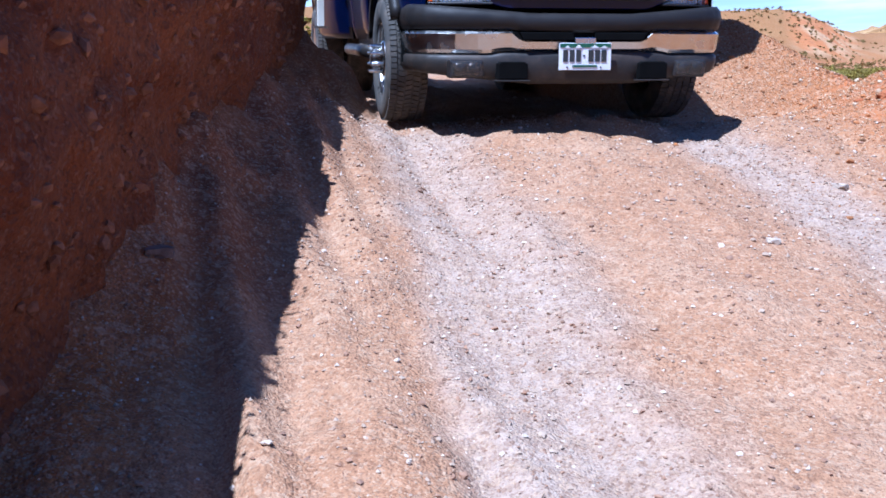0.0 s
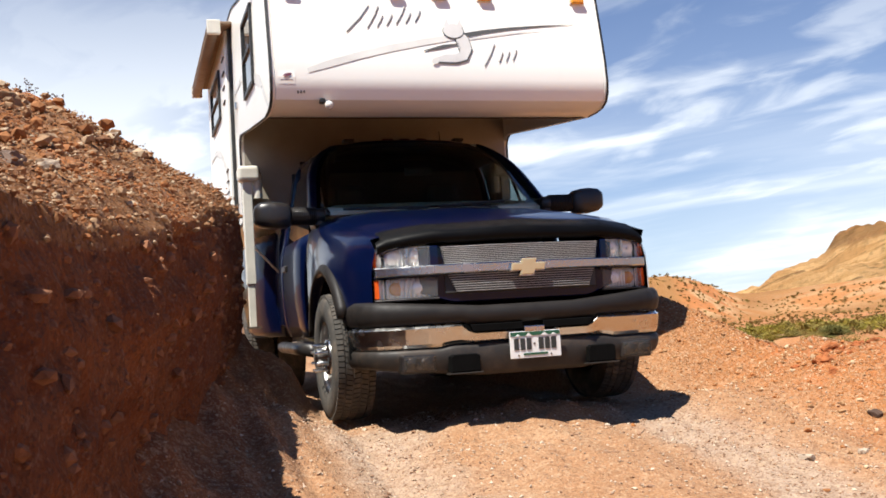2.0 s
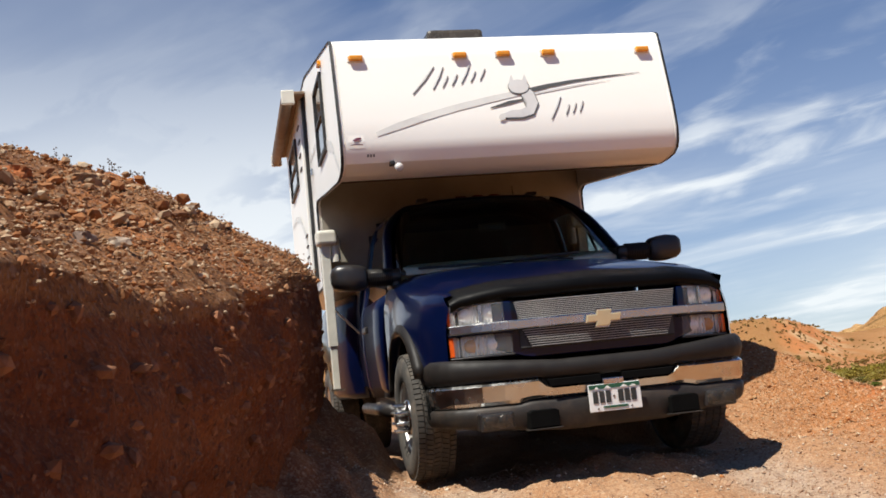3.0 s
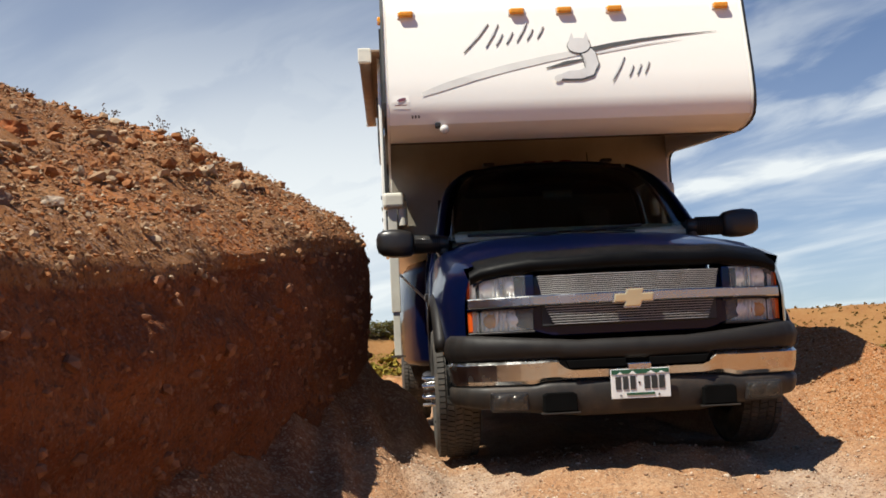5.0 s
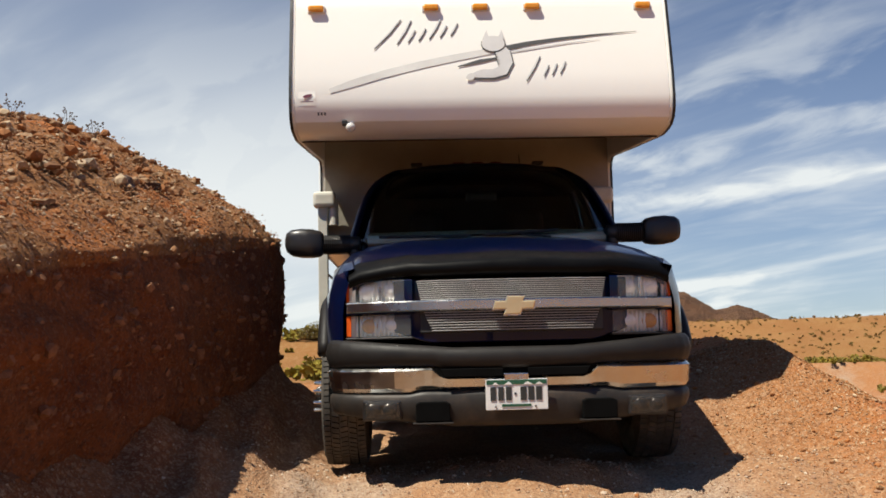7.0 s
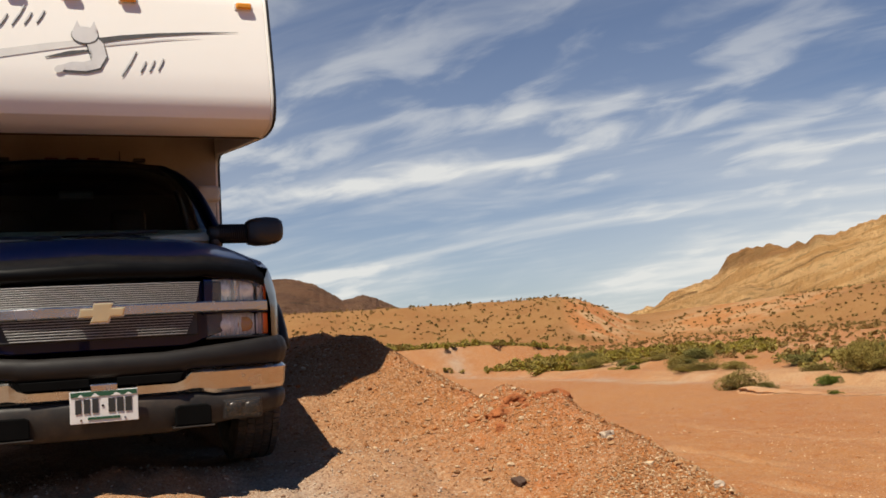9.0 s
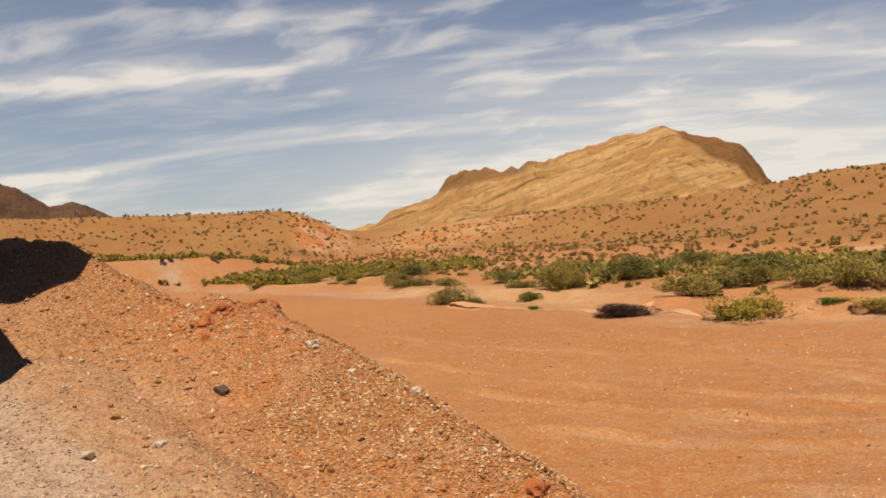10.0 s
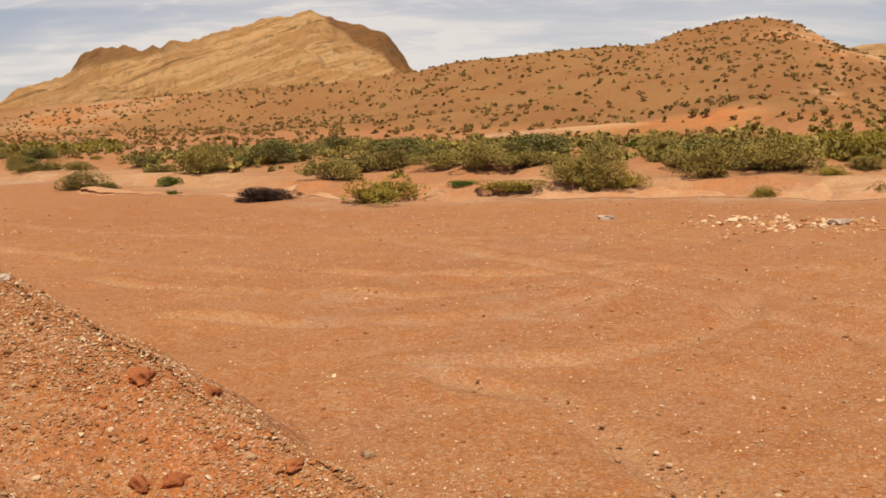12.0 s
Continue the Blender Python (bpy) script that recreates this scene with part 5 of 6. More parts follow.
    part("mud_flap", box(*sorted((s * 0.78, s * 1.16)), 4.93, 4.95, 0.12, 0.55), M_BLACK, truck)
part("bed_floor", box(-0.80, 0.80, 3.2, 5.85, 0.56, 0.62), M_STEEL, truck)
part("frame_rail", box(-0.48, -0.40, 0.35, 5.8, 0.42, 0.56), M_STEEL, truck)
part("frame_rail", box(0.40, 0.48, 0.35, 5.8, 0.42, 0.56), M_STEEL, truck)
part("front_axle", tube((-0.78, 1.0, 0.36), (0.78, 1.0, 0.36), 0.055), M_STEEL, truck)
part("rear_axle", tube((-0.95, 4.4, 0.39), (0.95, 4.4, 0.39), 0.06), M_STEEL, truck)
part("oil_pan", box(-0.20, 0.20, 0.9, 1.5, 0.34, 0.52, 0.04), M_STEEL, truck)
part("skid_plate", lofted([[(-0.5, 0.2, 0.36), (0.5, 0.2, 0.36), (0.5, 0.2, 0.42), (-0.5, 0.2, 0.42)], [(-0.5, 0.75, 0.30), (0.5, 0.75, 0.30), (0.5, 0.75, 0.34), (-0.5, 0.75, 0.34)]]), M_STEEL, truck)


# ------------------------------ wheels
def tyre_bm(r=0.40, w=0.25):
    h = w / 2
    prof = [(0.215, -h * 0.80), (0.235, -h * 0.98), (0.30, -h * 1.04), (0.355, -h * 1.0), (r - 0.022, -h * 0.86), (r - 0.012, -h * 0.55), (r - 0.010, 0),
            (r - 0.012, h * 0.55), (r - 0.022, h * 0.86), (0.355, h * 1.0), (0.30, h * 1.04), (0.235, h * 0.98), (0.215, h * 0.80), (0.215, -h * 0.80)]
    return turned(prof, (0, 0, 0), 48)


def tread_bm(r=0.40, w=0.25, n=74):
    bm = bmesh.new()
    for i in range(n):
        for row, x0 in enumerate((-0.47, -0.275, -0.085, 0.105, 0.295)):
            a = 2 * math.pi * (i + (0.5 if row % 2 else 0.0)) / n
            wx = 0.165
            da = 2 * math.pi / n * 0.43
            vs = []
            for rr, sh in ((r - 0.014, 1.0), (r - 0.003, 0.90)):
                for dx, sa in ((0, -1), (1, -1), (1, 1), (0, 1)):
                    x = (x0 + wx * (dx * sh + (1 - sh) / 2)) * w
                    if row in (0, 4):
                        rr2 = rr - 0.006 * (1 if (row == 0) == (dx == 0) else 0)
                    else:
                        rr2 = rr
                    an = a + sa * da * sh + (0.02 if row in (1, 3) else -0.02 if row == 2 else 0) * dx
                    vs.append(bm.verts.new((x, rr2 * math.cos(an), rr2 * math.sin(an))))
            for f in ((4, 5, 6, 7), (0, 1, 5, 4), (1, 2, 6, 5), (2, 3, 7, 6), (3, 0, 4, 7)):
                bm.faces.new([vs[j] for j in f])
    bmesh.ops.recalc_face_normals(bm, faces=bm.faces[:])
    return bm


def make_wheel(x, y, z, s, hub):
    """s: which way the outer face looks. hub: the long chrome front hub."""
    wheel = empty("wheel")
    wheel.parent = truck
    wheel.matrix_basis = pose(x, y, z, 0, 0, 0 if s > 0 else 180)
    tyre = part("tyre", tyre_bm(), M_RUBBER, wheel, "dusty all-terrain tyre", smooth=True)
    part("tread", tread_bm(), M_RUBBER, tyre)
    part("rim", turned([(0.222, -0.10), (0.215, 0.0), (0.205, 0.095), (0.222, 0.112), (0.226, 0.10), (0.20, 0.085), (0.185, 0.03), (0.13, -0.01 if not hub else 0.06), (0.0, -0.01 if not hub else 0.06)], (0, 0, 0), 40), M_RIM, wheel, smooth=True)
    if hub:
        part("hub", turned([(0.115, 0.05), (0.112, 0.105), (0.10, 0.115), (0.062, 0.12), (0.058, 0.17), (0.048, 0.185), (0.0, 0.185)], (0, 0, 0), 32), M_CHROME, wheel, "chrome hub", smooth=True)
        for k in range(8):
            a = 2 * math.pi * (k + 0.5) / 8
            part("lug_nut", tube((0.10, 0.085 * math.cos(a), 0.085 * math.sin(a)), (0.195, 0.085 * math.cos(a), 0.085 * math.sin(a)), 0.014, 0.009, 8), M_CHROME, wheel)
    return wheel


make_wheel(-0.895, 1.0, 0.392, -1, True)
make_wheel(0.865, 1.0, 0.392, 1, True)
for s in (-1, 1):
    make_wheel(s * 1.06, 4.40, 0.392, s, False)
    make_wheel(s * 0.77, 4.40, 0.392, s, False)

# ---------------------------------------------------------------- truck camper
camper = empty("truck_camper", TRUCK_POSE)
tagged(camper, "white cab-over truck camper with grey decals, sitting in the pickup bed", "camper")
CX, CH = -0.04, 1.205
FACE_Z = [2.025, 2.030, 2.045, 2.08, 2.135, 2.22, 2.37, 2.56, 2.82, 2.945, 2.965]
FACE_Y = [1.52, 1.38, 1.28, 1.215, 1.185, 1.175, 1.19, 1.225, 1.275, 1.305, 1.325]


def face_y(z):
    return float(np.interp(z, FACE_Z[1:], FACE_Y[1:]))


def shell_profile(low=None):
    """Side outline of the cab-over body: nose, roof, back, floor."""
    pts = [(y, z) for y, z in zip(FACE_Y, FACE_Z)]
    pts += [(1.37, 2.985), (3.35, 3.36), (3.50, 3.375), (5.90, 3.375), (5.93, 3.34), (5.93, 1.47), (3.27, 1.47), (3.25, 1.49)]
    return pts + (low or [(3.25, 2.12), (3.23, 2.165), (3.17, 2.195), (3.10, 2.195), (2.3, 2.105)])


shell = part("shell", prism(shell_profile([(3.25, 2.36), (3.22, 2.40), (3.15, 2.405), (2.4, 2.225)]), CX - CH + 0.03, CX + CH - 0.03, "x"), M_GEL, camper, "white gelcoat shell")
for s in (-1, 1):
    side = part("side_wall", prism(shell_profile(), *sorted((CX + s * (CH - 0.0305), CX + s * CH)), "x", 0.010, 3), M_GEL, camper)
    side.data.shade_smooth()
    side.data.set_sharp_from_angle(angle=radians(32))
shell.data.shade_smooth()
shell.data.set_sharp_from_angle(angle=radians(32))
# dark sheet over the white underside: the overhang's shade put into colour
M_UNDER_SHADE = dusty("shade_toned_underside", (0.055, 0.042, 0.032), 0.75, 0.1)
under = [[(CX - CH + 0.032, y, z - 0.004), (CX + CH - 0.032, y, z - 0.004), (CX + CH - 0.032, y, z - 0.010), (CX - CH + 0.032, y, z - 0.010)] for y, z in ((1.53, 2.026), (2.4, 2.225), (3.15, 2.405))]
part("underside_panel", lofted(under), M_UNDER_SHADE, camper, "cab-over underside, coloured dark for its shade")
# tan wall, coloured darker than its own tone for shade under the overhang
M_FRONT_SHADE = plain("shade_toned_tan_wall", (0.32, 0.285, 0.23), 0.55, 0, 0.08, 3.0)
part("front_wall", box(CX - CH + 0.032, CX + CH - 0.032, 3.236, 3.249, 1.475, 2.39), M_FRONT_SHADE, camper, "tan front wall behind the cab, darkened for shade")
part("floor_box", box(-0.62, 0.58, 3.27, 5.9, 0.63, 1.48), M_GEL, camper)


def edge_moulding(s):
    """The dark bead along the shell's side edges."""
    out = shell_profile()
    x = CX + s * (CH + 0.001)
    secs = []
    cy, cz = 3.4, 2.5
    for y, z in out + out[:1]:
        d = Vector((cy - y, cz - z)).normalized() * 0.007
        secs.append([(x - s * 0.012, y - d.x, z - d.y), (x + s * 0.006, y - d.x * 0.6, z - d.y * 0.6), (x + s * 0.006, y + d.x * 1.4, z + d.y * 1.4), (x - s * 0.004, y + d.x * 1.8, z + d.y * 1.8)])
    return lofted(secs, False)


for s in (-1, 1):
    part("edge_moulding", edge_moulding(s), M_TRIM, camper, "black bead along the shell edge")


def on_face(outline, proud, material, name="decal", label=""):
    """A thin film with the given x, z outline, lying on the nose."""
    bm = bmesh.new()
    f = bm.faces.new([bm.verts.new((x, 0, z + 0.032)) for x, z in outline])
    bmesh.ops.triangulate(bm, faces=[f])
    for _ in range(2):
        long_e = [e for e in bm.edges if e.calc_length() > 0.06]
        if long_e:
            bmesh.ops.subdivide_edges(bm, edges=long_e, cuts=1)
            bmesh.ops.triangulate(bm, faces=bm.faces[:])
    for v in bm.verts:
        v.co.y = face_y(v.co.z) - proud
    if bm.faces:
        bm.normal_update()
        if sum(f.normal.y * f.calc_area() for f in bm.faces) > 0:
            bmesh.ops.reverse_faces(bm, faces=bm.faces[:])
    return part(name, bm, material, camper, label)


def band_outline(points, widths):
    up, dn = [], []
    for i, (x, z) in enumerate(points):
        a, b = points[max(0, i - 1)], points[min(len(points) - 1, i + 1)]
        t = Vector((b[0] - a[0], b[1] - a[1])).normalized()
        n = Vector((-t.y, t.x)) * widths[i] / 2
        up.append((x + n.x, z + n.y))
        dn.append((x - n.x, z - n.y))
    return up + dn[::-1]


sw = [(-1.00, 2.235), (-0.85, 2.285), (-0.65, 2.345), (-0.42, 2.402), (-0.18, 2.452), (0.02, 2.488)]
on_face(band_outline(sw, [0.03, 0.048, 0.050, 0.050, 0.046, 0.040]), 0.004, M_DECAL_P, "swoosh_decal", "pale grey swoosh")
sw2 = [(0.08, 2.50), (0.25, 2.535), (0.45, 2.565), (0.70, 2.592), (0.96, 2.612)]
on_face(band_outline(sw2, [0.036, 0.030, 0.022, 0.012, 0.002]), 0.004, M_DECAL_D, "swoosh_decal")
on_face(band_outline([(0.12, 2.475), (0.30, 2.505), (0.50, 2.535), (0.72, 2.56)], [0.012, 0.014, 0.010, 0.002]), 0.004, M_DECAL, "swoosh_decal")
on_face(band_outline([(-0.19, 2.385), (-0.05, 2.420), (0.06, 2.440)], [0.008, 0.026, 0.012]), 0.005, M_DECAL_D, "swoosh_decal")


def ellipse(cx, cz, rx, rz, turn=0.0, n=22):
    c, s_ = math.cos(turn), math.sin(turn)
    return [(cx + rx * math.cos(a) * c - rz * math.sin(a) * s_, cz + rx * math.cos(a) * s_ + rz * math.sin(a) * c) for a in np.linspace(0, 2 * math.pi, n, endpoint=False)]


# the maker's emblem and lettering, as plain shapes in their greys
body_curve = [(-0.10, 2.325), (-0.04, 2.335), (0.03, 2.335), (0.09, 2.355), (0.115, 2.41), (0.10, 2.47), (0.07, 2.51)]
wid = [0.030, 0.055, 0.058, 0.070, 0.080, 0.085, 0.07]
on_face(band_outline([(x + 0.002, z - 0.008) for x, z in body_curve], [w + 0.012 for w in wid]), 0.0055, M_DECAL_D, "emblem_shadow")
on_face(band_outline(body_curve, wid), 0.0075, M_DECAL, "emblem", "plain grey curled emblem")
on_face(ellipse(0.036, 2.534, 0.079, 0.057), 0.0085, M_DECAL_D, "emblem_shadow")
on_face(ellipse(0.035, 2.538, 0.074, 0.053), 0.0105, M_DECAL, "emblem")
for ex in (-0.01, 0.085):
    on_face([(ex - 0.022, 2.57), (ex + 0.022, 2.57), (ex + 0.006, 2.632)], 0.0095, M_DECAL, "emblem")
on_face(ellipse(-0.115, 2.315, 0.030, 0.022, 0.5), 0.010, M_DECAL_P, "emblem")


def script_bars(x0, z0, heights, pitch, rise, slant):
    """Lettering too stylised to set: leaning strokes with a dark edge."""
    for k, h in enumerate(heights):
        x, z = x0 + k * pitch, z0 + k * rise
        for dx, dz, proud, mt, grow in ((0.004, -0.005, 0.005, M_DECAL_D, 0.002), (0, 0, 0.007, M_DECAL, 0.0)):
            pts = [(x + dx, z + dz), (x + dx + slant * h * 0.6, z + dz + h * 0.55), (x + dx + slant * h, z + dz + h)]
            on_face(band_outline(pts, [0.006 + grow, 0.011 + grow, 0.007 + grow]), proud, mt, "script_stroke")


script_bars(-0.72, 2.515, [0.20], 0.12, 0.0, 0.85)
script_bars(-0.575, 2.545, [0.165, 0.085, 0.085, 0.135, 0.08, 0.085], 0.068, 0.011, 0.55)
script_bars(0.235, 2.285, [0.165], 0.10, 0.0, 0.55)
script_bars(0.345, 2.315, [0.075, 0.075, 0.08], 0.052, 0.008, 0.45)
# dealer sticker and small marks near the corner
on_face([(-1.195, 2.145), (-1.085, 2.145), (-1.085, 2.235), (-1.195, 2.235)], 0.0015, M_GEL, "sticker")
on_face(ellipse(-1.135, 2.205, 0.030, 0.010, 0.25), 0.006, M_DECAL_R, "sticker_mark")
on_face([(-1.180, 2.166), (-1.100, 2.166), (-1.100, 2.172), (-1.180, 2.172)], 0.006, M_DECAL_R, "sticker_mark")
for k in range(3):
    on_face([(-1.075 + 0.020 * k, 2.085), (-1.064 + 0.020 * k, 2.085), (-1.064 + 0.020 * k, 2.102), (-1.075 + 0.020 * k, 2.102)], 0.004, M_DECAL_D, "small_mark")

for x in (-1.085, -0.355, -0.04, 0.292, 1.005):
    lamp = empty("marker_lamp")
    lamp.parent = camper
    y = face_y(2.822)
    part("lamp_base", box(x - 0.056, x + 0.056, y - 0.012, y + 0.004, 2.797, 2.847, 0.006), M_WHITE_P, lamp)
    part("lens", box(x - 0.050, x + 0.050, y - 0.040, y - 0.010, 2.801, 2.843, 0.012), M_AMBER, lamp, "amber marker lens")
# nose lamp under the bulge
nl = empty("nose_lamp")
nl.parent = camper
bm = bmesh.new()
bmesh.ops.create_uvsphere(bm, u_segments=16, v_segments=10, radius=0.030, matrix=pose(-0.87, 1.175, 2.035))
part("globe", bm, M_WHITE_P, nl, "white round globe", smooth=True)
part("lamp_base", box(-0.925, -0.893, 1.18, 1.24, 2.055, 2.085, 0.006), M_TRIM, nl)
part("lamp_neck", tube((-0.87, 1.18, 2.04), (-0.87, 1.23, 2.075), 0.014, seg=8), M_WHITE_P, nl)
# roof vent lid
vent = empty("roof_vent")
vent.parent = camper
part("lid", box(-0.39, 0.06, 2.05, 2.55, 3.13, 3.30, 0.03), M_SMOKE, vent, "smoked roof-vent cover")
part("vent_curb", box(-0.36, 0.03, 2.08, 2.60, 3.08, 3.14), M_WHITE_P, vent)
part("air_conditioner", box(-0.40, 0.30, 3.9, 4.9, 3.37, 3.60, 0.08, 3), M_WHITE_P, camper)


def side_window(s, y0, y1, z0, z1, x_face):
    w = empty("side_window")
    w.parent = camper
    a = x_face + s * 0.012
    part("pane", box(*sorted((x_face + s * 0.003, x_face + s * 0.008)), y0 + 0.02, y1 - 0.02, z0 + 0.02, z1 - 0.02), M_WIN, w, "dark window pane")
    for (ya, yb, za, zb) in ((y0, y1, z0, z0 + 0.03), (y0, y1, z1 - 0.03, z1), (y0, y0 + 0.03, z0 + 0.03, z1 - 0.03), (y1 - 0.03, y1, z0 + 0.03, z1 - 0.03), (y0 + 0.03, y1 - 0.03, (z0 + z1) / 2 - 0.012, (z0 + z1) / 2 + 0.012)):
        part("frame_bar", box(*sorted((x_face, x_face + s * 0.022)), ya, yb, za, zb), M_TRIM, w)
    return w


XL, XR = CX - CH, CX + CH
side_window(-1, 2.02, 2.62, 2.38, 2.98, XL)
side_window(1, 2.02, 2.62, 2.38, 2.98, XR)
# slide-out room on the near side, with its own window and seal
slide = empty("slide_out")
slide.parent = camper
part("slide_wall", box(XL - 0.055, XL - 0.002, 3.64, 5.72, 1.62, 3.26, 0.012), M_GEL, slide)
part("slide_seal", box(XL - 0.030, XL + 0.001, 3.58, 3.64, 1.58, 3.30), M_TRIM, slide)
side_window(-1, 4.22, 5.20, 2.56, 3.02, XL - 0.055)
for k in range(4):
    part("vent_louvre", box(XL - 0.066, XL - 0.054, 3.74, 3.92, 2.62 + 0.13 * k, 2.635 + 0.13 * k), M_TRIM, slide)
    part("vent_louvre", box(XL - 0.066, XL - 0.054, 3.74, 3.90, 1.70 + 0.10 * k, 1.712 + 0.10 * k), M_TRIM, slide)


def on_side(outline, x, material):
    """A film on the side wall; the outline is in y, z."""
    bm = bmesh.new()
    bm.faces.new([bm.verts.new((x, y, z)) for y, z in outline])
    bmesh.ops.recalc_face_normals(bm, faces=bm.faces[:])
    return part("side_decal", bm, material, camper, "grey side stripe")


on_side(band_outline([(3.50, 2.62), (2.9, 2.62), (2.3, 2.50), (1.7, 2.32), (1.32, 2.05)], [0.03, 0.05, 0.07, 0.08, 0.03]), XL - 0.004, M_DECAL_P)
on_side(band_outline([(5.6, 2.35), (5.0, 2.36), (4.4, 2.25), (3.9, 2.02), (3.7, 1.7)], [0.02, 0.05, 0.07, 0.08, 0.03]), XL - 0.060, M_DECAL_P)
part("side_marker_lamp", box(XL - 0.03, XL, 1.95, 2.04, 3.01, 3.05, 0.008), M_AMBER, camper)
part("door_latch", box(XL - 0.02, XL, 3.30, 3.36, 2.46, 2.52, 0.005), M_CHROME, camper)

awning = empty("awning")
awning.parent = camper
part("awning_roll", tube((XL - 0.16, 3.45, 3.19), (XL - 0.16, 5.95, 3.19), 0.050, seg=16), M_AWN, awning, "rolled brown awning", smooth=True)
part("awning_cover", box(XL - 0.205, XL, 3.45, 5.95, 3.235, 3.262, 0.008), M_AWN, awning)
for ya in (3.42, 5.93):
    part("awning_end", box(XL - 0.215, XL - 0.10, ya, ya + 0.05, 3.14, 3.27, 0.012), M_CREAM, awning)

# landing jacks at the front corners
for s in (-1, 1):
    jack = empty("landing_jack")
    jack.parent = camper
    xj = CX + s * (CH - 0.005) if s < 0 else CX + s * (CH - 0.09)
    xo = xj - s * 0.02
    part("jack_tube", box(xo - 0.038, xo + 0.038, 3.06, 3.135, 0.95, 1.84, 0.006), M_CREAM, jack, "cream square jack tube")
    part("jack_leg", box(xo - 0.028, xo + 0.028, 3.07, 3.125, 0.60, 0.96, 0.004), M_CREAM, jack)
    part("jack_foot", box(xo - 0.06, xo + 0.06, 3.03, 3.165, 0.585, 0.60), M_STEEL, jack)
    part("gear_head", box(xo - 0.075 - (0.03 if s > 0 else 0), xo + 0.075 + (0.03 if s < 0 else 0), 3.02, 3.17, 1.80, 1.93, 0.03, 3), M_CREAM, jack, "cream gear housing")
    part("motor", tube((xo - s * 0.085, 3.09, 1.66), (xo - s * 0.085, 3.09, 1.86), 0.040, seg=16), M_CREAM, jack)
    part("bracket", box(*sorted((xo - s * 0.03, xo + s * 0.03)), 3.135, 3.26, 1.40, 1.80), M_CREAM, jack)
    part("brace", tube((xo, 3.10, 1.30), (xj - s * 0.34, 3.3, 0.98), 0.010, seg=8), M_CREAM, jack)

# ---------------------------------------------------------------- plants
def leaf_material(name, a, b, c):
    m = Mat(name)
    r = m.island()
    col = m.mix(m.rng(r, 0.0, 0.6), a, b)
    col = m.mix(m.rng(r, 0.75, 1.0), col, c)
    col = m.mix(m.math("MULTIPLY", m.rand(), 0.35), col, m.mix(1.0, col, (0.75, 0.7, 0.5), "MULTIPLY"))
    m.set(color=col, rough=0.8, spec=0.15)
    return m.m


LEAF = {
    "G": leaf_material("green_leaves", (0.115, 0.155, 0.022), (0.075, 0.112, 0.016), (0.19, 0.20, 0.042)),
    "g": leaf_material("olive_leaves", (0.19, 0.175, 0.055), (0.13, 0.125, 0.038), (0.26, 0.22, 0.08)),
    "o": leaf_material("dry_olive_leaves", (0.25, 0.190, 0.060), (0.175, 0.140, 0.042), (0.29, 0.215, 0.075)),
    "y": leaf_material("yellow_green_leaves", (0.30, 0.232, 0.040), (0.22, 0.178, 0.030), (0.36, 0.27, 0.06)),
    "s": leaf_material("sage_leaves", (0.30, 0.235, 0.062), (0.215, 0.170, 0.045), (0.38, 0.29, 0.095)),
    "h": leaf_material("brown_olive_leaves", (0.33, 0.205, 0.075), (0.25, 0.155, 0.056), (0.38, 0.24, 0.095)),
    "k": leaf_material("dull_green_leaves", (0.26, 0.180, 0.058), (0.19, 0.135, 0.044), (0.31, 0.21, 0.075)),
    "d": leaf_material("dead_twigs", (0.075, 0.040, 0.028), (0.045, 0.026, 0.020), (0.12, 0.07, 0.045)),
}
M_TWIG = plain("grey_twig_bark", (0.13, 0.095, 0.07), 0.9)


def quads_mesh(centres, ways, ups, length, width):
    """Small leaf blades: a slim four-cornered blade each, folded at no cost."""
    n = len(centres)
    side = np.cross(ways, ups)
    side /= np.linalg.norm(side, axis=1, keepdims=True) + 1e-9
    a = centres - ways * length[:, None] * 0.5
    b = centres + ways * length[:, None] * 0.5
    mid = centres + np.cross(side, ways) * length[:, None] * 0.12
    v = np.stack([a, mid + side * width[:, None] * 0.5, b, mid - side * width[:, None] * 0.5], 1).reshape(-1, 3)
    f = np.arange(n * 4).reshape(-1, 4)
    return v, f


def crown_points(n, lumps, flat, r):
    """Leaf places in a few overlapping lumps, thick towards the outside."""
    cs = r.normal(size=(lumps, 3)) * (0.24, 0.24, 0.14) + (0, 0, 0.34)
    rad = r.uniform(0.16, 0.34, lumps)
    k = r.integers(0, lumps, n)
    d = r.normal(size=(n, 3))
    d /= np.linalg.norm(d, axis=1, keepdims=True)
    p = cs[k] + d * (rad[k] * r.uniform(0.55, 1.05, n) ** 0.6)[:, None]
    p[:, 2] = np.where(p[:, 2] < 0.02, 0.02 + r.uniform(0, 0.22, n), p[:, 2]) * flat
    return p, d


def make_bush(kind, seed, n=900, lumps=18, leaf=0.052):
    r = np.random.default_rng(seed)
    bush = empty("desert_bush")
    p, d = crown_points(n, lumps, 1.0, r)
    ways = d + r.normal(size=d.shape) * 0.6 + (0, 0, 0.5)
    ways /= np.linalg.norm(ways, axis=1, keepdims=True)
    ups = r.normal(size=d.shape)
    ln = r.uniform(0.6, 1.5, n) * leaf * (2.2 if kind == "d" else 1.0)
    v, f = quads_mesh(p, ways, ups, ln, ln * (0.14 if kind == "d" else 0.42))
    mesh_from("foliage", v, f, LEAF[kind], bush, smooth=False)
    bm = bmesh.new()
    for i in range(9):
        q = p[r.integers(0, n)]
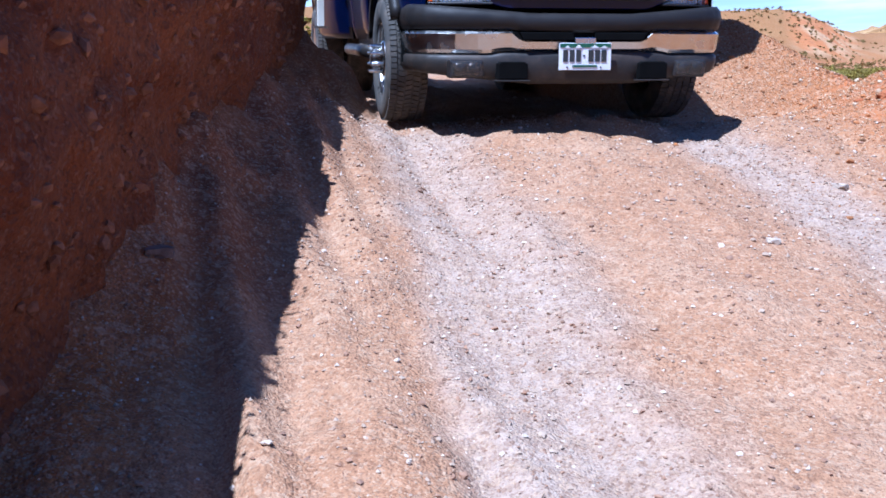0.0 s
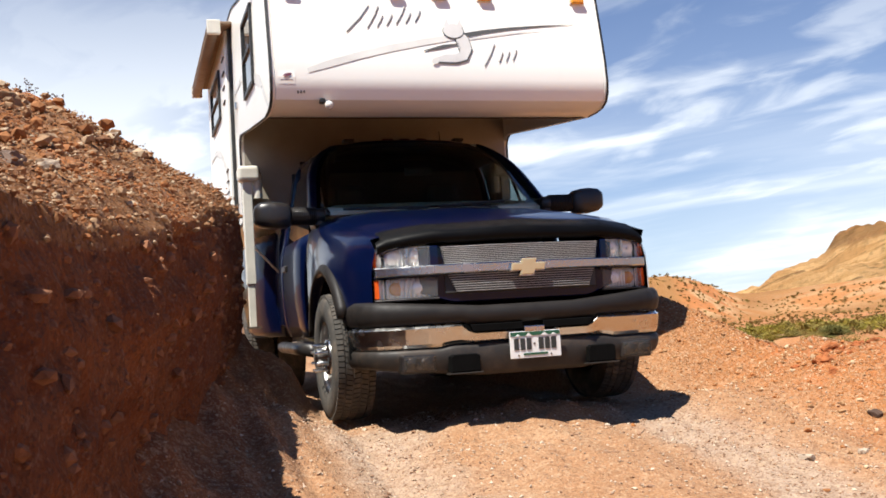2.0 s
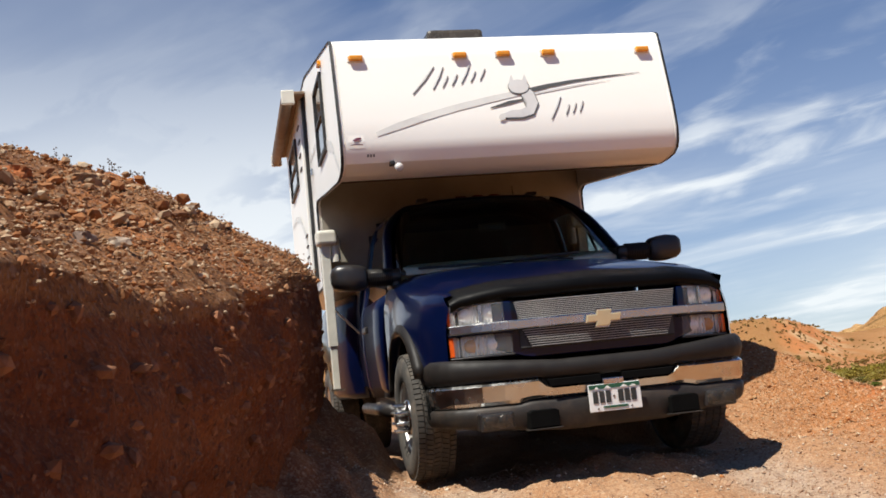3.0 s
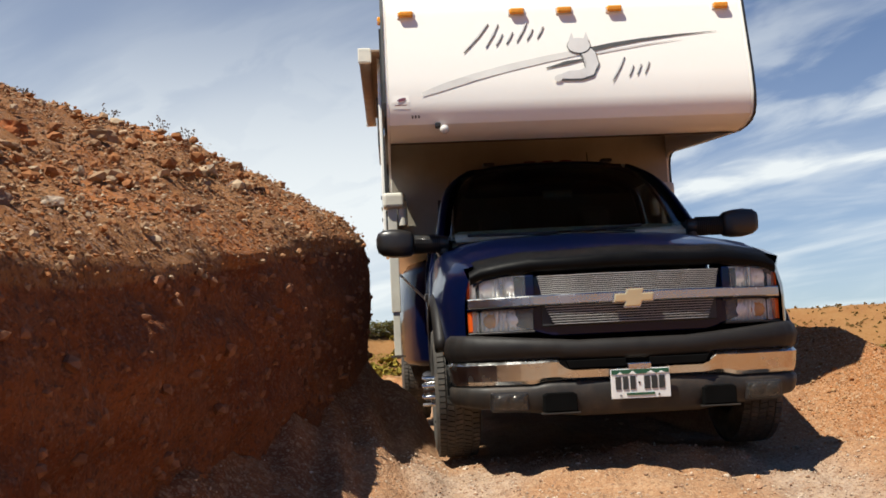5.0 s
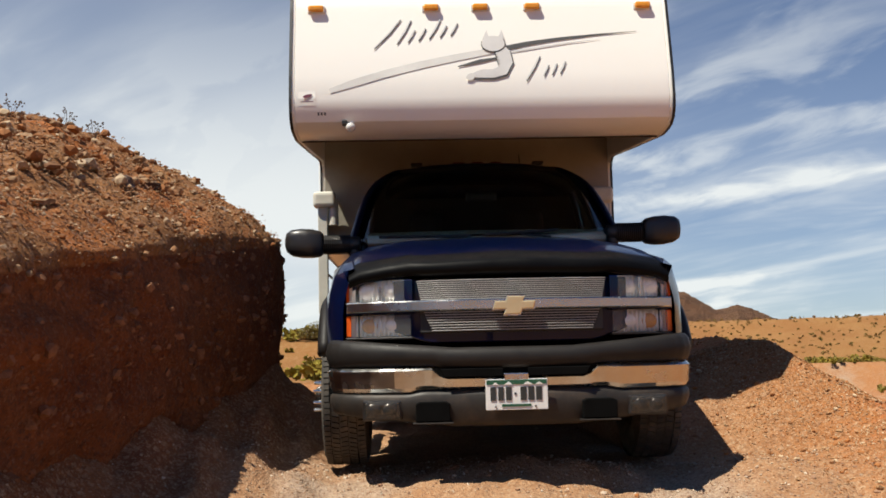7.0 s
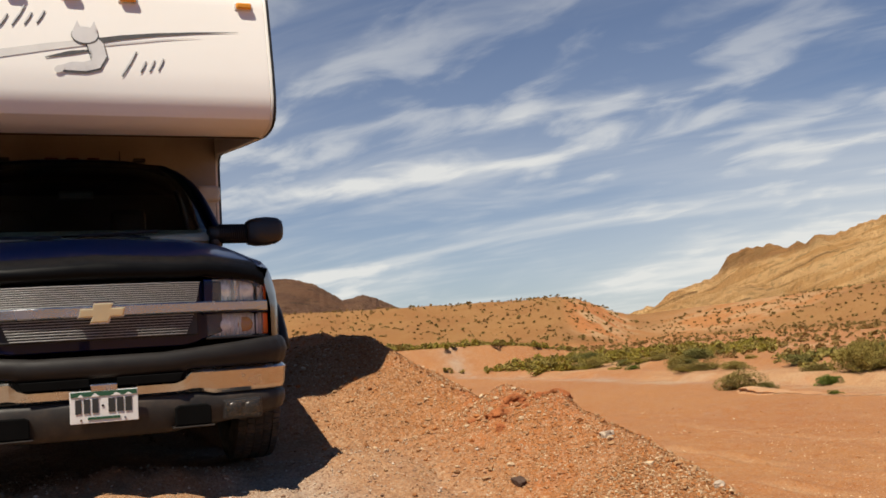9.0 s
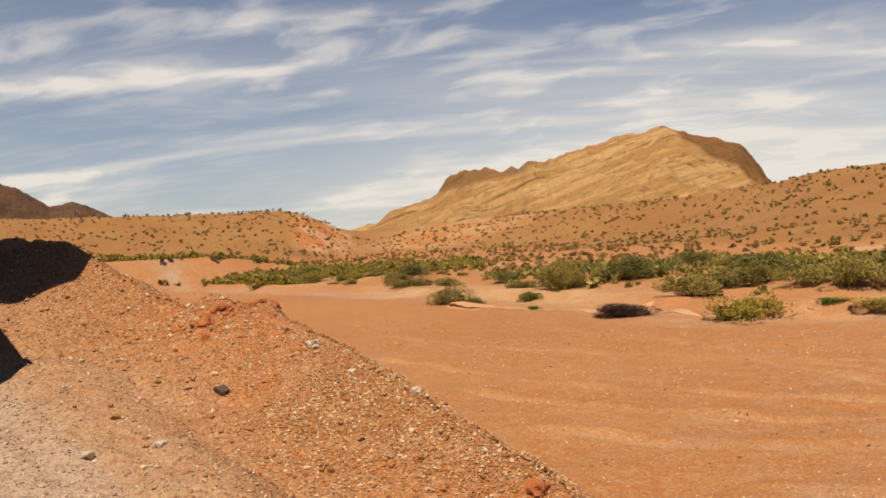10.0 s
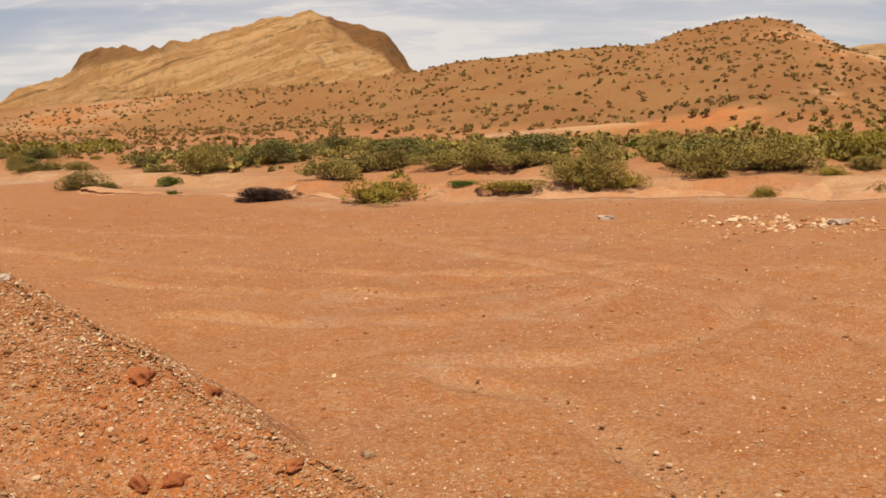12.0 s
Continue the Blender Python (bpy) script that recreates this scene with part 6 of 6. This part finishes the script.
        tube((r.normal() * 0.03, r.normal() * 0.03, -0.05), (q[0] * 0.5, q[1] * 0.5, q[2] * 0.55), 0.016, 0.009, 5, False, bm)
        tube((q[0] * 0.5, q[1] * 0.5, q[2] * 0.55), tuple(q), 0.009, 0.003, 5, False, bm)
    part("woody_stem", bm, M_TWIG, bush)
    return bush


BUSH_LABEL = {
    "G": "bright green desert shrub on the sandy flat", "g": "olive green desert shrub on the sandy flat",
    "o": "dry olive desert shrub on the sandy flat", "y": "yellow-green brittle desert shrub on the bank",
    "s": "grey-green sage shrub on the sandy flat", "d": "dead brown brush heap on the wash edge",
}
# place, width and height of each shrub along the far side of the wash
BUSHES = [
    (18.1, 18.2, 1.24, 0.75, "o"), (18.4, 17.4, 0.46, 0.33, "g"), (19.9, 16.6, 0.76, 0.50, "G"), (17.1, 13.6, 0.31, 0.17, "G"),
    (16.9, 10.4, 1.35, 0.39, "d"), (17.0, 7.1, 1.47, 0.65, "y"), (18.1, 6.0, 0.89, 0.45, "G"), (18.5, 5.0, 0.83, 0.41, "y"),
    (19.3, 4.0, 1.08, 0.72, "s"), (19.3, 3.4, 1.07, 1.07, "s"), (19.6, 2.9, 0.77, 0.45, "y"), (21.1, 1.7, 1.37, 0.87, "s"),
    (19.9, 0.2, 0.81, 0.64, "y"), (22.4, 0.4, 1.42, 0.84, "s"), (22.0, -0.7, 0.88, 0.63, "y"), (23.2, -1.2, 0.79, 0.40, "s"),
    (20.7, -1.8, 0.40, 0.47, "o"), (23.7, 17.5, 1.47, 0.83, "G"), (22.6, 15.1, 1.53, 1.02, "g"), (21.6, 12.9, 1.10, 1.42, "G"),
    (19.1, 10.2, 1.24, 0.96, "s"), (20.9, 16.6, 1.18, 1.01, "s"), (21.3, 11.0, 1.50, 0.75, "o"), (21.0, 9.7, 1.29, 0.79, "o"),
]
BUSHES += [
    (20.8, 8.0, 1.38, 0.69, "s"), (20.3, 6.8, 1.06, 0.73, "s"), (20.9, 5.9, 1.59, 0.66, "s"), (27.4, 7.8, 1.02, 0.76, "G"),
    (28.7, 6.3, 1.04, 0.69, "G"), (27.4, 5.0, 1.10, 0.95, "G"), (22.7, 2.9, 1.21, 0.67, "s"), (22.6, 1.3, 1.05, 0.66, "o"),
    (24.2, 22.2, 1.23, 0.51, "s"), (22.9, 30.9, 1.92, 1.56, "G"), (-3.0, 44.0, 2.2, 1.3, "y"), (-4.4, 36.0, 1.6, 1.2, "o"), (-2.2, 52.0, 3.0, 1.4, "g"),
]
r_b = np.random.default_rng(77)
for _ in range(40):
    yb = float(r_b.uniform(16, 42))
    BUSHES.append((float(np.interp(yb, EDGE_Y, EDGE_X)) + float(r_b.uniform(1.2, 4.5)), yb, float(r_b.uniform(0.5, 1.1)), float(r_b.uniform(0.35, 0.7)), "oygso"[int(r_b.integers(0, 5))]))
for _ in range(52):
    yb = float(r_b.uniform(-14, 22))
    BUSHES.append((float(np.interp(yb, EDGE_Y, EDGE_X)) + float(r_b.uniform(3.5, 11)), yb, float(r_b.uniform(0.7, 1.6)), float(r_b.uniform(0.5, 1.05)), "ygosgGy"[int(r_b.integers(0, 7))]))

PROTO = {}
for k_i, kind_b in enumerate("GgoysdGgoys"):
    PROTO.setdefault(kind_b, []).append(make_bush(kind_b, 300 + k_i, 5200))
used = set()
for k_i, (bx, by, bw, bh, kind_b) in enumerate(BUSHES):
    proto = PROTO[kind_b][k_i % len(PROTO[kind_b])]
    bz = float(land_z(bx, by)) - 0.03
    mtx = pose(bx, by, bz, 0, 0, (k_i * 67) % 360) @ Matrix.Diagonal((bw / 1.05, bw / 1.05, bh / 1.02, 1))
    if proto.name in used:
        ob = copy_thing(proto, mtx)
    else:
        used.add(proto.name)
        proto.matrix_basis = mtx
        ob = proto
    tagged(ob, BUSH_LABEL[kind_b], "shrub", "shrubs along the wash")
for lst in PROTO.values():
    for proto in lst:
        if proto.name not in used:
            for ch in list(proto.children):
                bpy.data.objects.remove(ch)
            bpy.data.objects.remove(proto)


def scatter_shrubs(name, count, seed, near, far_d, b0, b1, leaf_kind, size, label, clear=4.0, fine=1.0):
    """Low scrub on the slopes, too many to count."""
    r = np.random.default_rng(seed)
    V, Fc, off = [], [], 0
    for _ in range(count):
        b = math.radians(r.uniform(b0, b1))
        d = math.sqrt(r.uniform(near**2, far_d**2))
        x, y = EYE_X + d * math.sin(b), EYE_Y + d * math.cos(b)
        hd = float(np.interp(math.degrees(b), HILL_B, HILL_D))
        if d > hd * 1.04 or (b > 0.12 and max(x - np.interp(y, EDGE_Y, EDGE_X), y - 44 - 0.1 * x) < clear):
            continue
        z = float(land_z(x, y))
        s = size * r.uniform(0.45, 1.25) * (0.75 + 0.25 * r.uniform())
        n = int(40 * fine)
        p, dd = crown_points(n, 3, 0.9, r)
        p *= (0.85, 0.85, 1.0)
        w = dd + r.normal(size=dd.shape) * 0.5 + (0, 0, 0.5)
        w /= np.linalg.norm(w, axis=1, keepdims=True)
        ln = r.uniform(0.24, 0.5, n) / fine ** 0.6
        v, f = quads_mesh(p, w, r.normal(size=dd.shape), ln, ln * 0.75)
        v = v * (s, s, s * 0.85) + (x, y, z - 0.04)
        V.append(v)
        Fc.append(f + off)
        off += len(v)
    ob = mesh_from(name, np.concatenate(V), np.concatenate(Fc), LEAF[leaf_kind], smooth=False)
    return tagged(ob, label, "scrub", kind="stuff")


scatter_shrubs("hill_scrub", 5200, 901, 34, 140, 8, 95, "h", 0.46, "dry olive scrub dotted over the slopes", fine=1.4)
scatter_shrubs("hill_scrub", 2600, 902, 32, 140, 8, 95, "k", 0.52, "dull green scrub dotted over the slopes", fine=1.4)
scatter_shrubs("hill_scrub", 260, 903, 26, 60, -22, 8, "y", 0.9, "yellow-green scrub on the rise behind")
scatter_shrubs("flat_scrub", 900, 905, 47, 66, 10, 40, "y", 0.62, "yellow-green scrub in a band along the wash", 0.4, 2.6)
scatter_shrubs("flat_scrub", 700, 906, 47, 66, 10, 40, "s", 0.70, "grey-green scrub in a band along the wash", 0.4, 2.6)
scatter_shrubs("flat_scrub", 700, 904, 24, 42, 40, 92, "s", 0.6, "low grey scrub on the sandy flat", 1.5)


# dry weeds standing on the bank's skyline
def dry_weed(x, y, z, h, seed):
    r = np.random.default_rng(seed)
    bm = bmesh.new()
    for i in range(9):
        a, l = r.uniform(0, 6.28), r.uniform(0.02, 0.07)
        top = (x + l * math.cos(a), y + l * math.sin(a), z + h * r.uniform(0.5, 1.0))
        tube((x, y, z - 0.03), top, 0.0016, 0.0010, 4, False, bm)
        for _ in range(3):
            bmesh.ops.create_icosphere(bm, subdivisions=1, radius=0.006, matrix=Matrix.Translation(Vector(top) + Vector(r.normal(size=3)) * 0.012))
    ob = part("dry_weed", bm, M_TWIG)
    return tagged(ob, "dry brown weed stalks on the bank top", "weed", "weeds on the bank")



# ---------------------------------------------------------------- stones
def stone_material(name, dark, red, tan, pale):
    m = Mat(name)
    r = m.island()
    c = m.mix(m.rng(r, 0.0, 0.35), dark, red)
    c = m.mix(m.rng(r, 0.45, 0.60), c, tan)
    c = m.mix(m.rng(r, 0.78, 0.95), c, pale)
    c = m.mix(m.rng(m.noise(60, 4), 0.4, 0.7, 0, 0.35), c, m.mix(1.0, c, (0.6, 0.55, 0.5), "MULTIPLY"))
    m.set(color=c, rough=0.9, spec=0.2)
    m.bump(m.noise(90, 4, 0.6), 0.4, 0.004)
    return m.m


M_STONE = stone_material("mixed_desert_stone", (0.22, 0.10, 0.042), (0.38, 0.150, 0.050), (0.36, 0.21, 0.105), (0.56, 0.42, 0.27))
M_BROWN = stone_material("brown_bank_rubble", (0.17, 0.085, 0.045), (0.29, 0.120, 0.046), (0.30, 0.185, 0.105), (0.44, 0.33, 0.22))
M_TRACK = stone_material("grey_track_gravel", (0.22, 0.130, 0.085), (0.33, 0.190, 0.115), (0.38, 0.275, 0.190), (0.58, 0.47, 0.36))
m_c = Mat("pale_stone_chips")
m_c.set(color=m_c.mix(m_c.rng(m_c.island(), 0.2, 0.9), (0.40, 0.20, 0.085), (0.62, 0.46, 0.29)), rough=0.9, spec=0.2)
M_CHIP = m_c.m
ROCK_MAT = {}
for key, col in (("pale", (0.46, 0.36, 0.27)), ("grey", (0.20, 0.14, 0.11)), ("red", (0.36, 0.12, 0.042)), ("clod", (0.33, 0.105, 0.036)), ("dark", (0.09, 0.055, 0.04)), ("tan", (0.34, 0.21, 0.12)), ("clay", (0.27, 0.12, 0.062))):
    m_r = Mat("rock_" + key)
    c_r = m_r.mix(m_r.rng(m_r.noise(14, 5, 0.65), 0.35, 0.7), col, tuple(v * 0.6 for v in col))
    m_r.set(color=c_r, rough=0.92, spec=0.2)
    m_r.bump(m_r.noise(40, 6, 0.7), 0.6, 0.01)
    ROCK_MAT[key] = m_r.m


ICO = bmesh.new()
bmesh.ops.create_icosphere(ICO, subdivisions=1, radius=1.0)
ICO_V = np.array([v.co[:] for v in ICO.verts])
ICO_F = np.array([[v.index for v in f.verts] for f in ICO.faces])
ICO.free()


def stones(name, places, sizes, seed, label, flat=0.6, sink=0.3, material=None):
    """Many small stones as one mesh; each an uneven, flattened lump lying on the ground."""
    r = np.random.default_rng(seed)
    n = len(places)
    jit = 1 + r.uniform(-0.30, 0.30, (n, len(ICO_V), 1))
    sc = np.stack([sizes * r.uniform(0.7, 1.35, n), sizes * r.uniform(0.6, 1.1, n), sizes * r.uniform(0.7, 1.2, n) * flat], -1)
    v = ICO_V[None] * jit * sc[:, None, :] * 0.5
    a = r.uniform(0, 6.283, n)
    t = r.normal(size=n) * 0.35
    ca, sa, ct, st = np.cos(a), np.sin(a), np.cos(t), np.sin(t)
    x, y, z = v[..., 0], v[..., 1], v[..., 2]
    y, z = y * ct[:, None] - z * st[:, None], y * st[:, None] + z * ct[:, None]
    x, y = x * ca[:, None] - y * sa[:, None], x * sa[:, None] + y * ca[:, None]
    v = np.stack([x, y, z], -1) + places[:, None, :]
    v[..., 2] += (sc[:, 2] * (0.5 - sink))[:, None]
    f = ICO_F[None] + (np.arange(n) * len(ICO_V))[:, None, None]
    ob = mesh_from(name, v.reshape(-1, 3), f.reshape(-1, 3), material or M_STONE, smooth=False)
    return tagged(ob, label, "gravel", kind="stuff")


def sized(r, n, lo, hi, power=3.0):
    return lo + (hi - lo) * r.uniform(0, 1, n) ** power


r_s = np.random.default_rng(11)
# on the track and ramp
n = 6500
px = r_s.uniform(-2.6, 2.0, n)
py = r_s.uniform(-5.0, 1.0, n)
keep = np.abs(smooth_noise(px, py, 0.9, 3)) + r_s.uniform(0, 1, n) > 0.55
px, py = px[keep], py[keep]
stones("track_gravel", np.stack([px, py, land_z(px, py)], -1), sized(r_s, len(px), 0.005, 0.032, 7), 21, "loose mixed gravel lying on the dirt track", material=M_TRACK)
# on the berm
n = 12000
py = r_s.uniform(-3.6, 4.5, n)
px = np.interp(py, CREST_Y, CREST_X) + r_s.normal(size=n) * 0.6
stones("berm_gravel", np.stack([px, py, land_z(px, py)], -1), sized(r_s, n, 0.006, 0.045, 9), 22, "loose stones and clods on the earth berm")
# finer grit, eight faces each, where the ground is seen closest
OCT_V = np.array([(1, 0, 0), (-1, 0, 0), (0, 1, 0), (0, -1, 0), (0, 0, 1), (0, 0, -1)], float)
OCT_F = np.array([(0, 2, 4), (2, 1, 4), (1, 3, 4), (3, 0, 4), (2, 0, 5), (1, 2, 5), (3, 1, 5), (0, 3, 5)])


def grit(name, places, sizes, seed, label, material=None):
    r = np.random.default_rng(seed)
    n = len(places)
    v = OCT_V[None] * (sizes[:, None, None] * 0.5) * r.uniform(0.55, 1.25, (n, 6, 1)) * (1, 1, 0.75)
    a = r.uniform(0, 6.283, n)[:, None]
    x, y = v[..., 0] * np.cos(a) - v[..., 1] * np.sin(a), v[..., 0] * np.sin(a) + v[..., 1] * np.cos(a)
    v = np.stack([x, y, v[..., 2]], -1) + r.normal(size=(n, 6, 3)) * (sizes * 0.08)[:, None, None] + places[:, None, :]
    v[..., 2] += (sizes * 0.08)[:, None]
    f = OCT_F[None] + (np.arange(n) * 6)[:, None, None]
    return tagged(mesh_from(name, v.reshape(-1, 3), f.reshape(-1, 3), material or M_STONE, smooth=False), label, "gravel", kind="stuff")


n = 34000
py = -4.6 + 5.6 * r_s.uniform(0, 1, n) ** 0.9
px = r_s.uniform(-2.5, 1.9, n)
t_l = np.exp(-(((px + 0.92 + 0.10 * np.sin(py * 0.5) + 0.10 * np.abs(np.minimum(py, 0))) / 0.4) ** 2)) + np.exp(-(((px - 0.85 + 0.02 * py) / 0.4) ** 2))
keep = r_s.uniform(0, 1, n) < 0.35 + 0.65 * np.minimum(t_l, 1) + 0.3 * smooth_noise(px, py, 1.4, 5)
px, py = px[keep], py[keep]
grit("track_grit", np.stack([px, py, land_z(px, py)], -1), sized(r_s, len(px), 0.006, 0.022, 2), 31, "fine broken gravel in the wheel tracks", M_TRACK)
n = 80000
py = r_s.uniform(-3.7, 3.0, n)
px = np.interp(py, CREST_Y, CREST_X) + r_s.normal(size=n) * 0.5
grit("berm_grit", np.stack([px, py, land_z(px, py)], -1), sized(r_s, n, 0.004, 0.019, 2.2), 32, "fine gravel on the earth berm")
n = 60000
py = r_s.uniform(-3.7, -0.6, n)
px = np.interp(py, CREST_Y, CREST_X) - 0.15 + r_s.normal(size=n) * 0.42
ok = smooth_noise(px, py, 1.6, 58) + r_s.uniform(-0.5, 0.5, n) > -0.1
px, py = px[ok], py[ok]
grit("berm_chips", np.stack([px, py, land_z(px, py)], -1), sized(r_s, len(px), 0.006, 0.024, 2.0), 35, "pale and brown chips thick on the berm", M_STONE)
# in the wash
n = 44000
dd = 2.5 + 16 * r_s.uniform(0, 1, n) ** 1.3
bb = np.radians(r_s.uniform(30, 108, n))
px, py = EYE_X + dd * np.sin(bb), EYE_Y + dd * np.cos(bb)
ok = (px > 3.0) & (px < np.interp(py, EDGE_Y, EDGE_X) - 0.5) & (smooth_noise(px, py, 0.35, 57) + r_s.uniform(-0.8, 0.8, n) > -0.2)
px, py = px[ok], py[ok]
grit("wash_grit", np.stack([px, py, land_z(px, py)], -1), sized(r_s, len(px), 0.005, 0.024, 4) * (0.6 + np.hypot(px, py) / 18), 34, "pale chips strewn over the wash floor", M_CHIP)
n = 7000
dd = 3.5 + 20 * r_s.uniform(0, 1, n) ** 1.4
bb = np.radians(r_s.uniform(28, 92, n))
px, py = EYE_X + dd * np.sin(bb), EYE_Y + dd * np.cos(bb)
ok = (px > 3.2) & (px < np.interp(py, EDGE_Y, EDGE_X) + 1.0)
px, py = px[ok], py[ok]
stones("wash_gravel", np.stack([px, py, land_z(px, py)], -1), sized(r_s, len(px), 0.008, 0.045, 5) * (0.7 + np.hypot(px, py) / 25), 23, "scattered pale stones on the wash floor")
n = 240
px, py = 14.9 + r_s.normal(size=n) * 0.6, -1.6 + r_s.normal(size=n) * 0.9
stones("wash_stones", np.stack([px, py, land_z(px, py)], -1), sized(r_s, n, 0.03, 0.14, 2.2), 24, "line of pale cobbles left by flood water", material=M_CHIP)

# on the bank: sample its own surface, top slope and face
tops = bank_v[:, WALL_N + 12:WALL_N + 52].reshape(-1, 3)
tops = tops[(tops[:, 1] > -4.0)]
n = 9000
pick = tops[r_s.integers(0, len(tops), n)] + r_s.normal(size=(n, 3)) * (0.03, 0.03, 0.0)
stones("bank_rubble", pick, sized(r_s, n, 0.010, 0.085, 6), 25, "brown rubble lying on the bank slope", 0.7, 0.3, M_BROWN)
rim = bank_v[:, WALL_N - 3:WALL_N + 10].reshape(-1, 3)
rim = rim[rim[:, 1] > -4.0]
pick = rim[r_s.integers(0, len(rim), 2200)] + r_s.normal(size=(2200, 3)) * 0.012
n_g = 44000
all_t = bank_v[:, WALL_N:WALL_N + 50].reshape(-1, 3)
all_t = all_t[all_t[:, 1] > -4.0]
grit("bank_grit", all_t[r_s.integers(0, len(all_t), n_g)] + r_s.normal(size=(n_g, 3)) * (0.03, 0.03, 0.004), sized(r_s, n_g, 0.006, 0.030, 2.5), 33, "fine brown rubble on the bank slope", M_BROWN)
stones("rim_rubble", pick, sized(r_s, 2200, 0.010, 0.05, 4), 26, "clods and stones along the bank rim", 0.75, 0.45, M_BROWN)
wallp = bank_v[:, 3:WALL_N - 2].reshape(-1, 3)
wallp = wallp[wallp[:, 1] > -4.0]
pick = wallp[r_s.integers(0, len(wallp), 2600)]
stones("bank_face_stones", pick, sized(r_s, 2600, 0.008, 0.075, 5), 27, "stones bedded in the red bank face", 0.8, 0.5).data.materials[0] = ROCK_MAT["clay"]


# single rocks that stand out
def rock(x, y, z, sx, sy, sz, seed, color, label, turn=0.0, flat_at=0.42):
    r = np.random.default_rng(seed)
    bm = bmesh.new()
    bmesh.ops.create_icosphere(bm, subdivisions=3, radius=0.5)
    for v in bm.verts:
        p = v.co.copy()
        k = 1 + 0.55 * noise.noise(p * 2.6 + Vector((seed, 0, 0))) + 0.26 * noise.noise(p * 7 + Vector((0, seed, 0)))
        q = p * k
        v.co = Vector((max(-flat_at, min(flat_at, q.x)), max(-flat_at, min(flat_at, q.y)), max(-flat_at * 0.85, min(flat_at * 0.85, q.z))))
    bmesh.ops.scale(bm, vec=(sx, sy, sz), verts=bm.verts)
    me_mat = ROCK_MAT[color]
    ob = part("rock", bm, me_mat)
    ob.matrix_basis = pose(x, y, z, 8 * r.normal(), 8 * r.normal(), turn)
    return tagged(ob, label, "rock", "loose rocks")


def bank_at(x, y):
    """Height of the bank's top nearest to x, y."""
    t = bank_v[:, WALL_N:].reshape(-1, 3)
    return float(t[np.argmin((t[:, 0] - x) ** 2 + (t[:, 1] - y) ** 2), 2])


for k_i, (x, y, sx, sy, sz, col, lab) in enumerate((
        (-2.26, 0.36, 0.17, 0.13, 0.06, "pale", "pale flat stone slab on the bank slope"),
        (-2.12, 0.62, 0.16, 0.14, 0.11, "grey", "grey-brown stone on the bank slope"),
        (-2.19, -0.46, 0.18, 0.11, 0.045, "tan", "flat tan stone jutting from the bank"),
        (-2.42, -1.62, 0.10, 0.09, 0.06, "pale", "pale stone near the bank rim"),
        (-2.50, -1.90, 0.08, 0.08, 0.07, "grey", "grey stone near the bank rim"),
        (-2.05, 0.95, 0.13, 0.10, 0.06, "dark", "dark stone on the bank slope"),
        (-2.75, 0.10, 0.20, 0.16, 0.12, "tan", "brown boulder on the bank slope"),
        (-2.95, -0.6, 0.17, 0.15, 0.12, "red", "red clod on the bank slope"),
        (-1.75, 1.45, 0.15, 0.12, 0.06, "grey", "grey stone close to the bank corner"))):
    rock(x, y, bank_at(x, y) + sz * 0.1, sx, sy, sz, 40 + k_i, col, lab, 37 * k_i)
for k_i, (x, y, sx, sy, sz, col, lab) in enumerate((
        (2.50, -0.38, 0.09, 0.07, 0.06, "pale", "pale stone on the berm"),
        (2.61, -1.15, 0.08, 0.06, 0.05, "pale", "pale stone on the berm crest"),
        (1.99, -0.33, 0.10, 0.07, 0.05, "dark", "dark stone on the berm flank"),
        (2.45, 0.62, 0.15, 0.12, 0.08, "red", "red earth clod on the berm"),
        (2.25, 0.45, 0.16, 0.13, 0.09, "red", "red earth clod on the berm"),
        (2.60, 0.35, 0.12, 0.10, 0.07, "red", "red earth clod on the berm crest"),
        (2.63, -1.95, 0.11, 0.10, 0.07, "red", "red-brown clod on the berm flank"),
        (2.76, -2.60, 0.10, 0.07, 0.05, "red", "red-brown clod on the berm flank"),
        (3.87, -2.11, 0.10, 0.07, 0.06, "tan", "rounded tan stone on the wash floor"),
        (1.12, -0.83, 0.09, 0.07, 0.05, "pale", "pale stone on the track edge"),
        (0.27, -1.69, 0.07, 0.05, 0.04, "pale", "pale stone on the track"),
        (1.42, -0.89, 0.07, 0.06, 0.04, "pale", "pale stone beside the track"),
        (14.95, 1.35, 0.30, 0.22, 0.14, "pale", "white rock on the wash floor"),
        (14.9, -2.2, 0.32, 0.26, 0.16, "pale", "pale rock among the flood cobbles"),
        (-2.2, -2.05, 0.12, 0.08, 0.05, "grey", "grey stone in the shade of the bank"))):
    rock(x, y, float(land_z(x, y)) + sz * (-0.12 if col == "red" else 0.1), sx, sy, sz, 60 + k_i, col, lab, 53 * k_i, 0.9 if col == "red" else 0.42)
r_c = np.random.default_rng(91)
for k_i in range(26):
    y = float(r_c.normal(0.45, 0.28)) if k_i < 18 else float(r_c.normal(-2.35, 0.35))
    x = float(np.interp(y, CREST_Y, CREST_X)) + float(r_c.normal(-0.12, 0.22))
    sz = float(r_c.uniform(0.03, 0.085))
    rock(x, y, float(land_z(x, y)) - 0.3 * sz, sz * 1.5, sz * 1.2, sz, 200 + k_i, "clod", "crumbly red earth clod on the berm", 71 * k_i, 0.9)
for k_i, (x, y) in enumerate(((-3.3, 1.2), (-3.05, 1.35), (-2.75, 1.5), (-3.45, 0.9), (-2.6, 1.6))):
    dry_weed(x, y, bank_at(x, y), 0.06 + 0.04 * (k_i % 3), 500 + k_i)
